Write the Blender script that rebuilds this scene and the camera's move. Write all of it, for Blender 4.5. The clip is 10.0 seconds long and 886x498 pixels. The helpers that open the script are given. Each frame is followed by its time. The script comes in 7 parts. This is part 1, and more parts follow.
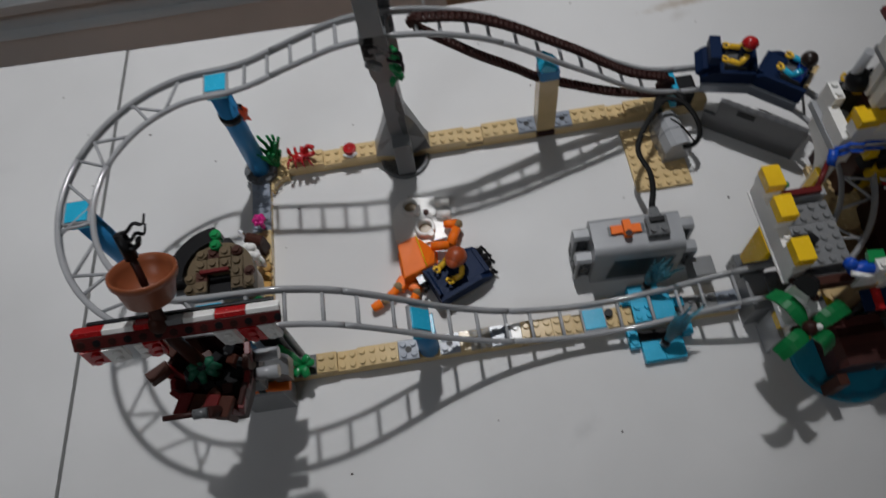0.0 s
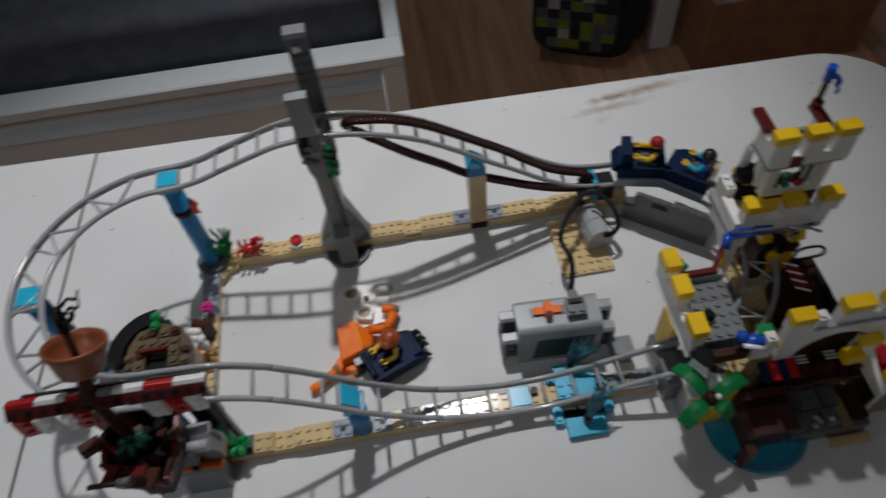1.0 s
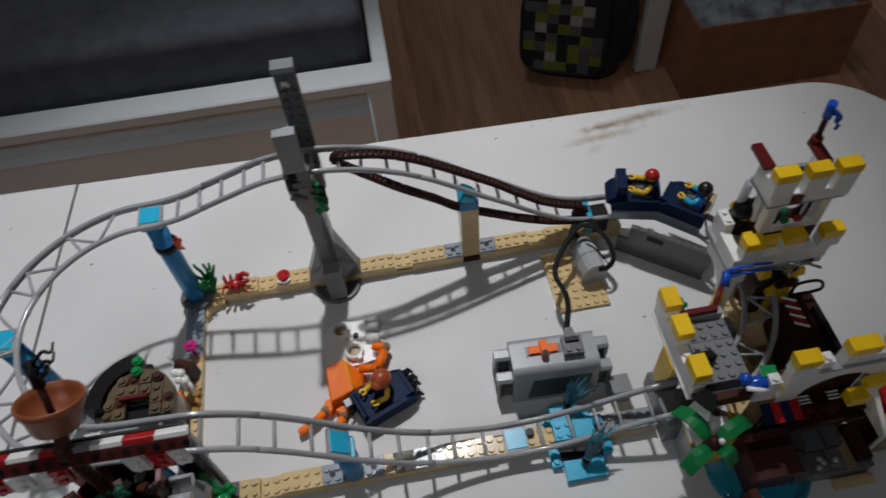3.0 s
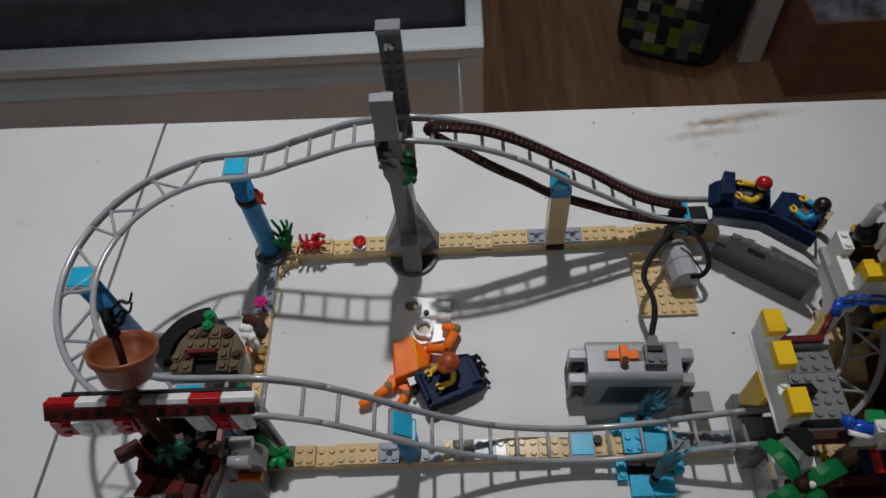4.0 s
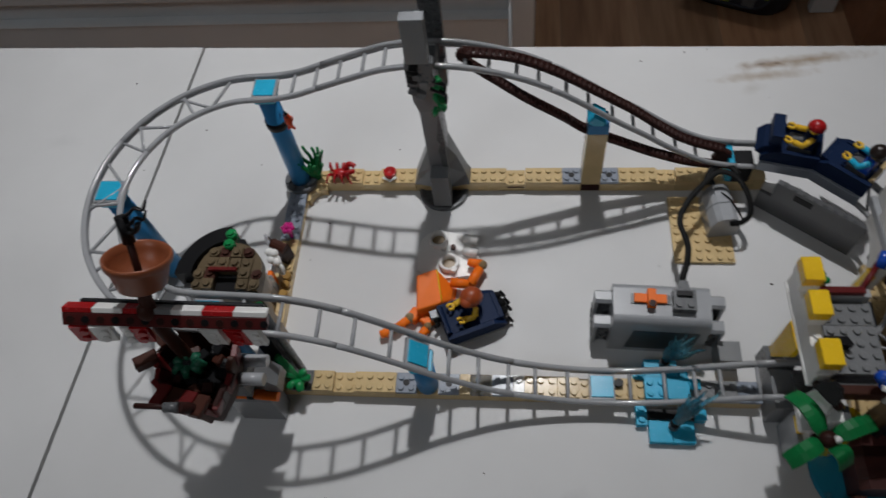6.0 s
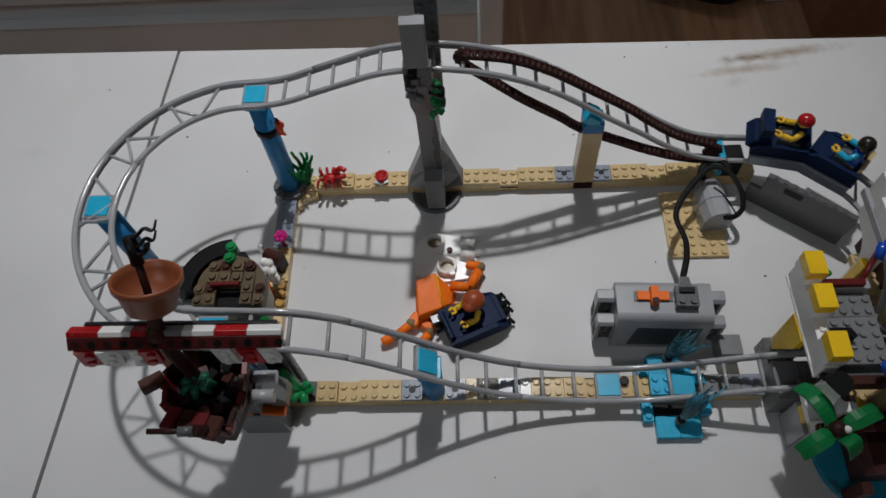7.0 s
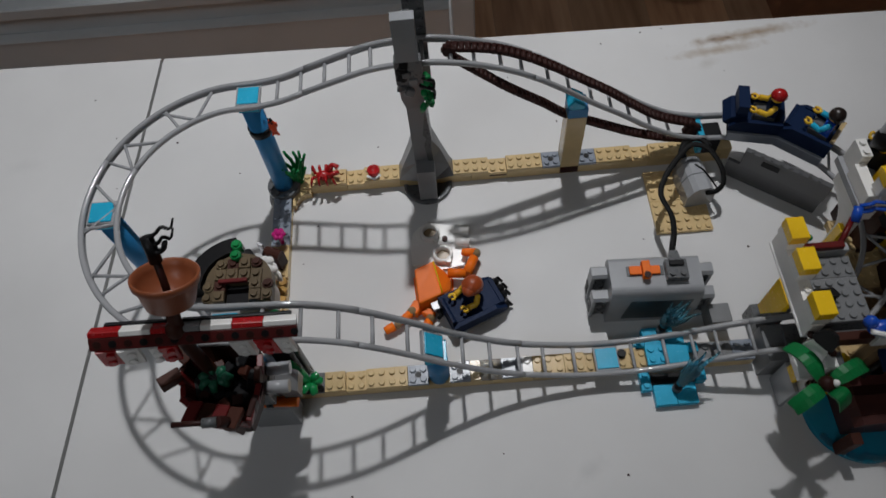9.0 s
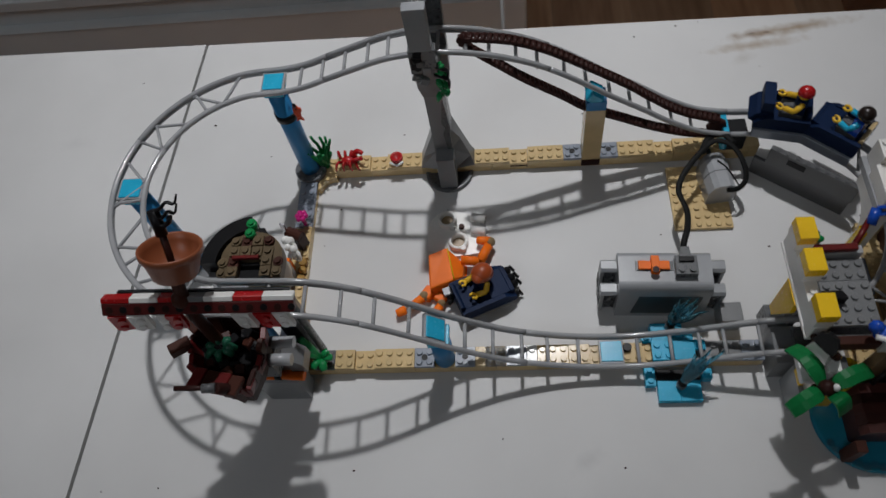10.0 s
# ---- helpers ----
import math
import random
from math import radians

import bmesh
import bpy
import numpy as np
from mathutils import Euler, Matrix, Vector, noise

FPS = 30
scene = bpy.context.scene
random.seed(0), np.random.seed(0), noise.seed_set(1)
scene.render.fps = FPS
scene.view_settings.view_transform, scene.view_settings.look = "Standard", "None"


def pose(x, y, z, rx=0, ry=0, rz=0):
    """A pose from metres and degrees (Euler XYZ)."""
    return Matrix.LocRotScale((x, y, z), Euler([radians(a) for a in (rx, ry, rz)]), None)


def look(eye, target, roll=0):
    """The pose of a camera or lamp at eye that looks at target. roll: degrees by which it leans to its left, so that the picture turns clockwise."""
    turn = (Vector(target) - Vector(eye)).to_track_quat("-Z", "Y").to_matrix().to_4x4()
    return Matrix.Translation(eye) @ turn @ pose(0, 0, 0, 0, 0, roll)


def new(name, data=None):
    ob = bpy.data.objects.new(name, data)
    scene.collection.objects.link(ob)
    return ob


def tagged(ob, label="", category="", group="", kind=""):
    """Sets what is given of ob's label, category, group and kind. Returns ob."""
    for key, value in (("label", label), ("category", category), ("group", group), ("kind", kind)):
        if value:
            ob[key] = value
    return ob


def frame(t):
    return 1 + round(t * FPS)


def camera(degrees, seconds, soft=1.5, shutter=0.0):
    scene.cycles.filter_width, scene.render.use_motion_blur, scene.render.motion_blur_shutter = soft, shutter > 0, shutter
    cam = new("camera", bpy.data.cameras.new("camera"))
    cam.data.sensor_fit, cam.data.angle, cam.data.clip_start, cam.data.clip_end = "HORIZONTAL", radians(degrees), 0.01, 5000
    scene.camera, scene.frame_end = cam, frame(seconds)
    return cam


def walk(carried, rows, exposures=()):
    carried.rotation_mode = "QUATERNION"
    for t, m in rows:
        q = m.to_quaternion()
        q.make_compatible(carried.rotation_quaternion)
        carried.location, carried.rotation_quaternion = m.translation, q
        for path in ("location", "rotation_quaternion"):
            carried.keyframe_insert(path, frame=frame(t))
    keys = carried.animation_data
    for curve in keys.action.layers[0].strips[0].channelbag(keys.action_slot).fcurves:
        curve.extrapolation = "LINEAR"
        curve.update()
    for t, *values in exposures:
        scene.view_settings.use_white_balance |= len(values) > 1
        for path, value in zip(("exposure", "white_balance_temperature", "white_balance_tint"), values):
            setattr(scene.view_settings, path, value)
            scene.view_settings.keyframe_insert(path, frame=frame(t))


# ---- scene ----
cam = camera(63.9, 10.0, shutter=0.5)
PATH = [
    (0, (0.132, -0.368, 0.533), (0.111, 0.54, -1.249), -10.1),
    (0.5, (0.137, -0.387, 0.545), (0.065, 0.68, -1.145), -9.3),
    (1, (0.174, -0.408, 0.554), (0.231, 0.744, -1.08), -7.0),
    (1.5, (0.189, -0.407, 0.544), (0.39, 0.661, -1.135), -5.6),
    (2, (0.177, -0.406, 0.551), (0.332, 0.753, -1.072), -5.8),
    (2.5, (0.182, -0.391, 0.556), (0.338, 0.794, -1.048), -5.8),
    (3, (0.172, -0.385, 0.551), (0.276, 0.798, -1.058), -5.5),
    (3.2, (0.162, -0.384, 0.55), (0.23, 0.799, -1.062), -5.6),
    (4.3, (0.155, -0.353, 0.534), (0.064, 0.752, -1.131), -5.8),
    (4.5, (0.155, -0.353, 0.533), (0.071, 0.749, -1.134), -5.5),
    (5, (0.163, -0.367, 0.529), (0.136, 0.697, -1.164), -5.5),
    (5.5, (0.195, -0.383, 0.517), (0.119, 0.612, -1.216), -7.1),
    (6, (0.171, -0.364, 0.519), (-0.041, 0.641, -1.197), -9.8),
    (6.2, (0.167, -0.361, 0.517), (-0.067, 0.636, -1.203), -10.1),
    (7.3, (0.124, -0.353, 0.523), (0.107, 0.634, -1.216), -4.6),
    (7.5, (0.114, -0.353, 0.522), (0.13, 0.635, -1.216), -4.1),
    (8, (0.101, -0.359, 0.517), (0.018, 0.577, -1.249), -5.9),
    (8.5, (0.112, -0.355, 0.526), (0.022, 0.637, -1.208), -5.4),
    (9, (0.123, -0.369, 0.533), (0.093, 0.613, -1.208), -6.2),
    (9.5, (0.129, -0.378, 0.539), (0.055, 0.575, -1.219), -9.0),
    (10, (0.165, -0.379, 0.538), (-0.047, 0.587, -1.201), -13.1),
]
EXPOSURES = [(0.0, -0.24), (0.5, -0.19), (1.0, -0.19), (1.5, -0.11), (2.0, -0.07), (3.0, -0.08), (4.5, -0.21), (6.0, -0.22), (7.5, -0.26), (8.5, -0.29), (10.0, -0.26)]
walk(cam, [(t, look(eye, target, roll)) for t, eye, target, roll in PATH], EXPOSURES)

U, PL, BR = 0.008, 0.0032, 0.0096      # stud pitch, plate height, brick height

# ---------------------------------------------------------------- world and light
world = bpy.data.worlds.new("world")
world.use_nodes = True
world.node_tree.nodes["Background"].inputs[0].default_value = (0.6, 0.68, 0.8, 1)
world.node_tree.nodes["Background"].inputs[1].default_value = 0.005
scene.world = world
scene.view_settings.exposure = 0.0


def lamp(name, kind, where, watts, colour, size):
    data = bpy.data.lights.new(name, kind)
    data.energy, data.color = watts, colour
    if kind == "AREA":
        data.shape, data.size = "DISK", size
    else:
        data.shadow_soft_size = size
    ob = new(name, data)
    ob.matrix_world = Matrix.Translation(where)
    return ob


# Lamp placed from the cast shadows; its narrow cone is added for edge fall-off.
bulb = lamp("ceiling_spot", "SPOT", (0.21, 0.82, 2.2), 138, (0.96, 0.965, 0.99), 0.036)
bulb.data.spot_size, bulb.data.spot_blend = radians(38.6), 1.0
bulb.matrix_world = look((0.21, 0.82, 2.2), (0.042, 0.175, 0.0))
# Soft fill lamp added to lift the background; no such fitting is seen.
shade = lamp("room_fill_point", "POINT", (0.21, 0.95, 2.12), 9.5, (0.96, 0.965, 0.99), 0.12)
# Cool fill added behind the camera to lift front faces and bed panel.
second = lamp("front_fill_area", "AREA", (-0.8, -1.3, 2.2), 3.6, (0.86, 0.93, 1.0), 0.9)
second.data.spread = radians(100)
second.matrix_world = look((-0.8, -1.3, 2.2), (-0.6, 0.6, -0.3))

# ---------------------------------------------------------------- materials
MATS = {}


def nodes_of(name):
    m = bpy.data.materials.new(name)
    m.use_nodes = True
    t = m.node_tree
    return m, t, t.nodes, t.links, t.nodes["Principled BSDF"]


def noise_node(N, L, scale, detail=3.0, vector=None):
    n = N.new("ShaderNodeTexNoise")
    n.inputs["Scale"].default_value, n.inputs["Detail"].default_value = scale, detail
    if vector is not None:
        L.new(vector, n.inputs["Vector"])
    return n


def ramp_node(N, L, source, stops):
    r = N.new("ShaderNodeValToRGB")
    e = r.color_ramp.elements
    while len(e) < len(stops):
        e.new(0.5)
    for k, (p, c) in zip(e, stops):
        k.position, k.color = p, (*c, 1) if len(c) == 3 else c
    L.new(source, r.inputs[0])
    return r


def plastic(name, colour, rough=0.22, vary=0.12, clear=0.0, metal=0.0, gloss=0.5):
    """Moulded plastic: slight shade drift from piece to piece, fine scratches, finger dust."""
    if name in MATS:
        return MATS[name]
    m, t, N, L, b = nodes_of(name)
    tex = N.new("ShaderNodeTexCoord")
    info = N.new("ShaderNodeObjectInfo")
    n1 = noise_node(N, L, 60, 3, tex.outputs["Object"])
    add = N.new("ShaderNodeMath")
    add.operation = "MULTIPLY_ADD"
    L.new(info.outputs["Random"], add.inputs[0])
    add.inputs[1].default_value = 0.5
    L.new(n1.outputs["Fac"], add.inputs[2])
    lo = tuple(max(0.0, c * (1 - vary)) for c in colour)
    hi = tuple(min(1.0, c * (1 + vary) + 0.002) for c in colour)
    r = ramp_node(N, L, add.outputs[0], [(0.3, lo), (0.95, hi)])
    L.new(r.outputs[0], b.inputs["Base Color"])
    n2 = noise_node(N, L, 420, 4, tex.outputs["Object"])
    rr = ramp_node(N, L, n2.outputs["Fac"], [(0.3, (rough * 0.92,) * 3), (0.75, (min(1, rough * 1.15),) * 3)])
    L.new(rr.outputs[0], b.inputs["Roughness"])
    bump = N.new("ShaderNodeBump")
    bump.inputs["Strength"].default_value, bump.inputs["Distance"].default_value = 0.02, 0.0003
    L.new(n2.outputs["Fac"], bump.inputs["Height"])
    L.new(bump.outputs[0], b.inputs["Normal"])
    b.inputs["Metallic"].default_value = metal
    b.inputs["Specular IOR Level"].default_value = gloss
    if clear:
        b.inputs["Transmission Weight"].default_value = clear
        b.inputs["IOR"].default_value = 1.45
        b.inputs["Roughness"].default_value = 0.08
        for lk in list(b.inputs["Roughness"].links):
            L.remove(lk)
    MATS[name] = m
    return m


LGREY = plastic("light_grey_plastic", (0.36, 0.37, 0.385))
TRACK = plastic("track_grey_plastic", (0.33, 0.335, 0.345), 0.14, gloss=0.7)
DGREY = plastic("dark_grey_plastic", (0.105, 0.11, 0.115), 0.28)
MGREY = plastic("mid_grey_plastic", (0.2, 0.205, 0.21), 0.3)
BLGREY = plastic("bluish_grey_plastic", (0.25, 0.28, 0.33))
TAN = plastic("tan_plastic", (0.62, 0.46, 0.235), 0.17)
DTAN = plastic("dark_tan_plastic", (0.27, 0.185, 0.095), 0.3)
YELLOW = plastic("yellow_plastic", (0.93, 0.56, 0.012), 0.25)
WHITE = plastic("white_plastic", (0.9, 0.89, 0.86), 0.24, 0.04)
NAVY = plastic("navy_plastic", (0.007, 0.018, 0.054), 0.45, gloss=0.06)
AZURE = plastic("azure_plastic", (0.02, 0.4, 0.62), 0.25)
BLUE = plastic("blue_plastic", (0.025, 0.21, 0.46), 0.35, 0.06, gloss=0.35)
BRBLUE = plastic("bright_blue_plastic", (0.01, 0.08, 0.5), 0.2)
GREEN = plastic("green_plastic", (0.005, 0.16, 0.042), 0.4, gloss=0.2)
LGREEN = plastic("leaf_green_plastic", (0.01, 0.25, 0.07), 0.2)
SGREEN = plastic("sand_green_plastic", (0.012, 0.1, 0.055), 0.4, gloss=0.3)
RED = plastic("red_plastic", (0.42, 0.01, 0.012), 0.25)
DRED = plastic("dark_red_plastic", (0.12, 0.008, 0.008), 0.35, gloss=0.25)
ORANGE = plastic("orange_plastic", (0.95, 0.175, 0.009), 0.45, gloss=0.22)
BLACK = plastic("black_plastic", (0.008, 0.008, 0.009), 0.35, gloss=0.18)
BROWN = plastic("reddish_brown_plastic", (0.055, 0.017, 0.0105), 0.45, gloss=0.18)
DBROWN = plastic("dark_brown_plastic", (0.03, 0.009, 0.007), 0.45, gloss=0.18)
GREYBOX = plastic("box_grey_plastic", (0.3, 0.31, 0.325), 0.3)
TUB = plastic("terracotta_plastic", (0.25, 0.073, 0.029), 0.35)
SKIN = plastic("toy_yellow_plastic", (0.85, 0.52, 0.04), 0.25)
PINK = plastic("magenta_plastic", (0.6, 0.02, 0.22), 0.2)
GOLD = plastic("gold_plastic", (0.3, 0.17, 0.04), 0.35, 0.2, 0, 0.5)
SILVER = plastic("silver_plastic", (0.5, 0.5, 0.52), 0.25, 0.1, 0, 0.8)
CLEAR = plastic("clear_plastic", (0.92, 0.95, 0.97), 0.08, 0.02, 0.9)
TBLUE = plastic("clear_blue_plastic", (0.3, 0.75, 0.9), 0.08, 0.05, 0.92)
RUBBER = plastic("cable_rubber", (0.009, 0.009, 0.009), 0.6, gloss=0.15)


def tabletop_material():
    m, t, N, L, b = nodes_of("white_table_laminate")
    tex = N.new("ShaderNodeTexCoord")
    big = noise_node(N, L, 7, 4, tex.outputs["Object"])
    base = ramp_node(N, L, big.outputs["Fac"], [(0.3, (0.62, 0.617, 0.612)), (0.75, (0.7, 0.697, 0.692))])
    colour = base.outputs[0]
    # brown smear near the far edge, and grey scuffs: long soft patches broken up by noise
    for (cx, cy), (sx, sy), turn, tint, hold in (
            ((0.436, 0.151), (0.064, 0.0078), 7, (0.3, 0.215, 0.135), 0.85),
            ((0.4, 0.1475), (0.0045, 0.0022), 10, (0.07, 0.05, 0.035), 0.8),
            ((0.4145, 0.1482), (0.0035, 0.0016), 0, (0.07, 0.05, 0.035), 0.7),
            ((0.404, 0.1465), (0.018, 0.005), 5, (0.24, 0.16, 0.1), 0.75),
            ((0.4, 0.1325), (0.048, 0.0066), 6, (0.36, 0.28, 0.2), 0.72),
            ((0.388, 0.117), (0.012, 0.008), 30, (0.4, 0.37, 0.33), 0.35),
            ((0.21, -0.262), (0.016, 0.007), 30, (0.42, 0.42, 0.42), 0.3),
            ((-0.28, 0.06), (0.02, 0.01), 0, (0.5, 0.5, 0.5), 0.25)):
        mp = N.new("ShaderNodeMapping")
        mp.vector_type = "TEXTURE"
        mp.inputs["Location"].default_value = (cx - 0.1, cy + 0.25, 0)
        mp.inputs["Rotation"].default_value = (0, 0, radians(turn))
        mp.inputs["Scale"].default_value = (sx, sy, 1)
        L.new(tex.outputs["Object"], mp.inputs["Vector"])
        flat = N.new("ShaderNodeVectorMath")
        flat.operation = "MULTIPLY"
        flat.inputs[1].default_value = (1, 1, 0)
        L.new(mp.outputs[0], flat.inputs[0])
        dist = N.new("ShaderNodeVectorMath")
        dist.operation = "LENGTH"
        L.new(flat.outputs[0], dist.inputs[0])
        rag = noise_node(N, L, 90, 5, tex.outputs["Object"])
        mix = N.new("ShaderNodeMath")
        mix.operation = "MULTIPLY_ADD"
        L.new(rag.outputs["Fac"], mix.inputs[0])
        mix.inputs[1].default_value = 1.5
        L.new(dist.outputs["Value"], mix.inputs[2])
        mask = ramp_node(N, L, mix.outputs[0], [(0.75 / 2, (hold,) * 3), (1.6 / 2 + 0.15, (0, 0, 0))])
        half = N.new("ShaderNodeMath")
        half.operation = "MULTIPLY"
        half.inputs[1].default_value = 0.5
        L.new(mix.outputs[0], half.inputs[0])
        L.new(half.outputs[0], mask.inputs[0])
        blend = N.new("ShaderNodeMixRGB")
        L.new(mask.outputs[0], blend.inputs[0])
        L.new(colour, blend.inputs[1])
        blend.inputs[2].default_value = (*tint, 1)
        colour = blend.outputs[0]
    L.new(colour, b.inputs["Base Color"])
    fine = noise_node(N, L, 35, 6, tex.outputs["Object"])
    rr = ramp_node(N, L, fine.outputs["Fac"], [(0.3, (0.5,) * 3), (0.8, (0.68,) * 3)])
    L.new(rr.outputs[0], b.inputs["Roughness"])
    b.inputs["Specular IOR Level"].default_value = 0.35
    return m


def painted(name, colour, rough=0.5, scale=8.0, vary=0.06, bump=0.0):
    m, t, N, L, b = nodes_of(name)
    tex = N.new("ShaderNodeTexCoord")
    n = noise_node(N, L, scale, 5, tex.outputs["Object"])
    r = ramp_node(N, L, n.outputs["Fac"], [(0.3, tuple(c * (1 - vary) for c in colour)), (0.7, tuple(min(1, c * (1 + vary)) for c in colour))])
    L.new(r.outputs[0], b.inputs["Base Color"])
    b.inputs["Roughness"].default_value = rough
    if bump:
        f = noise_node(N, L, scale * 40, 4, tex.outputs["Object"])
        k = N.new("ShaderNodeBump")
        k.inputs["Strength"].default_value, k.inputs["Distance"].default_value = bump, 0.002
        L.new(f.outputs["Fac"], k.inputs["Height"])
        L.new(k.outputs[0], b.inputs["Normal"])
    return m


def wood_material():
    m, t, N, L, b = nodes_of("oak_laminate")
    tex = N.new("ShaderNodeTexCoord")
    info = N.new("ShaderNodeObjectInfo")
    mp = N.new("ShaderNodeMapping")
    mp.inputs["Scale"].default_value = (14, 1.2, 1)
    L.new(tex.outputs["Object"], mp.inputs["Vector"])
    shift = N.new("ShaderNodeVectorMath")
    shift.operation = "ADD"
    comb = N.new("ShaderNodeCombineXYZ")
    mul = N.new("ShaderNodeMath")
    mul.operation = "MULTIPLY"
    mul.inputs[1].default_value = 37.0
    L.new(info.outputs["Random"], mul.inputs[0])
    L.new(mul.outputs[0], comb.inputs[0])
    L.new(mul.outputs[0], comb.inputs[1])
    L.new(mp.outputs[0], shift.inputs[0])
    L.new(comb.outputs[0], shift.inputs[1])
    g = noise_node(N, L, 3.0, 8, shift.outputs[0])
    r = ramp_node(N, L, g.outputs["Fac"], [(0.25, (0.37, 0.205, 0.115)), (0.5, (0.53, 0.315, 0.185)), (0.75, (0.64, 0.41, 0.25))])
    tint = ramp_node(N, L, info.outputs["Random"], [(0.0, (0.72, 0.7, 0.69)), (0.5, (1.0, 0.89, 0.82)), (1.0, (1.15, 1.14, 1.1))])
    mix = N.new("ShaderNodeMixRGB")
    mix.blend_type = "MULTIPLY"
    mix.inputs[0].default_value = 1
    L.new(r.outputs[0], mix.inputs[1])
    L.new(tint.outputs[0], mix.inputs[2])
    L.new(mix.outputs[0], b.inputs["Base Color"])
    b.inputs["Roughness"].default_value = 0.45
    return m


TABLE = tabletop_material()
SEAM = painted("table_seam_shadow_gap", (0.1, 0.1, 0.1), 0.8)
BEDWHITE = painted("white_bed_lacquer", (0.755, 0.785, 0.80), 0.45, 6, 0.05)
MATTRESS = painted("charcoal_fabric", (0.086, 0.09, 0.108), 0.9, 30, 0.2, 0.4)
WALL = painted("pale_wall_paint", (0.66, 0.655, 0.65), 0.8, 3, 0.04, 0.1)
CEIL = painted("white_ceiling_paint", (0.6, 0.6, 0.6), 0.85, 3, 0.03)
OAK = wood_material()
CARD = painted("brown_cardboard", (0.34, 0.165, 0.09), 0.85, 25, 0.15, 0.15)
FOIL = painted("grey_plastic_wrap", (0.36, 0.39, 0.44), 0.16, 18, 0.7, 1.0)
BAGCLOTH = painted("dark_bag_fabric", (0.0216, 0.0252, 0.036), 0.8, 40, 0.25, 0.4)
BAGGREY = painted("grey_bag_print", (0.13, 0.135, 0.14), 0.8, 40, 0.2, 0.3)
BAGWHITE = painted("pale_bag_print", (0.42, 0.43, 0.42), 0.8, 40, 0.12, 0.3)
BAGLIME = painted("lime_bag_print", (0.2, 0.26, 0.03), 0.8, 40, 0.15, 0.3)


# ---------------------------------------------------------------- mesh building
class Geo:
    """Collects faces for one mesh; each face keeps its material slot and its shading."""

    def __init__(self):
        self.v, self.f, self.mi, self.sm, self.mats = [], [], [], [], []

    def slot(self, mat):
        if mat not in self.mats:
            self.mats.append(mat)
        return self.mats.index(mat)

    def put(self, verts, faces, mat, m=None, smooth=False):
        k, n = self.slot(mat), len(self.v)
        self.v += [tuple(m @ Vector(p)) if m else tuple(p) for p in verts]
        self.f += [tuple(n + i for i in f) for f in faces]
        self.mi += [k] * len(faces)
        self.sm += list(smooth) if isinstance(smooth, (list, tuple)) else [smooth] * len(faces)
        return self

    def box(self, lo, hi, mat, m=None, c=0.0003):
        """A box with chamfered edges, from its low to its high corner."""
        (a, b, d), (e, f, g) = lo, hi
        c = min(c, 0.3 * min(e - a, f - b, g - d))
        vs, faces = [], []
        idx = {}
        for sx in (0, 1):
            for sy in (0, 1):
                for sz in (0, 1):
                    x, y, z = (a, e)[sx], (b, f)[sy], (d, g)[sz]
                    ix, iy, iz = (c, -c)[sx], (c, -c)[sy], (c, -c)[sz]
                    for ax, p in (("x", (x, y + iy, z + iz)), ("y", (x + ix, y, z + iz)), ("z", (x + ix, y + iy, z))):
                        idx[sx, sy, sz, ax] = len(vs)
                        vs.append(p)
        I = idx
        for s in (0, 1):
            q = [I[s, 0, 0, "x"], I[s, 1, 0, "x"], I[s, 1, 1, "x"], I[s, 0, 1, "x"]]
            faces.append(q if s else q[::-1])
            q = [I[0, s, 0, "y"], I[0, s, 1, "y"], I[1, s, 1, "y"], I[1, s, 0, "y"]]
            faces.append(q if s else q[::-1])
            q = [I[0, 0, s, "z"], I[1, 0, s, "z"], I[1, 1, s, "z"], I[0, 1, s, "z"]]
            faces.append(q if s else q[::-1])
        for p in (0, 1):
            for q in (0, 1):
                r = [I[p, q, 0, "x"], I[p, q, 0, "y"], I[p, q, 1, "y"], I[p, q, 1, "x"]]
                faces.append(r if (p == q) == (p == 0) and p == q and p == 0 or (p == q == 1) else r[::-1])
                r = [I[p, 0, q, "x"], I[p, 0, q, "z"], I[p, 1, q, "z"], I[p, 1, q, "x"]]
                faces.append(r[::-1] if p == q else r)
                r = [I[0, p, q, "y"], I[0, p, q, "z"], I[1, p, q, "z"], I[1, p, q, "y"]]
                faces.append(r if p == q else r[::-1])
        for sx in (0, 1):
            for sy in (0, 1):
                for sz in (0, 1):
                    r = [I[sx, sy, sz, "x"], I[sx, sy, sz, "y"], I[sx, sy, sz, "z"]]
                    faces.append(r if (sx + sy + sz) % 2 else r[::-1])
        return self.put(vs, faces, mat, m)

    def cyl(self, p0, p1, r0, mat, r1=None, n=12, caps=(1, 1), m=None, bevel=0.0):
        """A round bar or cone from p0 to p1."""
        p0, p1 = Vector(p0), Vector(p1)
        r1 = r0 if r1 is None else r1
        q = (p1 - p0).to_track_quat("Z", "Y").to_matrix()
        h = (p1 - p0).length
        rings = [(0, r0), (h, r1)] if not bevel else [(0, r0), (h - bevel, r1), (h, r1 - bevel)]
        vs, faces, sm = [], [], []
        for z, r in rings:
            for k in range(n):
                a = 2 * math.pi * k / n
                vs.append(p0 + q @ Vector((r * math.cos(a), r * math.sin(a), z)))
        for j in range(len(rings) - 1):
            for k in range(n):
                k2 = (k + 1) % n
                faces.append((j * n + k, j * n + k2, (j + 1) * n + k2, (j + 1) * n + k))
                sm.append(True)
        if caps[0]:
            faces.append(tuple(range(n))[::-1])
            sm.append(False)
        if caps[1]:
            faces.append(tuple(range((len(rings) - 1) * n, len(rings) * n)))
            sm.append(False)
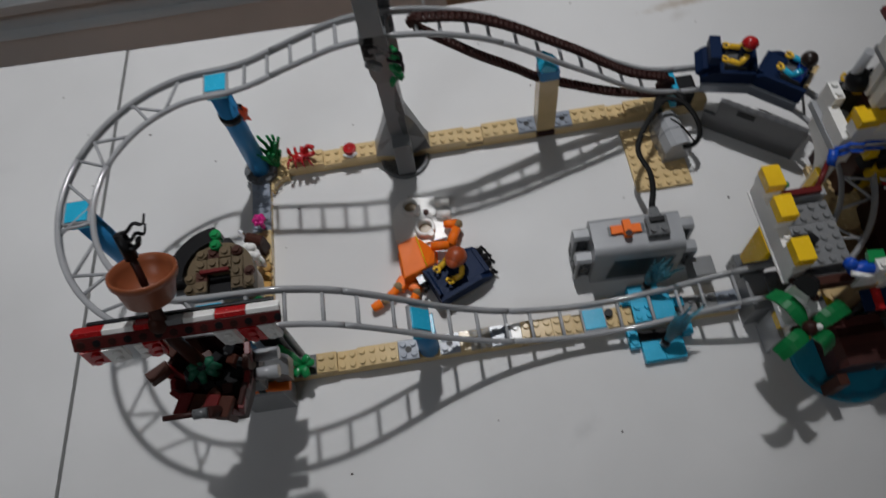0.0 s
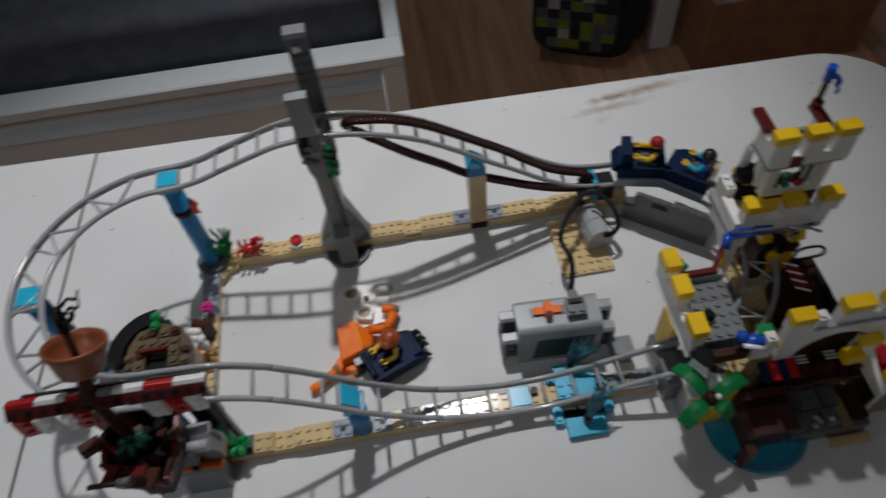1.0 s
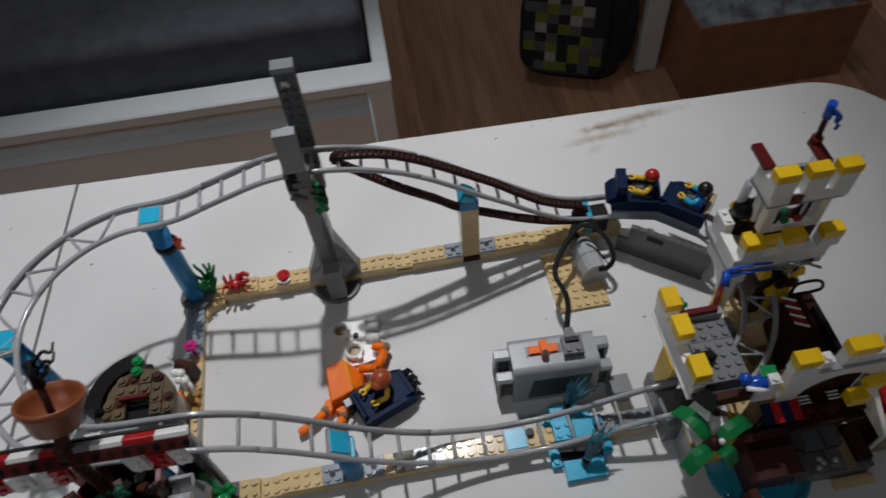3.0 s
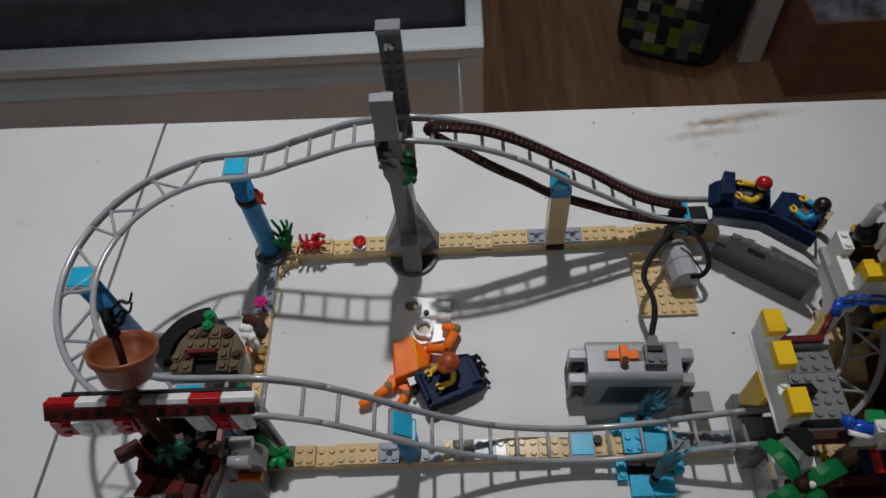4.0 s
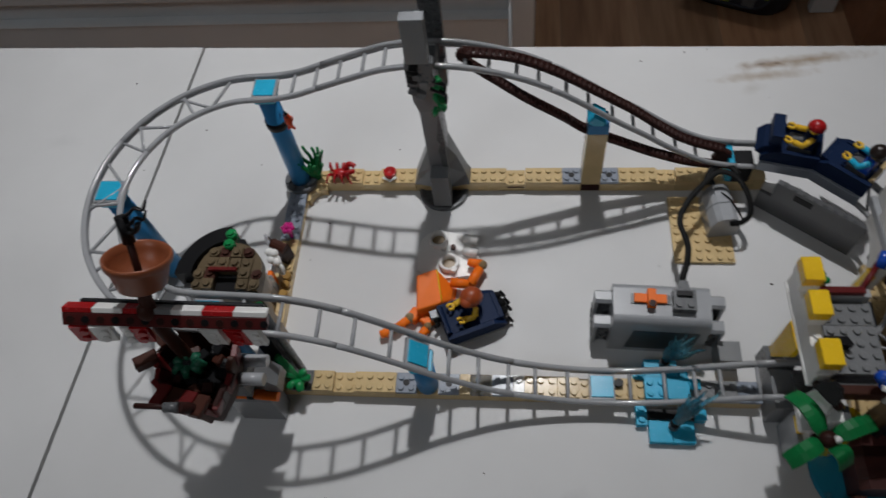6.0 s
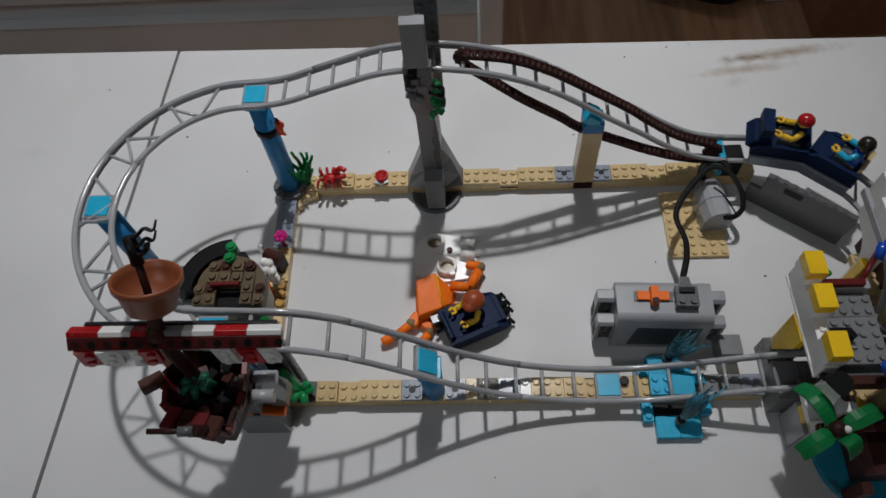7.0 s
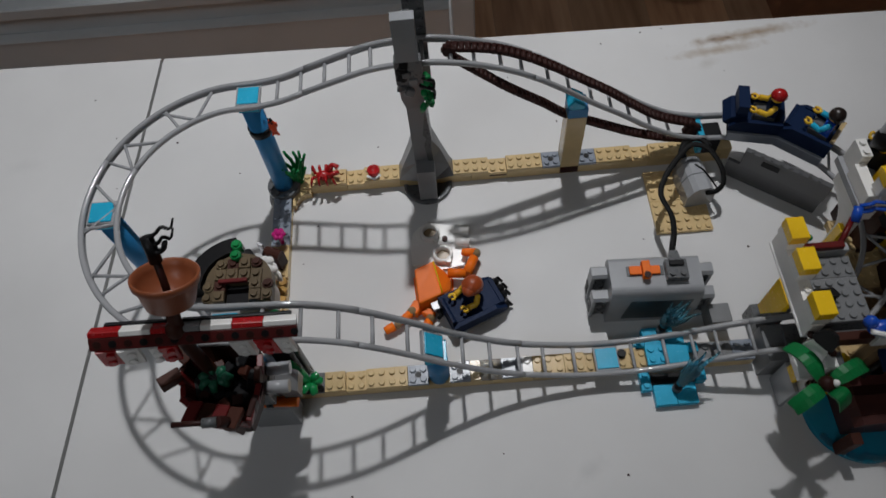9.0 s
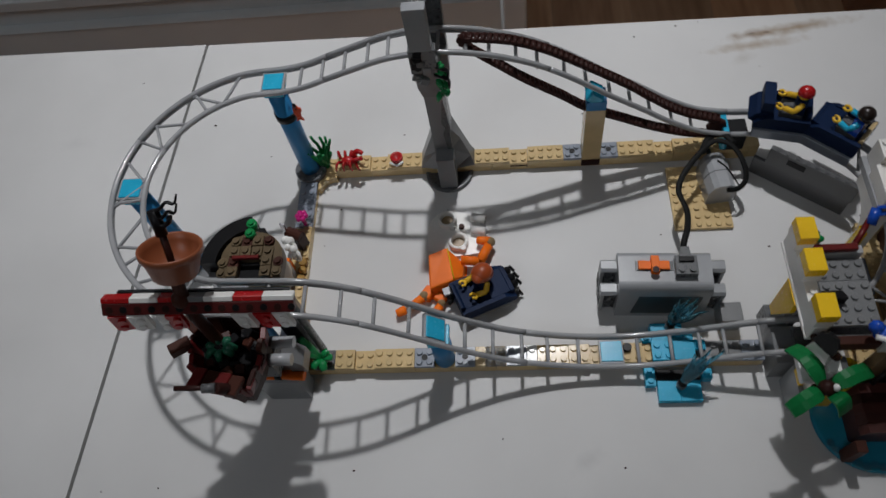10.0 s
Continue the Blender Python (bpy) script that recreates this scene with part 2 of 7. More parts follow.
        return self.put(vs, faces, mat, m, sm)

    def tube(self, pts, r, mat, n=10, m=None, flat=1.0):
        """A bar bent along points, with closed ends."""
        pts = [Vector(p) for p in pts]
        vs, faces, sm = [], [], []
        side = None
        for i, p in enumerate(pts):
            d = (pts[min(i + 1, len(pts) - 1)] - pts[max(i - 1, 0)]).normalized()
            ref = side if side is not None else (Vector((0, 0, 1)) if abs(d.z) < 0.9 else Vector((1, 0, 0))).cross(d)
            side = (ref - d * ref.dot(d)).normalized()
            up = d.cross(side)
            rr = r(i / (len(pts) - 1)) if callable(r) else r
            for k in range(n):
                a = 2 * math.pi * k / n
                vs.append(p + side * (rr * math.cos(a)) + up * (rr * flat * math.sin(a)))
        for j in range(len(pts) - 1):
            for k in range(n):
                k2 = (k + 1) % n
                faces.append((j * n + k, j * n + k2, (j + 1) * n + k2, (j + 1) * n + k))
                sm.append(True)
        faces += [tuple(range(n))[::-1], tuple(range((len(pts) - 1) * n, len(pts) * n))]
        sm += [False, False]
        return self.put(vs, faces, mat, m, sm)

    def ball(self, c, r, mat, scale=(1, 1, 1), n=12, m=None, top=1.0, bottom=-1.0):
        """A ball, or the part of it between two heights (-1 to 1)."""
        rings = max(4, n // 2)
        a0, a1 = math.asin(bottom), math.asin(top)
        vs, faces, sm = [], [], []
        for j in range(rings + 1):
            a = a0 + (a1 - a0) * j / rings
            for k in range(n):
                w = 2 * math.pi * k / n
                vs.append((c[0] + r * scale[0] * math.cos(a) * math.cos(w), c[1] + r * scale[1] * math.cos(a) * math.sin(w), c[2] + r * scale[2] * math.sin(a)))
        for j in range(rings):
            for k in range(n):
                k2 = (k + 1) % n
                faces.append((j * n + k, j * n + k2, (j + 1) * n + k2, (j + 1) * n + k))
                sm.append(True)
        faces += [tuple(range(n))[::-1], tuple(range(rings * n, (rings + 1) * n))]
        sm += [True, True]
        return self.put(vs, faces, mat, m, sm)

    def prism(self, outline, lo, hi, mat, m=None, axis="z", smooth=False):
        """A flat outline (counter-clockwise) drawn out along an axis."""
        def at(p, h):
            return {"z": (p[0], p[1], h), "y": (p[0], h, p[1]), "x": (h, p[0], p[1])}[axis]
        n = len(outline)
        vs = [at(p, lo) for p in outline] + [at(p, hi) for p in outline]
        faces = [(k, (k + 1) % n, n + (k + 1) % n, n + k) for k in range(n)]
        sm = [smooth] * n + [False, False]
        faces += [tuple(range(n))[::-1], tuple(range(n, 2 * n))]
        if axis == "y":
            faces = [f[::-1] for f in faces]
        return self.put(vs, faces, mat, m, sm)

    def lathe(self, c, profile, mat, n=24, m=None):
        """A turned shape: (radius, height) pairs from bottom to top about an upright axis."""
        vs, faces = [], []
        for r, z in profile:
            for k in range(n):
                a = 2 * math.pi * k / n
                vs.append((c[0] + r * math.cos(a), c[1] + r * math.sin(a), c[2] + z))
        for j in range(len(profile) - 1):
            for k in range(n):
                k2 = (k + 1) % n
                faces.append((j * n + k, j * n + k2, (j + 1) * n + k2, (j + 1) * n + k))
        return self.put(vs, faces, mat, m, True)

    def mesh(self, name):
        me = bpy.data.meshes.new(name)
        me.from_pydata([tuple(p) for p in self.v], [], self.f)
        for mt in self.mats:
            me.materials.append(mt)
        me.polygons.foreach_set("material_index", self.mi)
        me.polygons.foreach_set("use_smooth", self.sm)
        me.update()
        return me


HOME = {}          # world pose of every thing and part


def thing(name, where, label, category, group="", turn=0.0, kind=""):
    """An empty at the base of a thing; its parts hang under it."""
    ob = new(name)
    ob.empty_display_size = 0.01
    m = where if isinstance(where, Matrix) else pose(*where, 0, 0, turn)
    ob.matrix_basis = m
    HOME[ob] = m
    return tagged(ob, label, category, group, kind)


def part(name, geo, parent, label="", local=False):
    """A mesh under a thing or part. The geometry is in world coordinates unless local."""
    ob = new(name, geo.mesh(name))
    ob.parent = parent
    if not local:
        ob.data.transform(HOME[parent].inverted())
    HOME[ob] = HOME[parent]
    return tagged(ob, label)


def single(name, geo, label, category, where=(0, 0, 0), group="", kind="", local=False):
    """A thing of one mesh, geometry in world coordinates unless local."""
    ob = new(name, geo.mesh(name))
    m = where if isinstance(where, Matrix) else pose(*where)
    if not local:
        ob.data.transform(m.inverted())
    ob.matrix_basis = m
    HOME[ob] = m
    return tagged(ob, label, category, group, kind)


BRICKS = {}


def brick_geo(nx, ny, h, mat, studs=True, hole=False):
    g = Geo()
    e = 0.0001
    g.box((e, e, 0), (nx * U - e, ny * U - e, h), mat)
    if studs:
        for i in range(int(nx)):
            for j in range(int(ny)):
                x, y = (i + 0.5) * U, (j + 0.5) * U
                g.cyl((x, y, h), (x, y, h + 0.0017), 0.0024, mat, n=12, caps=(0, 1), bevel=0.0003)
    if hole:
        g.cyl((nx * U / 2, ny * U / 2, h + 0.0001), (nx * U / 2, ny * U / 2, h + 0.0006), 0.0025, BLACK, n=12)
    return g


def brick(parent, x, y, z, nx, ny, h, mat, studs=True, name=None, hole=False):
    """A toy brick with its low corner at x, y, z (metres) and nx by ny studs; alike bricks share a mesh."""
    name = name or ("tile" if not studs else "plate" if h < 0.005 else "brick")
    key = (nx, ny, round(h, 5), mat.name, studs, hole)
    if key not in BRICKS:
        BRICKS[key] = brick_geo(nx, ny, h, mat, studs, hole).mesh("toy_brick")
    ob = new(name, BRICKS[key])
    ob.parent = parent
    ob.matrix_basis = HOME[parent].inverted() @ Matrix.Translation((x, y, z))
    HOME[ob] = Matrix.Translation((x, y, z))
    return ob


def smooth_path(knots, n):
    """Points along a smooth curve through the knots, evenly spaced."""
    k = [Vector(p) for p in knots]
    fine = []
    for i in range(len(k) - 1):
        a, b, c, d = k[max(i - 1, 0)], k[i], k[i + 1], k[min(i + 2, len(k) - 1)]
        for j in range(24):
            t = j / 24
            fine.append(0.5 * ((2 * b) + (c - a) * t + (2 * a - 5 * b + 4 * c - d) * t * t + (3 * b - a - 3 * c + d) * t ** 3))
    fine.append(k[-1])
    s = [0.0]
    for p, q in zip(fine, fine[1:]):
        s.append(s[-1] + (q - p).length)
    out = []
    for j in range(n):
        want = s[-1] * j / (n - 1)
        i = max(0, min(len(s) - 2, int(np.searchsorted(s, want)) - 1))
        t = (want - s[i]) / max(1e-9, s[i + 1] - s[i])
        out.append(fine[i].lerp(fine[i + 1], min(1, max(0, t))))
    return out


# ---------------------------------------------------------------- the room
FLOOR = -0.74


def room():
    x0, x1, y0, y1, top = -2.2, 2.4, -2.0, 2.6, 2.26
    t = 0.12
    # Unseen walls and ceiling, added to close the room and bounce lamp light.
    for name, lo, hi in (("wall_north", (x0 - t, y1, FLOOR - 0.05), (x1 + t, y1 + t, top)), ("wall_south", (x0 - t, y0 - t, FLOOR - 0.05), (x1 + t, y0, top)),
                         ("wall_west", (x0 - t, y0 - 0.001, FLOOR - 0.05), (x0, y1 + 0.001, top)), ("wall_east", (x1, y0 - 0.001, FLOOR - 0.05), (x1 + t, y1 + 0.001, top))):
        single(name, Geo().box(lo, hi, WALL, c=0.002), "plain pale unseen wall added to close the room", "wall", lo, kind="structure")
    single("ceiling", Geo().box((x0 - t, y0 - t, top + 0.002), (x1 + t, y1 + t, top + 0.12), CEIL, c=0.002), "plain white unseen ceiling added to close the room", "ceiling", (0, 0, top), kind="structure")
    floor = single("floor", Geo().box((x0, y0, FLOOR - 0.06), (x1, y1, FLOOR - 0.009), SEAM, c=0.001), "oak laminate plank floor in mixed warm browns", "floor", (0, 0, FLOOR), kind="structure")
    # planks run away from the table; only alike lengths share a mesh
    w, ln = 0.19, 1.28
    rnd = random.Random(4)
    shared = {}
    for i in range(25):
        off = rnd.uniform(0, ln)
        for j in range(-1, 5):
            a, b = max(y0, y0 + j * ln + off - ln), min(y1, y0 + (j + 1) * ln + off - ln)
            left, right = x0 + i * w, min(x1, x0 + (i + 1) * w)
            if b - a < 0.02 or right - left < 0.02:
                continue
            key = (round(b - a, 3), round(right - left, 3))
            if key not in shared:
                shared[key] = Geo().box((0.0002, 0.0002, 0), (right - left - 0.0002, b - a - 0.0002, 0.008), OAK, c=0.0004).mesh("plank")
            ob = new("plank", shared[key])
            ob.parent = floor
            ob.matrix_basis = HOME[floor].inverted() @ Matrix.Translation((left, a, FLOOR - 0.009))


room()


# ---------------------------------------------------------------- the table
def table():
    back = lambda x: 0.1825 - 0.026 * x
    seam = lambda y: -0.1745 + 0.055 * y
    t = thing("table", (0.1, -0.25, 0), "white laminate extending table with rounded corners and a seam", "table")
    z0 = -0.024
    # the right leaf: outline with two rounded corners
    r, out = 0.09, []
    xr, yf = 0.7215, -0.72
    cx, cy = xr - r, back(xr - r) - r
    out += [(seam(yf) + 0.0012, yf)]
    for k in range(9):
        a = math.pi * (-0.5 + 0.5 * k / 8)
        out.append((xr - r + r * math.cos(a), yf + r + r * math.sin(a)))
    for k in range(13):
        a = math.pi * 0.5 * k / 12
        out.append((cx + r * math.cos(a), cy + r * math.sin(a)))
    out.append((seam(back(seam(0.18))) + 0.0012, back(-0.165)))
    g = Geo()
    rim = []
    ins = 0.0015
    c0 = Vector((0.28, -0.28))
    for p in out:
        d = (Vector(p) - c0).normalized()
        rim.append(tuple(Vector(p) - d * ins))
    n = len(out)
    vs = [(p[0], p[1], z0) for p in out] + [(p[0], p[1], -ins) for p in out] + [(p[0], p[1], 0) for p in rim]
    fs = [(k, (k + 1) % n, n + (k + 1) % n, n + k) for k in range(n)] + [(n + k, n + (k + 1) % n, 2 * n + (k + 1) % n, 2 * n + k) for k in range(n)]
    fs += [tuple(range(n))[::-1], tuple(range(2 * n, 3 * n))]
    g.put(vs, fs, TABLE)
    part("tabletop", g, t, "main leaf of the white tabletop, lightly stained")
    g = Geo()
    xl = -0.95
    q = [(xl, yf), (seam(yf) - 0.0012, yf), (seam(back(-0.165)) - 0.0012, back(-0.165)), (xl, back(xl))]
    g.prism(q, z0, -0.0003, TABLE)
    part("table_leaf", g, t, "second white leaf beyond the seam")
    g = Geo()
    g.box((-0.85, -0.62, -0.1), (0.62, -0.6, z0 - 0.001), BEDWHITE, c=0.002)
    g.box((-0.85, 0.1, -0.1), (0.62, 0.12, z0 - 0.001), BEDWHITE, c=0.002)
    part("apron", g, t)
    for x, y in ((-0.85, -0.62), (0.56, -0.62), (-0.85, 0.06), (0.56, 0.06)):
        part("table_leg", Geo().box((x, y, FLOOR), (x + 0.06, y + 0.06, z0 - 0.001), BEDWHITE, c=0.004), t)


table()


# ---------------------------------------------------------------- behind the table
def bed():
    b = thing("bed", (-0.4, 1.2, FLOOR), "white lacquered bed frame holding a charcoal mattress", "bed", turn=-0.6)
    z = -0.30
    xr, yf = 0.198, 0.638
    part("side_rail", Geo().box((-1.5, yf, z - 0.024), (xr, yf + 0.058, z), BEDWHITE, c=0.003), b, "white top rail")
    part("foot_rail", Geo().box((xr - 0.031, yf + 0.0585, z - 0.024), (xr, 2.4, z - 0.0005), BEDWHITE, c=0.003), b)
    part("panel_frame", Geo().box((-1.5, yf + 0.026, z - 0.0763), (xr - 0.045, yf + 0.05, z - 0.0242), BEDWHITE, c=0.002), b)
    part("panel_moulding", Geo().prism([(yf + 0.005, z - 0.0815), (yf + 0.05, z - 0.0815), (yf + 0.05, z - 0.0765), (yf + 0.0125, z - 0.0765), (yf + 0.005, z - 0.079)], -1.5, xr - 0.045, BEDWHITE, axis="x"), b, "thin proud moulding")
    part("side_panel", Geo().box((-1.5, yf + 0.012, FLOOR + 0.01), (xr - 0.045, yf + 0.045, z - 0.0817), BEDWHITE, c=0.002), b, "recessed white panel under the rail")
    part("post_bead", Geo().cyl((xr - 0.0462, yf + 0.007, FLOOR + 0.02), (xr - 0.0462, yf + 0.007, z - 0.026), 0.0022, BEDWHITE, n=10), b)
    part("corner_post", Geo().box((xr - 0.044, yf + 0.004, FLOOR), (xr - 0.001, yf + 0.05, z - 0.0245), BEDWHITE, c=0.003), b)
    g = Geo()
    g.box((xr - 0.03, yf + 0.06, FLOOR + 0.02), (xr - 0.006, 2.4, z - 0.036), BEDWHITE, c=0.002)
    part("foot_panel", g, b)
    # mattress with a rolled edge
    g = Geo().prism([(-1.5, yf + 0.068), (xr - 0.036, yf + 0.068), (xr - 0.036, 2.38), (-1.5, 2.38)], z - 0.12, z + 0.10, MATTRESS)
    soft = part("mattress", g, b, "charcoal grey fabric mattress")
    md = soft.modifiers.new("roll", "BEVEL")
    md.width, md.segments, md.harden_normals = 0.026, 5, True
    soft.data.polygons.foreach_set("use_smooth", [True] * len(soft.data.polygons))
    corner = Matrix.Translation((xr, yf, 0))
    b.matrix_basis = corner @ Matrix.Rotation(radians(-0.55), 4, "Z") @ corner.inverted() @ b.matrix_basis      # stands slightly askew


def cardboard_box():
    c = thing("cardboard_box", (1.35, 1.1, FLOOR), "open brown cardboard box holding grey plastic wrap", "box")
    x0, x1, y0, y1, h = 0.943, 1.37, 0.915, 1.36, 0.215
    z, t = FLOOR + 0.0005, 0.006
    for lo, hi in (((x0, y0, z), (x1, y0 + t, z + h)), ((x0, y1 - t, z), (x1, y1, z + h)),
                   ((x0, y0 + t, z), (x0 + t, y1 - t, z + h)), ((x1 - t, y0 + t, z), (x1, y1 - t, z + h))):
        part("side", Geo().box(lo, hi, CARD, c=0.001), c)
    part("base", Geo().box((x0 + t, y0 + t, z), (x1 - t, y1 - t, z + 0.006), CARD), c)
    # crumpled wrap inside
    rnd = random.Random(7)
    nx, ny, vs, fs = 28, 18, [], []
    for j in range(ny + 1):
        for i in range(nx + 1):
            x, y = x0 + 0.01 + (x1 - x0 - 0.02) * i / nx, y0 + 0.01 + (y1 - y0 - 0.02) * j / ny
            e = min(1, 4 * min(i / nx, 1 - i / nx, j / ny, 1 - j / ny))
            k = noise.noise(Vector((x * 14, y * 14, 0))) * 0.045 + abs(noise.noise(Vector((x * 38, y * 38, 3)))) * 0.03
            vs.append((x, y, z + h - 0.025 + e * (0.028 + k) + rnd.uniform(-0.003, 0.003)))
    for j in range(ny):
        for i in range(nx):
            a = j * (nx + 1) + i
            fs.append((a, a + 1, a + nx + 2, a + nx + 1))
    w = single("plastic_wrap", Geo().put(vs, fs, FOIL), "crumpled grey plastic wrap filling the box", "wrap", (1.35, 1.1, z + h - 0.03))
    md = w.modifiers.new("skin", "SOLIDIFY")
    md.thickness = 0.002


def backpack():
    b = thing("backpack", (0.74, 1.16, FLOOR), "dark backpack with a grey, white and lime chequered front pocket", "backpack")
    x0, x1, y0, y1, z0, h = 0.60, 0.86, 1.06, 1.26, FLOOR, 0.46
    # rounded body
    g = Geo()
    prof = []
    for k in range(28):
        a = 2 * math.pi * k / 28
        ca, sa = math.cos(a), math.sin(a)
        prof.append((math.copysign(abs(ca) ** 0.45, ca), math.copysign(abs(sa) ** 0.45, sa)))
    vs, fs, sm = [], [], []
    levels = ((0.0, 0.86), (0.02, 0.97), (0.1, 1.03), (0.2, 1.02), (0.33, 0.97), (0.42, 0.85), (0.46, 0.55))
    cx, cy, hx, hy = (x0 + x1) / 2, (y0 + y1) / 2, (x1 - x0) / 2, (y1 - y0) / 2
    for zz, s in levels:
        for p in prof:
            vs.append((cx + hx * s * p[0], cy + hy * s * p[1], z0 + 0.001 + zz))
    for j in range(len(levels) - 1):
        for k in range(28):
            fs.append((j * 28 + k, j * 28 + (k + 1) % 28, (j + 1) * 28 + (k + 1) % 28, (j + 1) * 28 + k))
            sm.append(True)
    fs += [tuple(range(28))[::-1], tuple(range(28 * (len(levels) - 1), 28 * len(levels)))]
    g.put(vs, fs, BAGCLOTH, None, sm + [True, True])
    part("bag_body", g, b)
    # front pocket in a chequered cloth, each square a patch of its own
    rnd = random.Random(12)
    w, n, rows = 0.0285, 7, 8
    px0, pz0 = x0 + 0.012, z0 + 0.055
    out = []
    for k in range(32):
        a = 2 * math.pi * k / 32
        ca, sa = math.cos(a), math.sin(a)
        out.append((px0 + n * w / 2 + (n * w / 2 + 0.006) * math.copysign(abs(ca) ** 0.4, ca), pz0 + rows * w / 2 + (rows * w / 2 + 0.006) * math.copysign(abs(sa) ** 0.4, sa)))
    pocket = part("pocket", Geo().prism(out[::-1], y0 - 0.03, y0 + 0.03, BAGCLOTH, axis="y", smooth=True), b, "front pocket")
    for j in range(rows):
        for i in range(n):
            mt = rnd.choice((BAGCLOTH, BAGGREY, BAGGREY, BAGWHITE, BAGWHITE, BAGLIME)) if (i + j) % 2 else rnd.choice((BAGCLOTH, BAGCLOTH, BAGCLOTH, BAGGREY, BAGLIME))
            if mt is BAGCLOTH or (i in (0, n - 1) and j in (0, rows - 1)):
                continue
            q = Geo().box((px0 + i * w, y0 - 0.0308, pz0 + j * w), (px0 + (i + 1) * w, y0 - 0.029, pz0 + (j + 1) * w), mt, c=0.0002)
            part("patch", q, pocket)
    part("zip_band", Geo().tube([(p[0], y0 - 0.0295, p[1]) for p in out] + [(out[0][0], y0 - 0.0295, out[0][1])], 0.004, BAGCLOTH, 8), pocket)
    part("side_pocket", Geo().ball((x1 - 0.004, (y0 + y1) / 2, z0 + 0.12), 0.06, BAGCLOTH, (0.55, 1.2, 1.7), 16), b)
    part("strap", Geo().tube([(x0 + 0.05, y1 - 0.04, z0 + 0.42), (cx, y1 - 0.02, z0 + 0.53), (x1 - 0.05, y1 - 0.04, z0 + 0.42)], 0.01, BAGCLOTH), b)
    turn = Matrix.Translation((cx - 0.014, cy - 0.018, 0)) @ Matrix.Rotation(radians(-24), 4, "Z") @ Matrix.Translation((-cx, -cy, 0))
    b.matrix_basis = turn @ b.matrix_basis      # one corner towards the table


def shelf_side():
    g = Geo().box((0.862, 1.04, FLOOR), (0.918, 1.065, FLOOR + 1.1), BEDWHITE, c=0.002)
    single("white_board", g, "tall narrow white board standing behind the box", "board", (0.9, 1.07, FLOOR))


bed()
cardboard_box()
backpack()
shelf_side()


# ---------------------------------------------------------------- base frame of the toy coaster
def beam(name, label, where):
    return thing(name, where, label, "toy beam", "base beams of the coaster")


def back_beam():
    b = beam("toy_brick_beam", "long tan brick beam along the back of the toy coaster", (0.17, 0.008, 0))
    for i, n in ((-2, 6), (4, 6), (10, 8), (18, 4), (22, 8), (30, 8), (38, 8)):
        brick(b, i * U, 0, 0, n, 2, BR, TAN)
    for i, n, mt in ((0, 4, TAN), (6, 4, TAN), (16, 4, TAN), (22, 4, TAN), (26, 2, BLGREY), (30, 2, BLGREY), (32, 4, TAN), (38, 4, TAN), (42, 4, TAN)):
        brick(b, i * U, 0, BR, n, 2, PL, mt, hole=mt is BLGREY)
    brick(b, 10 * U, 0, BR, 6, 2, PL, MGREY, False)
    part("notch", Geo().box((20 * U + 0.0006, -0.0004, 0.0052), (22 * U - 0.0006, 0.0006, 0.0064), DBROWN, c=0.0001), b, "dark slot between two bricks")
    part("pillar_foot", Geo().box((28 * U, -0.0012, 0.0022), (30 * U, 0.0006, 0.0094), DBROWN), b, "dark brown brick under the pillar")


def left_beam():
    b = beam("toy_brick_beam", "grey and tan brick strip joining the two long beams", (-0.026, -0.09, 0))
    x = -0.0335
    for j, n in ((0, 6), (6, 8), (14, 8)):
        brick(b, x, -(j + n) * U - 0.001, 0, 2, n, 0.0064, TAN, False)
    for j, n, mt in ((0, 4, BLGREY), (4, 3, BLGREY)):
        brick(b, x, -(j + n) * U - 0.001, 0.0064, 2, n, PL, mt)
    brick(b, x + U, -11 * U - 0.001, 0.0064, 1, 4, PL, TAN)
    for k in range(3):
        y = -(11.5 + k) * U - 0.001
        part("gold_stud", Geo().cyl((x + 1.5 * U, y, 0.0064), (x + 1.5 * U, y, 0.0112), 0.0039, GOLD, n=14, bevel=0.0006), b, "gold round stud")
    brick(b, x + U, -17 * U - 0.001, 0.0064, 1, 3, PL, TAN)
    brick(b, x, -22 * U - 0.001, 0.0064, 2, 5, PL, BLGREY)
    # tan quarter brace in the inner corner
    g = Geo()
    out = [(-0.0165, -0.0005), (-0.0165, -0.016)]
    for k in range(7):
        a = math.pi * 0.5 * k / 6
        out.append((-0.0165 + 0.002 + 0.0145 * (1 - math.cos(a)) * 0.5 + 0.004 * k / 6, -0.016 + 0.0115 * math.sin(a)))
    out.append((-0.0005, -0.0045))
    out.append((-0.0005, -0.0005))
    part("corner_brace", Geo().prism(out, 0, 0.0078, TAN), b, "small tan arch brace")


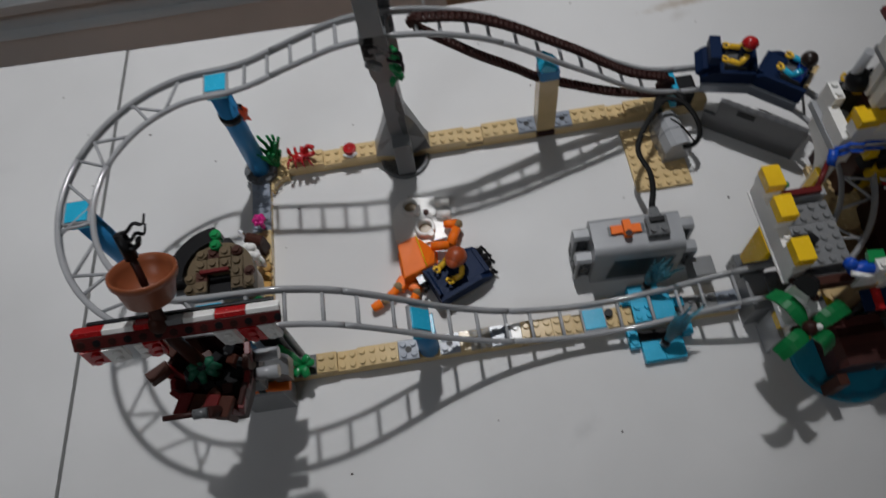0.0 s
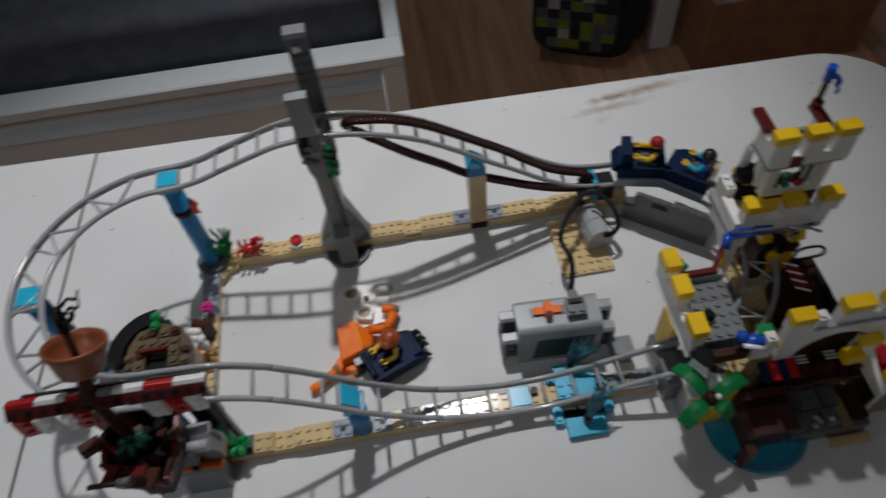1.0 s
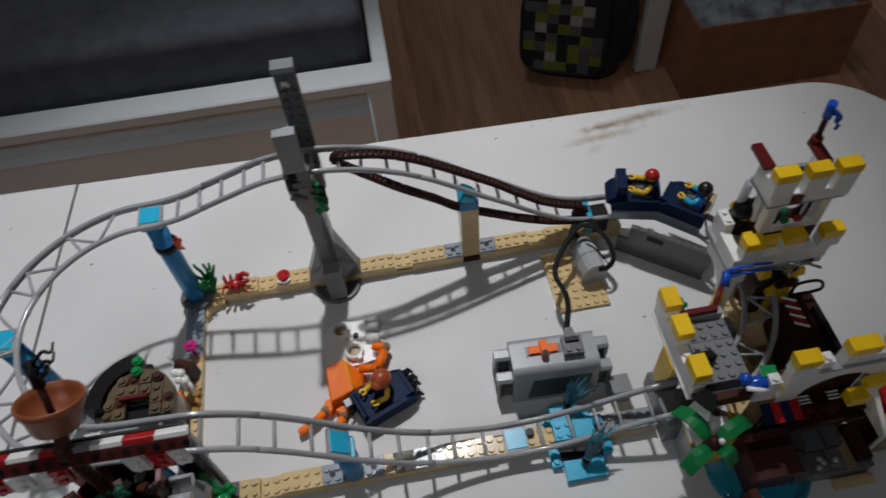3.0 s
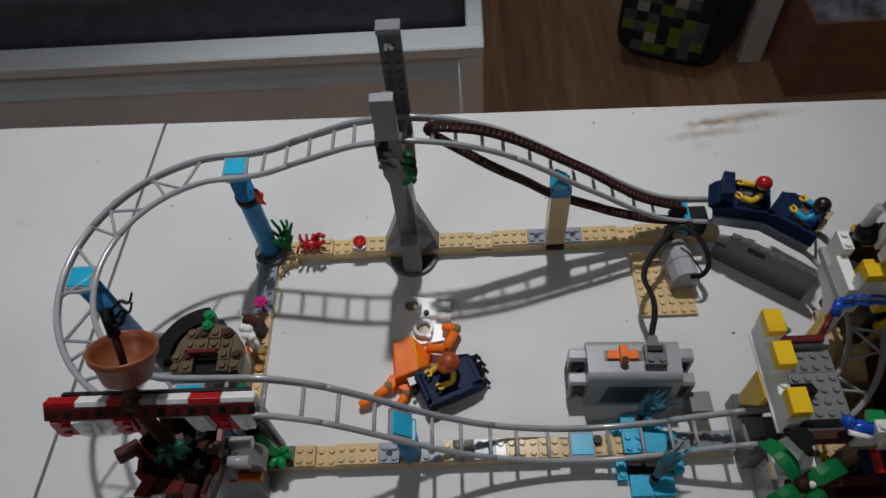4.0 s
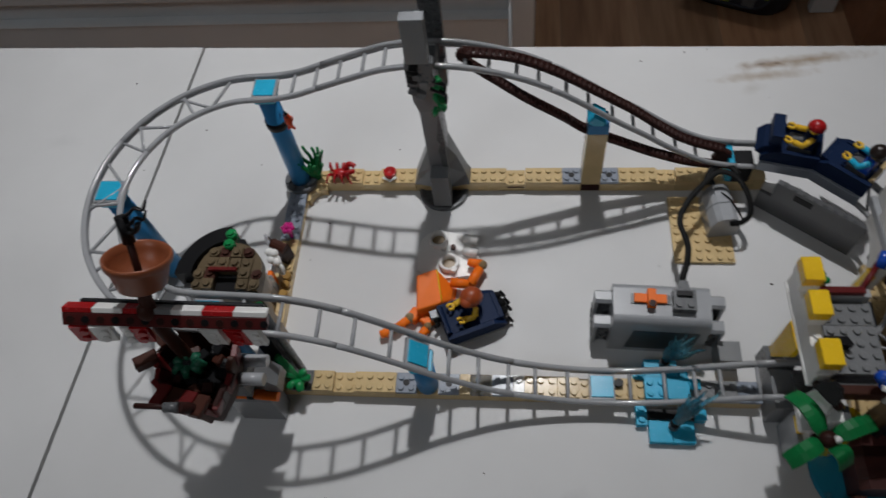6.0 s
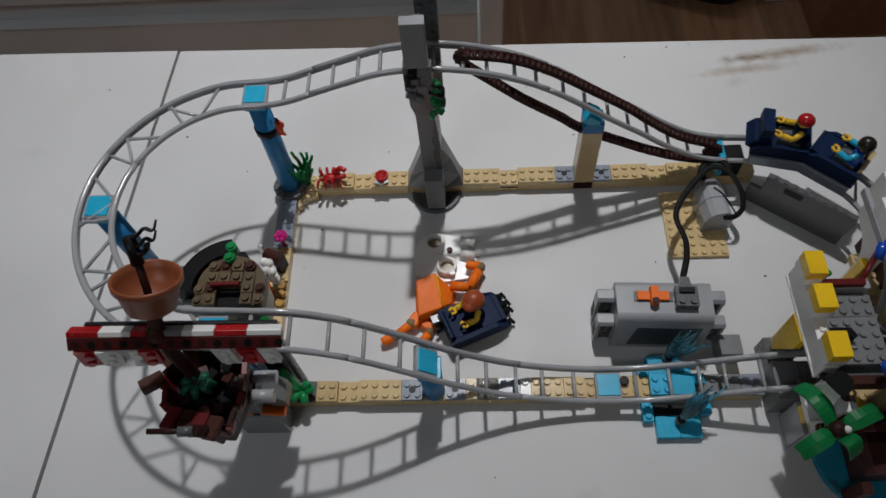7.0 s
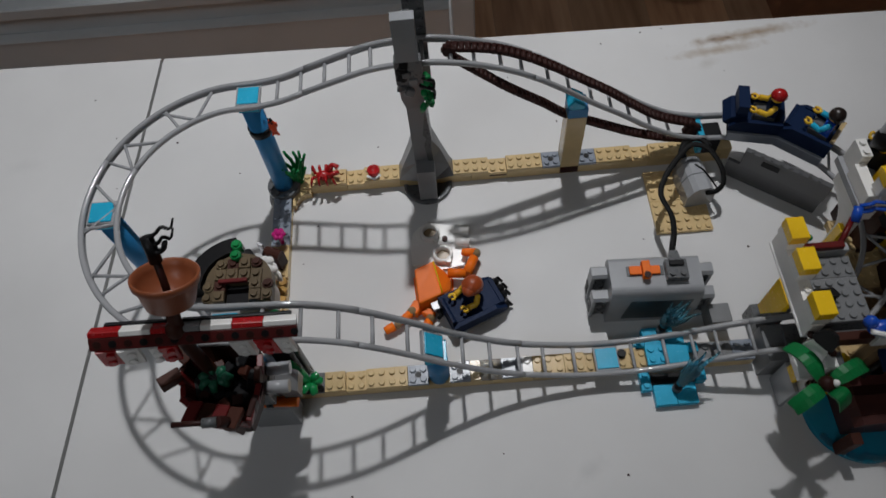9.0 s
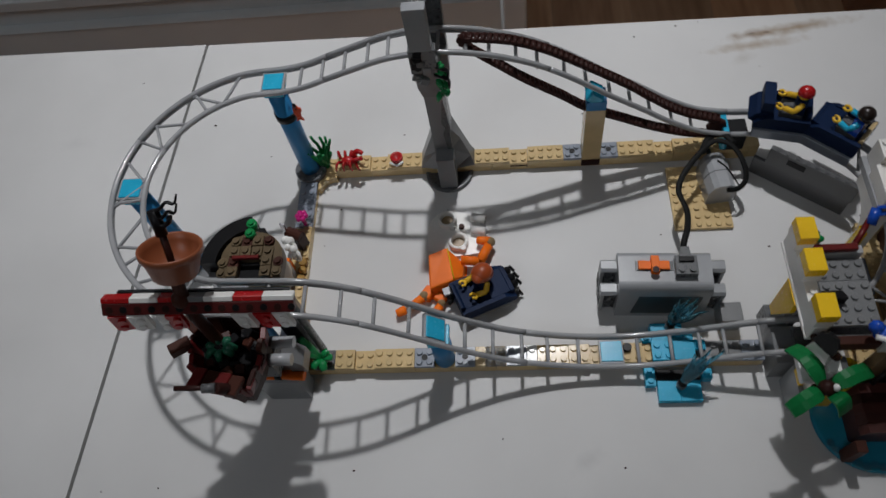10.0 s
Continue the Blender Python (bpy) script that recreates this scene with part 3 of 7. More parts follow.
def front_beam():
    b = beam("toy_brick_beam", "long tan brick beam along the front of the toy coaster", (0.17, -0.184, 0))
    y = -0.192
    for i, n in ((-2, 6), (4, 6), (10, 8), (18, 4), (22, 8), (30, 8), (38, 5)):
        brick(b, i * U, y, 0, n, 2, BR, TAN)
    for i, n, mt in ((0, 2, DGREY), (2, 2, TAN), (6, 4, TAN), (10, 2, BLGREY), (14, 2, BLGREY), (22, 3, TAN), (25, 2, TAN), (30, 2, TAN), (37, 4, MGREY), (41, 2, BLGREY)):
        brick(b, i * U, y, BR, n, 2, PL, mt, hole=mt is BLGREY and i < 20)
    brick(b, 16 * U, y, BR, 1, 2, PL, TAN)
    # Clear and white plates imitate lamp glare on the tan studs.
    brick(b, 17 * U, y, BR, 2, 2, PL, CLEAR)
    brick(b, 19 * U, y, BR, 2, 2, PL, BLGREY)
    brick(b, 21 * U, y, BR, 1, 2, PL, WHITE)
    g = Geo().cyl((30.5 * U, y + 1.4 * U, BR + PL), (30.5 * U, y + 1.4 * U, BR + PL + 0.004), 0.0034, BLACK, n=14, bevel=0.0004)
    part("round_stud", g, b, "black round stud")


back_beam()
left_beam()
front_beam()


# ---------------------------------------------------------------- the coaster track
XL, XR, YB, YF, RAD = -0.024, 0.36, 0.008, -0.184, 0.096


def track_line():
    """Centre line of the loop: lift hill at the back, flat left bend, drop at the front, low right bend through the castle."""
    back = [(0.345, 0.041), (0.32, 0.047), (0.293, 0.062), (0.267, 0.081), (0.241, 0.099), (0.217, 0.117), (0.195, 0.132), (0.173, 0.1435), (0.145, 0.153), (0.117, 0.158),
            (0.092, 0.158), (0.071, 0.155), (0.05, 0.148), (0.025, 0.139), (0.004, 0.131), (-0.016, 0.127)]
    front = [(-0.01, 0.1312), (0.02, 0.1282), (0.047, 0.1178), (0.068, 0.1035), (0.09, 0.085), (0.112, 0.065), (0.14, 0.0445), (0.16, 0.033), (0.182, 0.0245), (0.21, 0.018),
             (0.235, 0.0165), (0.258, 0.018), (0.285, 0.0235), (0.305, 0.029), (0.33, 0.036), (0.35, 0.04)]
    line = [(x, YB, z) for x, z in back]
    for k in range(1, 16):
        a = math.pi * (0.5 + k / 16)
        line.append((XL + RAD * math.cos(a), (YB + YF) / 2 + RAD * math.sin(a), 0.127 + 0.0045 * max(0.0, (k - 9) / 7)))
    line += [(x, YF, z) for x, z in front]
    for k in range(1, 16):
        a = math.pi * (-0.5 + k / 16)
        line.append((XR + RAD * math.cos(a), (YB + YF) / 2 + RAD * math.sin(a), 0.04))
    return line + [line[0]]


LINE = smooth_path(track_line(), 420)
GAUGE, RAIL = 0.0122, 0.0021


def across(i):
    d = LINE[(i + 1) % 419] - LINE[(i - 1) % 419]
    d.z = 0
    d.normalize()
    return Vector((-d.y, d.x, 0))


def track():
    t = thing("toy_coaster_track", (0.17, -0.088, 0.0), "light grey toy roller coaster track with twin rails and azure joints", "toy track")
    cuts = [0, 52, 104, 150, 190, 230, 270, 320, 370, 419]
    for a, b in zip(cuts, cuts[1:]):
        for s in (1, -1):
            pts = [LINE[i] + across(i) * (s * GAUGE) for i in range(a, b + 1)]
            g = Geo().tube(pts[::2] + ([pts[-1]] if (len(pts) - 1) % 2 else []), RAIL, TRACK, n=10)
            # thin lower web under the tube
            low = [p + Vector((0, 0, -0.0026)) - across(i) * (s * 0.0008) for p, i in zip(pts, range(a, b + 1))]
            g.tube(low[::2] + ([low[-1]] if (len(low) - 1) % 2 else []), 0.0012, TRACK, n=6)
            part("rail", g, t)
    # rungs: straight ladder on the hills, zigzag in the bends
    acc, k, side = 0.0, 0, 1
    steps = [0.0007 + 0.0188 * n - 0.00003 * n * n for n in range(18)]
    stops = [(0.0, 2), (0.023, 2), (0.0458, 2), (0.0664, 2), (0.0866, 2), (0.1227, 2), (0.1425, 2), (0.1633, 2), (0.184, 2), (0.2078, 2), (0.2518, 2), (0.2755, 2), (0.2948, 2), (0.3133, 2), (0.3356, 2)]
    stops += [(x, 1) for x in steps]
    for x, row in stops:
        y = YB if row == 1 else YF
        i = min((n for n in range(1, 418) if abs(LINE[n].y - y) < 0.006), key=lambda n: abs(LINE[n].x - x))
        low = Vector((0, 0, -0.0016))
        part("rung", Geo().tube([LINE[i] + across(i) * GAUGE + low, LINE[i] - across(i) * GAUGE + low], 0.0014, TRACK, n=8), t)
    for i in range(1, 419):
        acc += (LINE[i] - LINE[i - 1]).length
        bend = LINE[i].x < -0.03 or LINE[i].x > 0.366
        if acc < 0.0155 or not bend:
            continue
        acc = 0.0
        j = min(418, i + 6)
        p, q = LINE[i] + across(i) * (side * GAUGE), LINE[j] - across(j) * (side * GAUGE)
        side = -side
        if k % 3 == 0:
            q = LINE[i] - across(i) * (side * -GAUGE)
        g = Geo().tube([p + Vector((0, 0, -0.001)), q + Vector((0, 0, -0.001))], 0.0012, TRACK, n=8)
        k += 1
        part("rung", g, t)
    # azure tiles between the rails at the joints
    for x, y, z, slope, turn in ((XL, YB, 0.1268, 0, 0), (XL - RAD, -0.088, 0.1268, 0, 90), (XL, YF, 0.1312, 0, 0), (0.104, YF, 0.0715, -43, 0), (0.232, YF, 0.0165, 0, 0)):
        m = pose(x, y, z, 0, 0, turn) @ pose(0, 0, 0, 0, -slope, 0)
        g = Geo().box((-0.008, -0.008, -0.0032), (0.008, 0.008, 0.0002), AZURE, m)
        tile = part("joint_tile", g, t, "azure square tile")
        part("tile_frame", Geo().box((-0.0092, -0.0098, -0.0045), (0.0092, 0.0098, -0.0008), TRACK, m), t)


track()


def chain():
    c = thing("lift_chain", (0.23, 0.008, 0.05), "dark brown plastic link chain running up the lift hill", "toy chain")
    g = Geo()
    for s in (-1, 1):
        y0, y1 = sorted((s * 0.0042, s * 0.0021))
        g.box((-0.0014, y0, -0.0018), (0.0026, y1, 0.0018), DBROWN, c=0.0005)
    g.box((0.0003, -0.0022, -0.0013), (0.0024, 0.0022, 0.0013), DBROWN, c=0.0003)
    g.cyl((-0.0022, -0.0037, 0), (-0.0022, 0.0037, 0), 0.0021, DBROWN, n=8)
    me = g.mesh("chain_link")
    top = [(0.131, YB, 0.1592), (0.164, YB, 0.1535), (0.193, YB, 0.1405), (0.228, YB, 0.117), (0.256, YB, 0.097), (0.277, YB, 0.0795), (0.303, YB, 0.0605), (0.337, YB, 0.0465)]
    low = [(0.132, YB, 0.15), (0.155, YB, 0.1295), (0.176, YB, 0.111), (0.204, YB, 0.09), (0.225, YB, 0.073), (0.262, YB, 0.053), (0.283, YB, 0.0425), (0.309, YB, 0.0325), (0.333, YB, 0.0275)]
    for run, n in ((smooth_path(top, 51), 51), (smooth_path(low, 56), 56)):
        for i in range(n - 1):
            d = run[i + 1] - run[i]
            ob = new("chain_link", me)
            ob.parent = c
            m = Matrix.Translation((run[i] + run[i + 1]) / 2) @ d.to_track_quat("X", "Z").to_matrix().to_4x4()
            ob.matrix_basis = HOME[c].inverted() @ m
    for p, r in (((0.131, YB, 0.1562), 0.0045), ((0.3365, YB, 0.037), 0.0075)):
        g = Geo().cyl((p[0], YB - 0.003, p[2]), (p[0], YB + 0.003, p[2]), r, DBROWN, n=16)
        for k in range(8):
            a = math.pi * k / 4
            g.cyl((p[0] + r * math.cos(a), YB - 0.002, p[2] + r * math.sin(a)), (p[0] + r * math.cos(a), YB + 0.002, p[2] + r * math.sin(a)), 0.0012, DBROWN, n=6)
        part("sprocket", g, c)


chain()


# ---------------------------------------------------------------- supports
def round_column(label, foot, head, r=0.0082):
    """A blue stacked column with a wide foot and an azure cap under the track."""
    c = thing("toy_column", (foot[0], foot[1], foot[2]), label, "toy column", "columns under the track")
    g = Geo().cyl(foot, head, r, BLUE, n=28)
    part("shaft", g, c)
    h = Vector(head)
    part("cap", Geo().box((h.x - 0.008, h.y - 0.008, h.z), (h.x + 0.008, h.y + 0.008, h.z + 0.0068), AZURE), c, "azure cap brick")
    return c


def back_left_column():
    f = (-0.0245, 0.0045)
    c = round_column("tall blue toy column on a round dark grey foot, carrying the back of the bend", (f[0], f[1], 0.0128), (XL - 0.001, YB, 0.116))
    g = Geo().cyl((f[0], f[1], 0), (f[0], f[1], 0.0128), 0.0148, DGREY, n=28, bevel=0.0004)
    for k in range(8):
        a = math.pi * k / 4 + 0.3
        x, y = f[0] + 0.0115 * math.cos(a), f[1] + 0.0115 * math.sin(a)
        g.cyl((x, y, 0.0128), (x, y, 0.0145), 0.0024, DGREY, n=10)
    part("foot", g, c, "round dark grey foot with studs")
    p = Vector(f + (0.0128,)).lerp(Vector((XL - 0.001, YB, 0.116)), 0.74)
    part("clip_ring", Geo().cyl((p.x, p.y, p.z - 0.004), (p.x, p.y, p.z + 0.003), 0.0095, BLACK, n=20), c, "black clip ring")
    # orange fish held by the clip
    fish = Geo()
    q = p + Vector((0.0122, -0.005, 0.0068))
    coral = plastic("coral_plastic", (0.75, 0.07, 0.012), 0.35, gloss=0.3)
    fish.ball(q, 0.0042, coral, (0.75, 0.6, 2.0), 12)
    fish.prism([(q.x - 0.0015, q.z - 0.006), (q.x + 0.0015, q.z - 0.006), (q.x + 0.0032, q.z - 0.0115), (q.x, q.z - 0.0095), (q.x - 0.0032, q.z - 0.0115)][::-1], q.y - 0.0009, q.y + 0.0009, coral, axis="y")
    fish.prism([(q.x + 0.0018, q.z - 0.003), (q.x + 0.0042, q.z), (q.x + 0.004, q.z + 0.004), (q.x + 0.002, q.z + 0.0035)], q.y - 0.0008, q.y + 0.0008, coral, axis="y")
    fish.tube([(q.x - 0.001, q.y - 0.001, q.z + 0.006), (q.x + 0.0015, q.y - 0.0025, q.z + 0.0095), (q.x + 0.001, q.y - 0.003, q.z + 0.012)], 0.0012, BLACK, 6)
    fish.ball((q.x + 0.001, q.y - 0.0024, q.z + 0.0055), 0.0009, BLACK, (1, 1, 1), 6)
    fish.tube([(p.x + 0.008, p.y - 0.003, p.z), (q.x - 0.001, q.y + 0.001, q.z - 0.003)], 0.0015, BLACK, 6)
    single("toy_fish", fish, "small orange toy fish clipped to the blue column", "toy fish", q)


def front_columns():
    c = round_column("blue toy column standing in the left bend on a grey foot", (XL - RAD + 0.001, -0.088, 0.0096), (XL - RAD, -0.088, 0.116))
    part("foot", Geo().box((XL - RAD - 0.0155, -0.104, 0), (XL - RAD + 0.0165, -0.072, 0.0094), MGREY), c, "grey square foot")
    c = round_column("blue toy column under the front of the bend", (XL, YF, 0.0064), (XL, YF, 0.116))
    part("foot", Geo().box((XL - 0.0082, YF - 0.008, 0.0), (XL + 0.0082, YF + 0.0078, 0.0062), MGREY), c, "grey foot plate")
    c = round_column("short blue toy column on the front beam under the drop", (0.104, YF, 0.0098), (0.104, YF, 0.053), 0.0081)


def tan_pillar():
    c = thing("toy_pillar", (29 * U, YB, 0.0098), "square tan toy pillar with an azure cap under the lift hill", "toy column", "columns under the track")
    x, y = 28 * U, 0.0
    g = Geo()
    g.box((x, y, 0.0098), (x + 0.016, y + 0.002, 0.076), TAN)
    g.box((x, y + 0.014, 0.0098), (x + 0.016, y + 0.016, 0.076), TAN)
    part("panel", g, c)
    part("panel", Geo().box((x, y + 0.0021, 0.0098), (x + 0.002, y + 0.0139, 0.076), TAN), c)
    part("panel", Geo().box((x + 0.014, y + 0.0021, 0.0098), (x + 0.016, y + 0.0139, 0.076), TAN), c)
    part("cap", Geo().box((x, y, 0.0762), (x + 0.016, y + 0.016, 0.0865), BLUE), c, "blue cap brick")
    m = pose(x + 0.008, y + 0.008, 0.093, 0, 36, 0)
    part("cap_tile", Geo().box((-0.005, -0.0078, -0.0085), (0.007, 0.0078, 0.0), AZURE, m), c, "tilted azure top")


def rock_tower():
    t = thing("toy_rock_tower", (0.104, 0.008, 0), "grey brick-built rock tower holding the top of the lift hill", "toy tower")
    # round dark base dish on the table
    g = Geo().lathe((0.1045, 0.0, 0), [(0.0, 0.0012), (0.0165, 0.0012), (0.0185, 0.003), (0.0215, 0.0032), (0.0218, 0.0026), (0.0218, 0.0)], DGREY, 36)
    part("base_dish", g, t, "dark round base dish")
    # faceted rock slopes left and right of a square buttress
    def facets(sx):
        x0, x1 = (0.08, 0.0985) if sx < 0 else (0.1283, 0.1105)
        xm = 0.0905 if sx < 0 else 0.1185
        xl = 0.0828 if sx < 0 else 0.1255
        vs = [(x0, -0.0012, 0.0128), (x1, -0.005, 0.0128), (x1, 0.017, 0.0128), (x0, 0.017, 0.0128),
              (xl, 0.003, 0.022), (x1, -0.0045, 0.042), (x1, 0.016, 0.042), (xl, 0.014, 0.022),
              (xm, 0.0045, 0.045), (x1, -0.002, 0.07), (x1, 0.0145, 0.07), (xm, 0.0125, 0.045)]
        fs = [(0, 1, 5, 4), (1, 2, 6, 5), (2, 3, 7, 6), (3, 0, 4, 7), (4, 5, 9, 8), (5, 6, 10, 9), (6, 7, 11, 10), (7, 4, 8, 11), (8, 9, 10, 11), (3, 2, 1, 0)]
        if sx > 0:
            fs = [f[::-1] for f in fs]
        return Geo().put(vs, fs, MGREY if sx < 0 else plastic("granite_grey_plastic", (0.125, 0.13, 0.135), 0.35))
    part("rock_slope", facets(-1), t)
    part("rock_slope", facets(1), t)
    part("buttress", Geo().box((0.0972, -0.0185, 0.0033), (0.1126, -0.0052, 0.0445), MGREY), t, "square grey buttress")
    # slanting shaft with a darker side facet
    vs = [(0.0965, -0.005, 0.0128), (0.1125, -0.005, 0.0128), (0.1125, 0.0155, 0.0128), (0.0965, 0.0155, 0.0128),
          (0.0955, -0.0055, 0.116), (0.1085, -0.0055, 0.116), (0.1085, 0.0155, 0.116), (0.0955, 0.0155, 0.116)]
    fs = [(0, 1, 5, 4), (1, 2, 6, 5), (2, 3, 7, 6), (3, 0, 4, 7), (4, 5, 6, 7), (3, 2, 1, 0)]
    part("shaft", Geo().put(vs, fs, MGREY), t)
    vs = [(0.1055, -0.0057, 0.078), (0.1125, -0.0057, 0.066), (0.1125, 0.012, 0.066), (0.1095, -0.0057, 0.112), (0.1115, 0.002, 0.106), (0.1115, 0.012, 0.1)]
    part("side_facet", Geo().put(vs, [(0, 1, 3), (1, 4, 3), (1, 2, 5, 4), (0, 3, 4, 5, 2), (0, 2, 1)], DGREY), t, "dark rock facet")
    part("front_facet", Geo().prism([(0.1075, 0.045), (0.1118, 0.042), (0.1112, 0.0835), (0.1058, 0.066)], -0.0064, -0.0056, DGREY, axis="y"), t, "dark rock facet")
    g = Geo().prism([(0.0932, 0.1265), (0.0962, 0.1163), (0.1085, 0.1163), (0.1105, 0.1265), (0.1105, 0.1475), (0.0925, 0.1475)], -0.0095, 0.0155, MGREY, axis="y")
    part("rock_head", g, t)
    g = Geo().box((0.0918, -0.0145, 0.1477), (0.1112, -0.0065, 0.1705), DGREY)
    g.cyl((0.097, -0.0147, 0.1535), (0.097, -0.013, 0.1535), 0.003, BLACK, n=12)
    g.box((0.0925, -0.0155, 0.1585), (0.0985, -0.0144, 0.164), BLACK)
    part("dark_block", g, t, "dark grey bracket block")
    rnd = random.Random(8)
    for k in range(8):
        m = pose(rnd.uniform(0.095, 0.109), -0.0125, rnd.uniform(0.135, 0.168), rnd.uniform(-25, 25), rnd.uniform(-30, 30), 0)
        part("rock_chip", Geo().box((-0.0032, -0.0035, -0.003), (0.0032, 0.001, 0.003), (BLACK, DGREY, MGREY)[k % 3], m, 0.0006), t, ("black", "dark grey", "grey")[k % 3] + " chip brick")
    part("front_block", Geo().box((0.0935, -0.0155, 0.1707), (0.1095, -0.0075, 0.2085), MGREY), t, "grey tall brick before the track")
    part("front_top", Geo().box((0.0935, -0.0155, 0.2087), (0.1095, -0.0075, 0.2092), LGREY, None, 0.0001), t, "light grey top face")
    brick(t, 0.1, -0.0073, 0.2, 1, 1, PL, CLEAR)
    # tall studded column behind the track
    g = Geo().box((0.1005, 0.0225, 0.116), (0.116, 0.0305, 0.2325), DGREY)
    for k in range(8):
        for s in (0, 1):
            z = 0.157 + 0.0082 * k
            g.cyl((0.1042 + 0.008 * s, 0.0225, z), (0.1042 + 0.008 * s, 0.0208, z), 0.0024, DGREY, n=10)
    part("rear_column", g, t, "studded dark grey column behind the track")
    part("rear_top", Geo().box((0.1, 0.0205, 0.2327), (0.1165, 0.0315, 0.2375), MGREY), t, "grey top brick")
    g = Geo().tube([(0.1055, 0.0208, 0.2215), (0.1063, 0.0185, 0.2265), (0.1087, 0.0185, 0.2265), (0.1095, 0.0208, 0.2215)], 0.0015, WHITE, 8)
    part("loop", g, t, "small white hook")
    part("link", Geo().box((0.1, 0.0158, 0.1163), (0.1165, 0.0224, 0.1395), MGREY), t)


back_left_column()
front_columns()
tan_pillar()
rock_tower()


# ---------------------------------------------------------------- small plants and creatures on the base
def frond_bush(where, mat, n, h, spread, label, name="toy_seaweed"):
    rnd = random.Random(int(where[0] * 9000) % 97)
    x, y, z = where
    t = thing(name, (x, y, z), label, "toy plant")
    part("root", Geo().cyl((x, y, z), (x, y, z + 0.003), 0.005, mat, n=14), t)
    for k in range(n):
        a = 2 * math.pi * k / n + rnd.uniform(-0.3, 0.3)
        hh, sp = h * rnd.uniform(0.65, 1.1), spread * rnd.uniform(0.5, 1.0)
        pts = []
        for j in range(7):
            u = j / 6
            w = 0.0016 * math.sin(u * 7 + k)
            pts.append((x + math.cos(a) * (0.002 + sp * u) + w * math.sin(a), y + math.sin(a) * (0.002 + sp * u) - w * math.cos(a), z + 0.002 + hh * u))
        part("frond", Geo().tube(pts, lambda u: 0.0024 * (1 - 0.5 * u), mat, 7), t)
    return t


def small_life():
    frond_bush((-0.0115, 0.0095, 0.0096), GREEN, 12, 0.03, 0.0115, "green plastic seaweed on the back beam")
    x, y, z = 0.0125, 0.006, 0.0146
    c = thing("toy_crab", (x, y, z), "red plastic crab on the tan beam", "toy crab")
    part("shell", Geo().ball((x, y, z + 0.0045), 0.006, RED, (1.2, 0.85, 0.65), 12).cyl((x, y, z), (x, y, z + 0.003), 0.0024, RED, n=12), c)
    for k in range(8):
        s = -1 if k % 2 else 1
        u = (k // 2) / 3
        bx = x - 0.007 + 0.014 * u
        part("leg", Geo().tube(smooth_path([(bx, y + s * 0.002, z + 0.005), (bx + 0.003 * (u - 0.5), y + s * 0.006, z + 0.0095), (bx + 0.006 * (u - 0.5), y + s * 0.0095, z + 0.006), (bx + 0.008 * (u - 0.5), y + s * 0.0085, z + 0.001)], 8), lambda w: 0.0015 - 0.0006 * w, RED, 7), c)
    for s in (-1, 1):
        part("claw", Geo().tube(smooth_path([(x + 0.004, y + s * 0.003, z + 0.006), (x + 0.009, y + s * 0.005, z + 0.012), (x + 0.0145, y + s * 0.0025, z + 0.011)], 8), 0.0022, RED, 8), c)
    g = Geo()
    x, y, z = 0.0575, 0.0065, 0.0146
    g.lathe((x, y, z), [(0.0, 0.0), (0.004, 0.0), (0.0056, 0.003), (0.0058, 0.0062), (0.0054, 0.0068), (0.0044, 0.0066), (0.0036, 0.0055), (0.0, 0.005)], RED, 18)
    g.tube([(x - 0.006, y - 0.0055, z + 0.0048), (x, y - 0.0065, z + 0.0008), (x + 0.006, y - 0.0055, z + 0.0048)], 0.0012, WHITE, 6)
    single("toy_gem", g, "red jewel on a white clip, on the tan beam", "toy gem", (x, y, z))
    g = Geo()
    x, y, z = -0.0235, -0.0545, 0.0198
    for k in range(6):
        a = math.pi / 3 * k
        g.ball((x + 0.0036 * math.cos(a), y + 0.0036 * math.sin(a), z + 0.004), 0.0026, PINK, (1, 1, 0.9), 10)
    g.ball((x, y, z + 0.005), 0.003, PINK, (1, 1, 1), 10)
    g.cyl((x, y, z - 0.01), (x, y, z + 0.004), 0.002, PINK, n=8)
    single("toy_flower", g, "magenta plastic flower on the grey strip", "toy plant", (x, y, z))
    # bent green plant beside the front beam
    g = Geo()
    x, y, z = 0.0075, -0.1865, 0.0146
    g.ball((x, y, z + 0.003), 0.0045, LGREEN, (1, 0.9, 0.7), 14)
    for tx, ty, tz, w in ((-0.0125, 0.0085, 0.03, 0.0029), (-0.0105, 0.001, 0.02, 0.0025), (0.0085, 0.001, 0.007, 0.0027), (0.003, -0.0095, 0.006, 0.0027), (-0.006, -0.0085, 0.009, 0.0026), (0.006, 0.005, 0.012, 0.0024)):
        pts = smooth_path([(x, y, z + 0.006), (x + tx * 0.5, y + ty * 0.5, z + 0.006 + tz * 0.45), (x + tx, y + ty, z + tz)], 8)
        g.tube(pts, lambda u, w=w: w * (0.6 + 0.7 * math.sin(u * 2.6)), LGREEN, 8, flat=0.6)
    single("toy_plant", g, "green plastic plant bending over the front beam", "toy plant", (x, y, z))
    # green vine and dark claw on the rock tower
    g = Geo()
    x, y, z = 0.1128, -0.0105, 0.14
    rnd = random.Random(2)
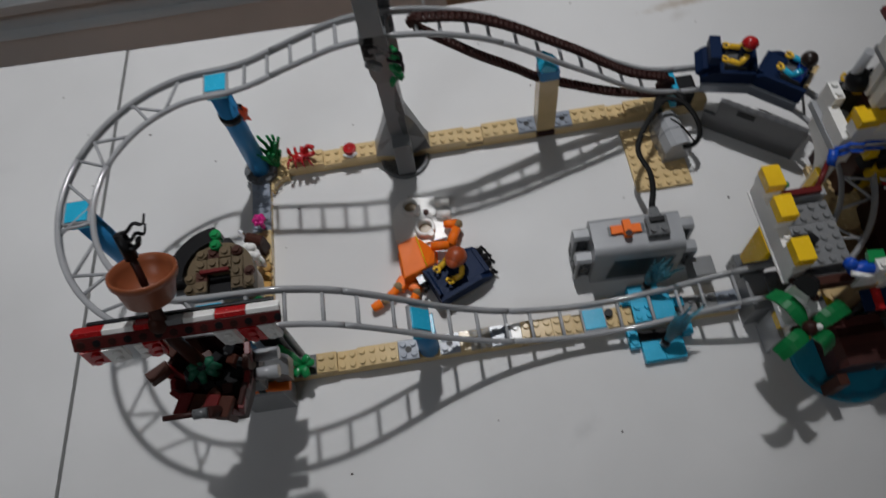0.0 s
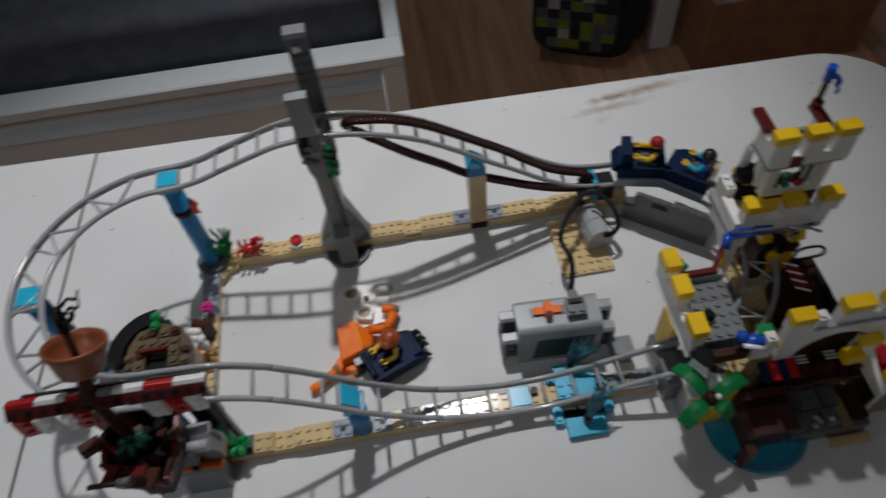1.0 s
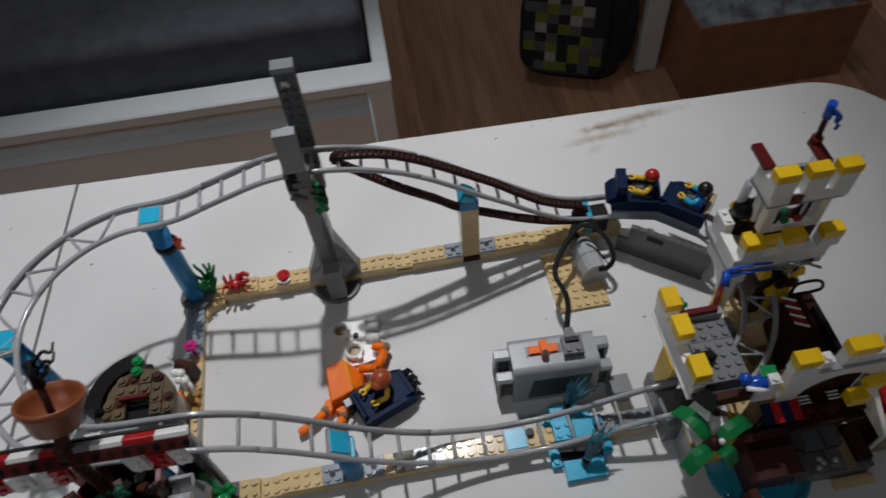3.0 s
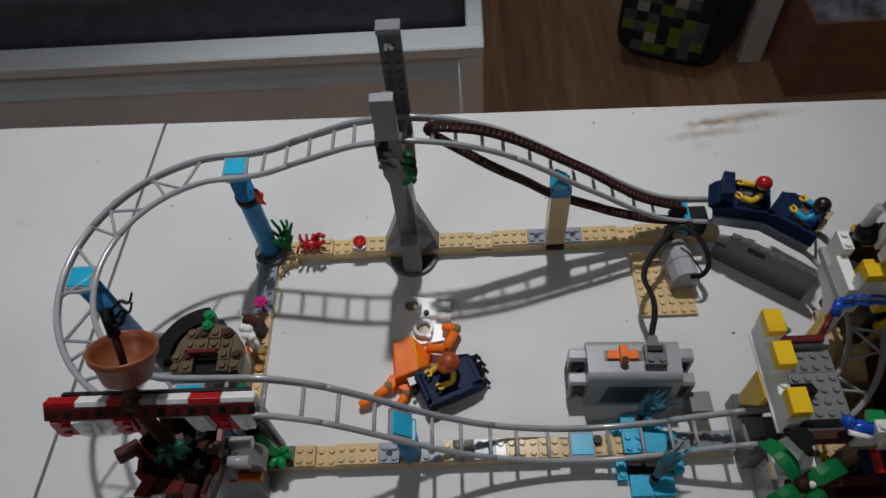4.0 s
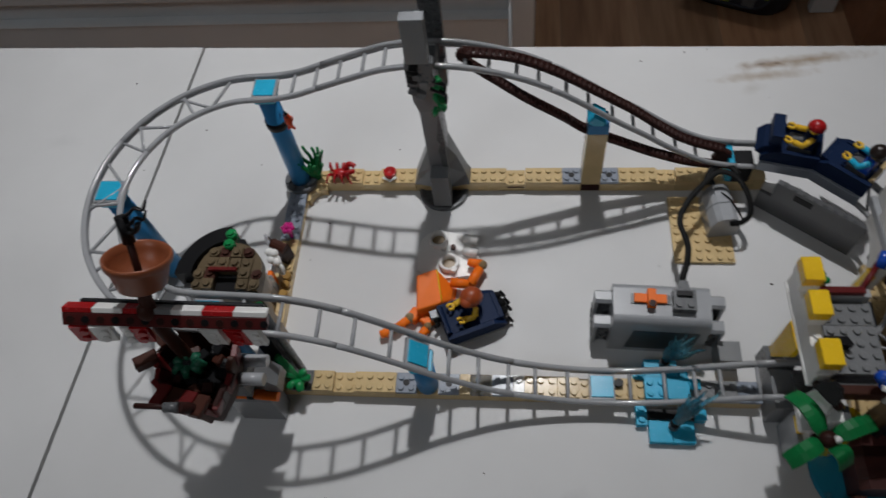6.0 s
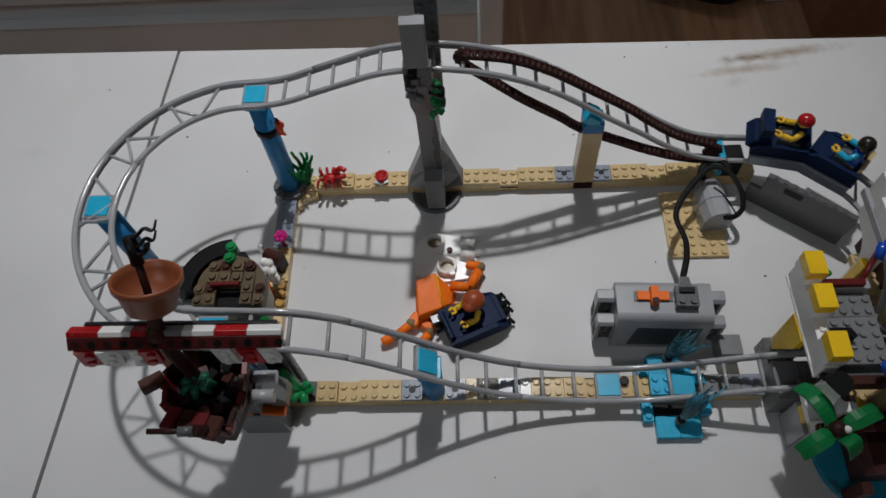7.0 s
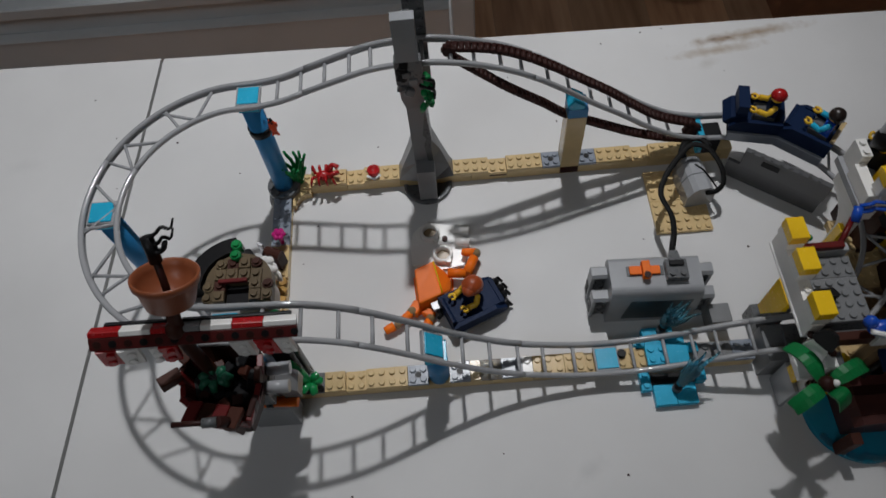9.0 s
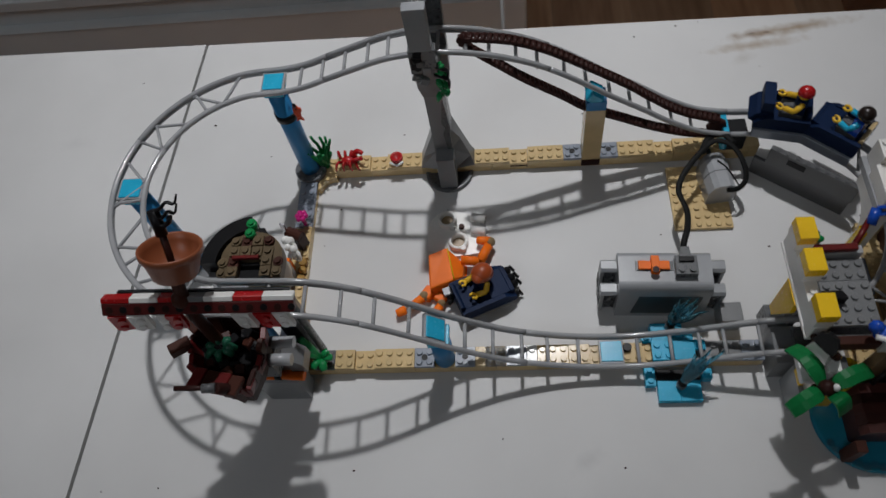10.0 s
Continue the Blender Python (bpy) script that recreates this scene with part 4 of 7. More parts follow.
    for k in range(11):
        p = Vector((x + 0.0028 * math.sin(k * 2.3), y - 0.001 * math.cos(k), z + 0.013 - 0.0031 * k))
        tip = p + Vector((rnd.uniform(-0.0035, 0.004), -0.0035, rnd.uniform(-0.007, 0.001)))
        g.tube([p, p.lerp(tip, 0.5) + Vector((0, -0.0012, 0.001)), tip], lambda u: 0.0012 + 0.0018 * math.sin(math.pi * min(1, u + 0.15)), LGREEN if k % 3 else GREEN, 7, flat=0.5)
    g.tube(smooth_path([(x, y, z + 0.014), (x + 0.002, y - 0.001, z), (x - 0.001, y - 0.001, z - 0.02)], 8), 0.0017, GREEN, 7)
    for w in (0.0, 1.0):
        g.tube(smooth_path([(x - 0.004, y - 0.001, z + 0.012 - 0.009 * w), (x + 0.002, y - 0.005, z + 0.013 - 0.009 * w), (x + 0.0055, y - 0.003, z + 0.008 - 0.01 * w), (x + 0.005, y - 0.004, z + 0.001 - 0.01 * w)], 9), lambda u: 0.0021 * (1 - 0.5 * u), BLACK, 7)
    single("toy_vine", g, "green plastic vine and black claw hanging on the rock tower", "toy plant", (x, y, z))


small_life()


# ---------------------------------------------------------------- toy figures (each one plain mesh)
def figure(name, m, label, torso, arm, legs, hat="", hatmat=None, seated=True, raise_arm=35):
    """A jointed toy figure in one mesh. It faces local +x; z is 0 at the hips when seated, at the feet when standing."""
    g = Geo()
    z = 0.0035 if seated else 0.0175
    if not seated:
        for s in (-1, 1):
            g.box((-0.004, s * 0.0038 - 0.0036, 0), (0.0045, s * 0.0038 + 0.0036, 0.0128), legs, m, 0.0006)
            g.box((0.004, s * 0.0038 - 0.0036, 0), (0.0062, s * 0.0038 + 0.0036, 0.0035), legs, m, 0.0005)
    else:
        for s in (-1, 1):
            g.box((-0.002, s * 0.0038 - 0.0036, -0.0035), (0.0135, s * 0.0038 + 0.0036, 0.0035), legs, m, 0.0006)
    g.box((-0.004, -0.0078, z - 0.0045), (0.004, 0.0078, z), legs, m, 0.0006)
    # tapered torso
    a, b, h = 0.0078, 0.0056, 0.0128
    vs = [(-0.004, -a, z), (0.004, -a, z), (0.004, a, z), (-0.004, a, z), (-0.0038, -b, z + h), (0.0038, -b, z + h), (0.0038, b, z + h), (-0.0038, b, z + h)]
    g.put(vs, [(0, 1, 5, 4), (1, 2, 6, 5), (2, 3, 7, 6), (3, 0, 4, 7), (4, 5, 6, 7), (3, 2, 1, 0)], torso, m)
    for s in (-1, 1):
        q = radians(raise_arm)
        sh = Vector((0, s * 0.0066, z + h - 0.0028))
        el = sh + Vector((0.0035 * math.cos(q) + 0.001, s * 0.0022, -0.0058))
        ha = el + Vector((0.0072 * math.cos(q), -s * 0.001, 0.0072 * math.sin(q)))
        g.tube([sh, sh.lerp(el, 0.6) + Vector((0, s * 0.0008, 0)), el, ha], 0.0024, arm, 9, m)
        g.ball(sh, 0.0027, arm, (1, 1, 1), 9, m)
        # open clip at the wrist
        d = (ha - el).normalized()
        g.tube([ha, ha + d * 0.0018], 0.0014, SKIN, 8, m)
        c = ha + d * 0.0038
        ring = [c + d * (0.0026 * math.cos(w)) + Vector((0, 0.0026 * math.sin(w), 0)) for w in (3.7, 3.0, 2.3, 1.6, 0.9, 0.4)]
        g.tube(ring, 0.0012, SKIN, 6, m)
        ring = [c + d * (0.0026 * math.cos(w)) + Vector((0, 0.0026 * math.sin(w), 0)) for w in (2.6, 3.3, 4.0, 4.7, 5.4, 5.9)]
        g.tube(ring, 0.0012, SKIN, 6, m)
    zc = z + h
    g.cyl((0, 0, zc), (0, 0, zc + 0.0015), 0.0032, SKIN, n=12, m=m)
    g.lathe((0, 0, zc + 0.001), [(0.0028, 0), (0.0047, 0.001), (0.005, 0.003), (0.005, 0.0062), (0.0044, 0.0082), (0.0024, 0.0088), (0.0, 0.0088)], SKIN, 16, m)
    t = zc + 0.0052
    if hat == "hair":
        g.ball((-0.0006, 0, t), 0.0064, hatmat, (1.02, 1.05, 1.0), 16, m, 1.0, -0.1)
        g.ball((-0.003, 0, t - 0.002), 0.0048, hatmat, (0.8, 1.1, 1.0), 12, m)
    elif hat == "mop":
        g.ball((-0.001, 0, t + 0.001), 0.0082, hatmat, (1.1, 1.05, 0.95), 16, m, 1.0, -0.15)
        g.ball((-0.005, 0, t - 0.001), 0.006, hatmat, (0.9, 1.15, 1.0), 12, m)
        g.ball((0.005, 0.002, t + 0.003), 0.0042, hatmat, (1.2, 1.3, 0.8), 12, m)
    elif hat == "bandana":
        g.ball((-0.0003, 0, t + 0.0003), 0.0063, hatmat, (1.05, 1.0, 0.95), 16, m, 1.0, 0.0)
    elif hat == "bicorne":
        out = [(-0.0095, 0), (-0.0085, 0.0065), (-0.004, 0.0115), (0.004, 0.0115), (0.0085, 0.0065), (0.0095, 0), (0.005, -0.0015), (-0.005, -0.0015)][::-1]
        out = [(p[0] * 0.8, p[1] * 1.15) for p in out]
        g.prism(out, -0.006, -0.0035, hatmat, m @ pose(0, 0, t - 0.001, 0, 12, 0), axis="x")
        g.ball((0, 0, t), 0.0058, hatmat, (1, 1, 0.9), 12, m, 1.0, 0.1)
    return single(name, g, label, "toy figure", m, local=False)


def figure_at(name, m, label, **kw):
    """Builds the figure in its own frame and sets it at the pose m."""
    o = figure(name, Matrix.Identity(4), label, **kw)
    o.matrix_basis = m
    HOME[o] = m
    return o


# ---------------------------------------------------------------- coaster carts
def cart(m, label, nose=True, back_mat=None, group="coaster carts", covered=False, top=0.0178):
    c = thing("coaster_cart", m, label, "toy cart", group)
    P = lambda n, g, l="": part(n, g, c, l, local=True)
    P("chassis", Geo().box((-0.0225, -0.0152, 0.0008), (0.0225, 0.0152, 0.0048), MGREY), "grey chassis")
    if not covered:
        for s in (-1, 1):
            P("skirt", Geo().box((-0.0225, min(s * 0.0149, s * 0.0172), -0.0052), (0.0225, max(s * 0.0149, s * 0.0172), 0.0047), BLGREY), "grey side skirt over the rail")
    P("floor", Geo().box((-0.0235, -0.0155, 0.005), (0.0235, 0.0155, 0.0082), NAVY))
    for s in (-1, 1):
        # side wall, lower towards the front
        g = Geo().prism([(-0.0235, 0.0083), (0.0235, 0.0083), (0.0235, 0.0115 + 1.3 * (top - 0.0178)), (0.014, top), (-0.0235, top)], min(s * 0.0155, s * 0.0118), max(s * 0.0155, s * 0.0118), NAVY, axis="y")
        P("side_wall", g)
        for x in (-0.014, 0.014):
            P("wheel", Geo().cyl((x, s * 0.0097, 0.0022), (x, s * 0.0125, 0.0022), 0.0032, BLACK, n=14), "black wheel")
    if nose:
        g = Geo().prism([(0.0095, 0.0083), (0.0235, 0.0083), (0.0292, 0.011), (0.0235, 0.0178), (0.0135, 0.0215), (0.0095, 0.0215)], -0.0117, 0.0117, NAVY, axis="y")
        P("nose", g, "sloped navy nose")
        P("dash", Geo().box((0.0105, -0.0117, 0.0216), (0.0205, 0.0117, 0.0315), NAVY), "tall navy dash block")
    else:
        if not covered:
            P("front_cover", Geo().prism([(0.0025, 0.0124), (0.0194, 0.0124), (0.0194, top - 0.0005), (0.0025, top - 0.0015)], -0.0117, 0.0117, NAVY, axis="y"), "navy plate over the legs")
        P("front_wall", Geo().box((0.0195, -0.0117, 0.0083), (0.0233, 0.0117, top), NAVY))
    P("seat", Geo().box((-0.0194, -0.0117, 0.0083), (0.0094, 0.0117, 0.0122), NAVY))
    if covered:
        P("front_cover", Geo().box((0.0035, -0.0117, 0.0124), (0.0194, 0.0117, 0.0176), NAVY))
        P("rear_cover", Geo().box((-0.0194, -0.0117, 0.0124), (-0.0085, 0.0117, 0.0176), NAVY))
    bm = back_mat or NAVY
    P("seatback", Geo().prism([(-0.0233, 0.0083), (-0.0195, 0.0083), (-0.0195, 0.0205), (-0.0215, 0.0232), (-0.0233, 0.0232)], -0.0117, 0.0117, bm, axis="y"), "tan seat back" if back_mat else "")
    return c


def on_bend(deg, z):
    a = radians(deg)
    return pose(XR + RAD * math.sin(a), (YB + YF) / 2 + RAD * math.cos(a), z, 0, 0, 180 - deg)


SHORT = Matrix.Diagonal((0.88, 1, 1, 1))
cart(on_bend(14.0, 0.0445) @ SHORT, "navy toy coaster cart with a sloped nose on the track", top=0.0178)
figure_at("toy_figure", on_bend(19.5, 0.0445) @ pose(-0.002, 0, 0.0145), "seated toy rider with a red bandana and striped shirt",
          torso=NAVY, arm=SKIN, legs=DGREY, hat="bandana", hatmat=RED, raise_arm=10)
cart(on_bend(41.5, 0.0445) @ SHORT, "navy toy coaster cart with a tan seat back on the track", False, TAN, top=0.0195)
figure_at("toy_figure", on_bend(47, 0.0445) @ pose(-0.0015, 0, 0.0165), "seated toy rider with dark hair and a blue shirt",
          torso=BRBLUE, arm=AZURE, legs=DGREY, hat="hair", hatmat=plastic("black_brown_plastic", (0.016, 0.009, 0.007), 0.3), raise_arm=10)
LOOSE = pose(0.1345, -0.128, 0.0005, 0, 0, 23)
cart(LOOSE, "navy toy coaster cart standing on the table inside the loop", False, covered=True)
figure_at("toy_figure", LOOSE @ pose(0.002, 0.005, 0.0105, 0, 0, 195), "seated toy rider with orange-brown hair",
          torso=NAVY, arm=SKIN, legs=NAVY, hat="mop", hatmat=plastic("auburn_plastic", (0.33, 0.06, 0.014), 0.35), raise_arm=25)
claw = Geo()
for k, (x, y, z) in enumerate(((0.154, -0.11, 0.012), (0.1575, -0.1165, 0.013), (0.1595, -0.1215, 0.011), (0.1605, -0.129, 0.006))):
    claw.ball((x, y, z), 0.0042, BLACK, (1, 0.9, 0.9), 9)
    claw.tube([(x - 0.002, y, z), (x + 0.003, y + 0.003, z + 0.002), (x + 0.006, y + 0.001, z - 0.002)], 0.0014, BLACK, 6)
    claw.cyl((x, y, 0.0002), (x, y, z), 0.002, BLACK, n=8)
single("toy_claws", claw, "black plastic clips heaped beside the loose cart", "toy clip", (0.16, -0.12, 0))


# ---------------------------------------------------------------- clear base, jacket and arms inside the loop
def round_base():
    t = thing("toy_base_plate", (0.11, -0.065, 0), "pale translucent white toy plate with two open rings", "toy plate")
    pale = plastic("milky_plastic", (0.82, 0.81, 0.78), 0.25, 0.04)
    out = [(0.087, -0.083), (0.086, -0.064), (0.0885, -0.053), (0.0945, -0.0465), (0.103, -0.043), (0.126, -0.048), (0.138, -0.069), (0.131, -0.087), (0.11, -0.09)]
    part("plate", Geo().prism(out[::-1], 0.0, 0.0032, pale), t)
    for x, y in ((0.1035, -0.0545), (0.1135, -0.077)):
        g = Geo().lathe((x, y, 0.0033), [(0.0085, 0), (0.0085, 0.005), (0.008, 0.0056), (0.0064, 0.0056), (0.0058, 0.005), (0.0058, 0.0)], pale, 24)
        ring = part("ring", g, t, "white open ring")
        part("ring_floor", Geo().cyl((x, y, 0.00335), (x, y, 0.0036), 0.0056, DTAN, n=20), ring, "brownish ring bottom")
        part("ring_stud", Geo().cyl((x + 0.0045, y - 0.007, 0.0034), (x + 0.0045, y - 0.007, 0.0088), 0.0026, pale, n=12, bevel=0.0003), ring)
    part("dark_stud", Geo().cyl((0.116, -0.061, 0.0033), (0.116, -0.061, 0.0056), 0.0024, BROWN, n=12), t, "brown stud")
    for y in (-0.0535, -0.0655):
        part("clip", Geo().cyl((0.125, y, 0.0072), (0.137, y - 0.003, 0.0072), 0.0038, pale, n=12), t, "white clip bar")


def jacket():
    """Orange faceted shell with a yellow stripe, a bent arm and a bent leg, lying on the table."""
    t = thing("toy_shell", (0.1, -0.107, 0), "orange faceted toy shell with a yellow stripe and jointed limbs", "toy shell")
    up = [(0.0893, -0.0955, 0.0185), (0.1045, -0.0892, 0.0185), (0.1185, -0.1, 0.009), (0.1178, -0.112, 0.009), (0.1106, -0.1194, 0.0175), (0.0915, -0.1262, 0.0165)]
    low = [(0.0883, -0.095, 0), (0.105, -0.088, 0), (0.1195, -0.099, 0), (0.1185, -0.1135, 0), (0.112, -0.1215, 0), (0.0905, -0.1275, 0)]
    fs = [(k, 6 + k, 6 + (k + 1) % 6, (k + 1) % 6) for k in range(6)] + [(0, 1, 4, 5), (1, 2, 3, 4), tuple(range(6, 12))]
    fs = [f[::-1] for f in fs]
    body = part("shell", Geo().put(up + low, fs, ORANGE), t)
    md = body.modifiers.new("round", "BEVEL")
    md.width, md.segments = 0.0012, 2
    a, b = Vector(up[1]) + Vector((0.0006, 0, 0.0004)), Vector(up[4]) + Vector((0.0006, 0, 0.0005))
    part("stripe", Geo().tube([a.lerp(b, 0.03), a.lerp(b, 0.97)], 0.0006, YELLOW, 6), t, "yellow stripe")
    part("grey_tab", Geo().box((-0.004, -0.0035, 0), (0.004, 0.0035, 0.0035), LGREY, pose(0.1055, -0.1265, 0.009, 0, 0, 20)), t, "light grey tab")
    g = Geo().ball((0.1075, -0.1295, 0.0085), 0.0036, BLACK, (1, 1, 0.9), 9).tube([(0.1075, -0.1295, 0.0085), (0.109, -0.134, 0.009), (0.106, -0.137, 0.008)], 0.0017, BLACK, 7)
    part("hook", g, t, "black hook")
    part("hip", Geo().box((-0.0045, -0.0055, 0), (0.0045, 0.0055, 0.0095), ORANGE, pose(0.0885, -0.1255, 0.001, 0, 0, -35), 0.0012), t)
    part("waist", Geo().box((-0.005, -0.0035, 0), (0.005, 0.0035, 0.0075), ORANGE, pose(0.0985, -0.1295, 0.0, 0, 0, -35), 0.001), t)
    hand = part("second_leg", Geo().cyl((0.0990, -0.1371, 0.006), (0.0942, -0.1428, 0.0055), 0.0038, ORANGE, 0.0032, n=10, bevel=0.0008), t)
    part("joint", Geo().ball((0.0997, -0.1348, 0.006), 0.0036, DTAN, (1, 1, 1), 10), hand, "olive joint")
    arm = part("arm", Geo().cyl((0.1165, -0.0975, 0.0105), (0.1315, -0.0992, 0.0105), 0.0042, ORANGE, 0.004, n=8).cyl((0.1322, -0.0996, 0.0105), (0.1395, -0.0845, 0.0105), 0.0044, ORANGE, 0.004, n=8), t)
    part("joint", Geo().ball((0.1412, -0.081, 0.0105), 0.0044, DTAN, (1, 1, 1), 10), arm, "olive joint")
    part("cone", Geo().cyl((0.1408, -0.0805, 0.0105), (0.1295, -0.0785, 0.0105), 0.0042, ORANGE, 0.0032, n=10, bevel=0.0008), arm)
    leg = part("leg", Geo().cyl((0.0845, -0.1295, 0.0075), (0.0755, -0.1368, 0.0075), 0.0038, ORANGE, 0.0034, n=8), t)
    part("joint", Geo().ball((0.0855, -0.1285, 0.0078), 0.0045, DTAN, (1, 1, 1), 10), leg, "olive joint")
    part("joint", Geo().ball((0.0735, -0.1385, 0.0068), 0.0034, DTAN, (1, 1, 1), 10), leg, "olive joint")
    part("foot", Geo().cyl((0.0705, -0.1395, 0.0065), (0.0625, -0.143, 0.006), 0.004, ORANGE, 0.0034, n=12, bevel=0.0008), leg)


round_base()
jacket()


# ---------------------------------------------------------------- battery box, cable and motor
def battery_box():
    m = pose(0.2735, -0.1315, 0.0, 0, 0, -2.5)
    t = thing("battery_box", m, "grey toy battery box with an orange switch and clear lid", "battery box")
    P = lambda n, g, l="": part(n, g, t, l, local=True)
    # body with rounded top edges
    sec = [(-0.0175, 0.0), (-0.0165, 0.036)]
    for k in range(6):
        a = math.pi * (1 - 0.5 * k / 5)
        sec.append((-0.0105 + 0.006 * math.cos(a), 0.041 + 0.0065 * math.sin(a)))
    for k in range(6):
        a = math.pi * 0.5 * (1 - k / 5)
        sec.append((0.011 + 0.005 * math.cos(a), 0.042 + 0.0055 * math.sin(a)))
    sec += [(0.0165, 0.0)]
    P("body", Geo().prism(sec[::-1], -0.034, 0.0345, GREYBOX, axis="x", smooth=False))
    smoke = plastic("smoked_clear_plastic", (0.045, 0.055, 0.058), 0.3, 0.05, gloss=0.3)
    g = Geo()
    vs = [(-0.022, -0.01785, 0.006), (0.026, -0.01785, 0.006), (0.029, -0.017, 0.034), (-0.018, -0.017, 0.034)]
    g.put(vs + [(x, y + 0.0008, z) for x, y, z in vs], [(0, 1, 2, 3), (0, 4, 5, 1), (1, 5, 6, 2), (2, 6, 7, 3), (3, 7, 4, 0)], smoke)
    P("window", g, "dark smoked window on the long side")
    P("switch_bed", Geo().box((-0.0215, -0.0015, 0.0476), (0.0065, 0.0065, 0.0482), DGREY, c=0.0002), "dark switch recess")
    P("switch", Geo().box((-0.0195, -0.001, 0.0484), (0.0035, 0.006, 0.0502), ORANGE).box((-0.0105, -0.005, 0.0484), (-0.0045, 0.0085, 0.054), ORANGE), "orange slide switch")
    P("switch_pin", Geo().cyl((-0.0075, -0.0035, 0.0537), (-0.0075, -0.0035, 0.0545), 0.0026, DBROWN, n=14))
    for s in (-1, 1):
        for y in (-0.0135, 0.0025):
            x0, x1 = (0.0347, 0.0465) if s > 0 else (-0.0465, -0.0342)
            top = 0.0272 + (0.008 if y > 0 else 0)
            xe = x1 if s > 0 else x0
            e0, e1 = sorted((xe, xe - s * 0.0028))
            g = Geo().box((e0, y, 0.001), (e1, y + 0.0105, top + 0.001), GREYBOX)
            g.prism([(y, top + 0.0012), (y + 0.0105, top + 0.0012), (y + 0.0105, top + 0.0025), (y + 0.0085, top + 0.0046), (y + 0.002, top + 0.0046), (y, top + 0.0025)], x0 + 0.0004, x1, GREYBOX, axis="x")
            lug = P("end_lug", g)
            c0, c1 = (x0, e0 - 0.0002) if s > 0 else (e1 + 0.0002, x1)
            part("core", Geo().box((c0, y + 0.0028, 0.001), (c1, y + 0.0098, top + 0.001), DGREY), lug, "dark recessed core", local=True)
            for za, zb in ((0.003, 0.013), (0.013, 0.003), (0.014, 0.024), (0.024, 0.014)):
                part("rib", Geo().tube([(c0 + 0.001, y + 0.0022, za), (c1 - 0.001, y + 0.0022, zb)], 0.0009, DGREY, 6), lug, local=True)
            for z in (0.007, 0.0155):
                part("hole", Geo().box((xe - 0.0006, y + 0.002, z), (xe + 0.0002, y + 0.0085, z + 0.0055), BLACK, c=0.0002), lug, "dark beam hole", local=True)
    return t


def plug():
    t = thing("cable_plug", (0.288, -0.131, 0.0476), "dark grey power plug pressed on the battery box", "plug")
    m = pose(0.2885, -0.1315, 0.0477, 0, 0, -2.5)
    part("plug_body", Geo().box((-0.008, -0.008, 0), (0.008, 0.008, 0.0062), DGREY, m), t)
    g = Geo()
    for i in (-0.004, 0.004):
        g.cyl((i, -0.004, 0.0063), (i, -0.004, 0.008), 0.0024, DGREY, n=12, m=m)
    part("stud_pair", g, t)
    part("contact", Geo().box((-0.0055, 0.002, 0.0063), (0.0055, 0.0062, 0.0082), BLACK, m), t, "black contact ridge")
    part("strain_relief", Geo().prism([(-0.0045, 0.008), (0.0045, 0.008), (0.003, 0.016), (-0.003, 0.016)], 0.0005, 0.0052, DGREY, m), t)


def motor_and_cable():
    t = thing("toy_motor", pose(0.3355, -0.037, 0.0032, 0, 0, 6), "light grey toy motor block driving the lift chain", "toy motor")
    P = lambda n, g, l="": part(n, g, t, l, local=True)
    sec = [(-0.012, 0.0), (0.012, 0.0), (0.012, 0.014), (0.0085, 0.0225), (0.0045, 0.0252), (-0.0045, 0.0252), (-0.0085, 0.0225), (-0.012, 0.014)]
    P("motor_body", Geo().prism([(x, z) for x, z in sec], -0.0105, 0.019, LGREY, axis="y"))
    P("motor_seam", Geo().prism([(x * 1.01, z * 1.008) for x, z in sec], 0.0055, 0.0063, DGREY, axis="y"), "dark seam line")
    P("motor_face", Geo().prism([(x * 0.92, 0.001 + z * 0.93) for x, z in sec], 0.0191, 0.0245, MGREY, axis="y"))
    P("axle", Geo().cyl((0, 0.0246, 0.013), (0, 0.036, 0.013), 0.0023, BLACK, n=10), "black axle")
    p = thing("toy_mount_plate", (0.32, -0.04, 0), "tan studded plate under the motor", "toy plate")
    brick(p, 0.2968, -0.0402, 0, 6, 4, PL, TAN)
    brick(p, 0.2968, -0.0722, 0, 6, 4, PL, TAN)
    g = Geo()
    path = smooth_path([(0.2882, -0.117, 0.0505), (0.2905, -0.109, 0.053), (0.2946, -0.0976, 0.05), (0.298, -0.079, 0.044), (0.2955, -0.0563, 0.04), (0.3035, -0.0387, 0.041), (0.3185, -0.021, 0.042),
                        (0.331, -0.0115, 0.043), (0.344, -0.0165, 0.0415), (0.3515, -0.031, 0.037), (0.3525, -0.043, 0.031), (0.3465, -0.049, 0.0265), (0.3385, -0.0478, 0.023)], 70)
    g.tube(path, 0.0024, RUBBER, 8, flat=0.45)
    g.tube(smooth_path([(0.319, -0.0215, 0.0405), (0.327, -0.0065, 0.041), (0.339, -0.005, 0.042), (0.346, -0.0135, 0.0405)], 16), 0.0028, RUBBER, 8, flat=0.6)
    single("power_cable", g, "flat black power cable looping from plug to motor", "cable", (0.3, -0.06, 0.03))
    g = Geo().tube(smooth_path([(0.334, -0.022, 0.0292), (0.341, -0.03, 0.0285), (0.3485, -0.046, 0.025)], 14), 0.0007, BLACK, 6)
    single("thin_wire", g, "thin black wire lying across the motor", "wire", (0.341, -0.03, 0.028))


battery_box()
plug()
motor_and_cable()


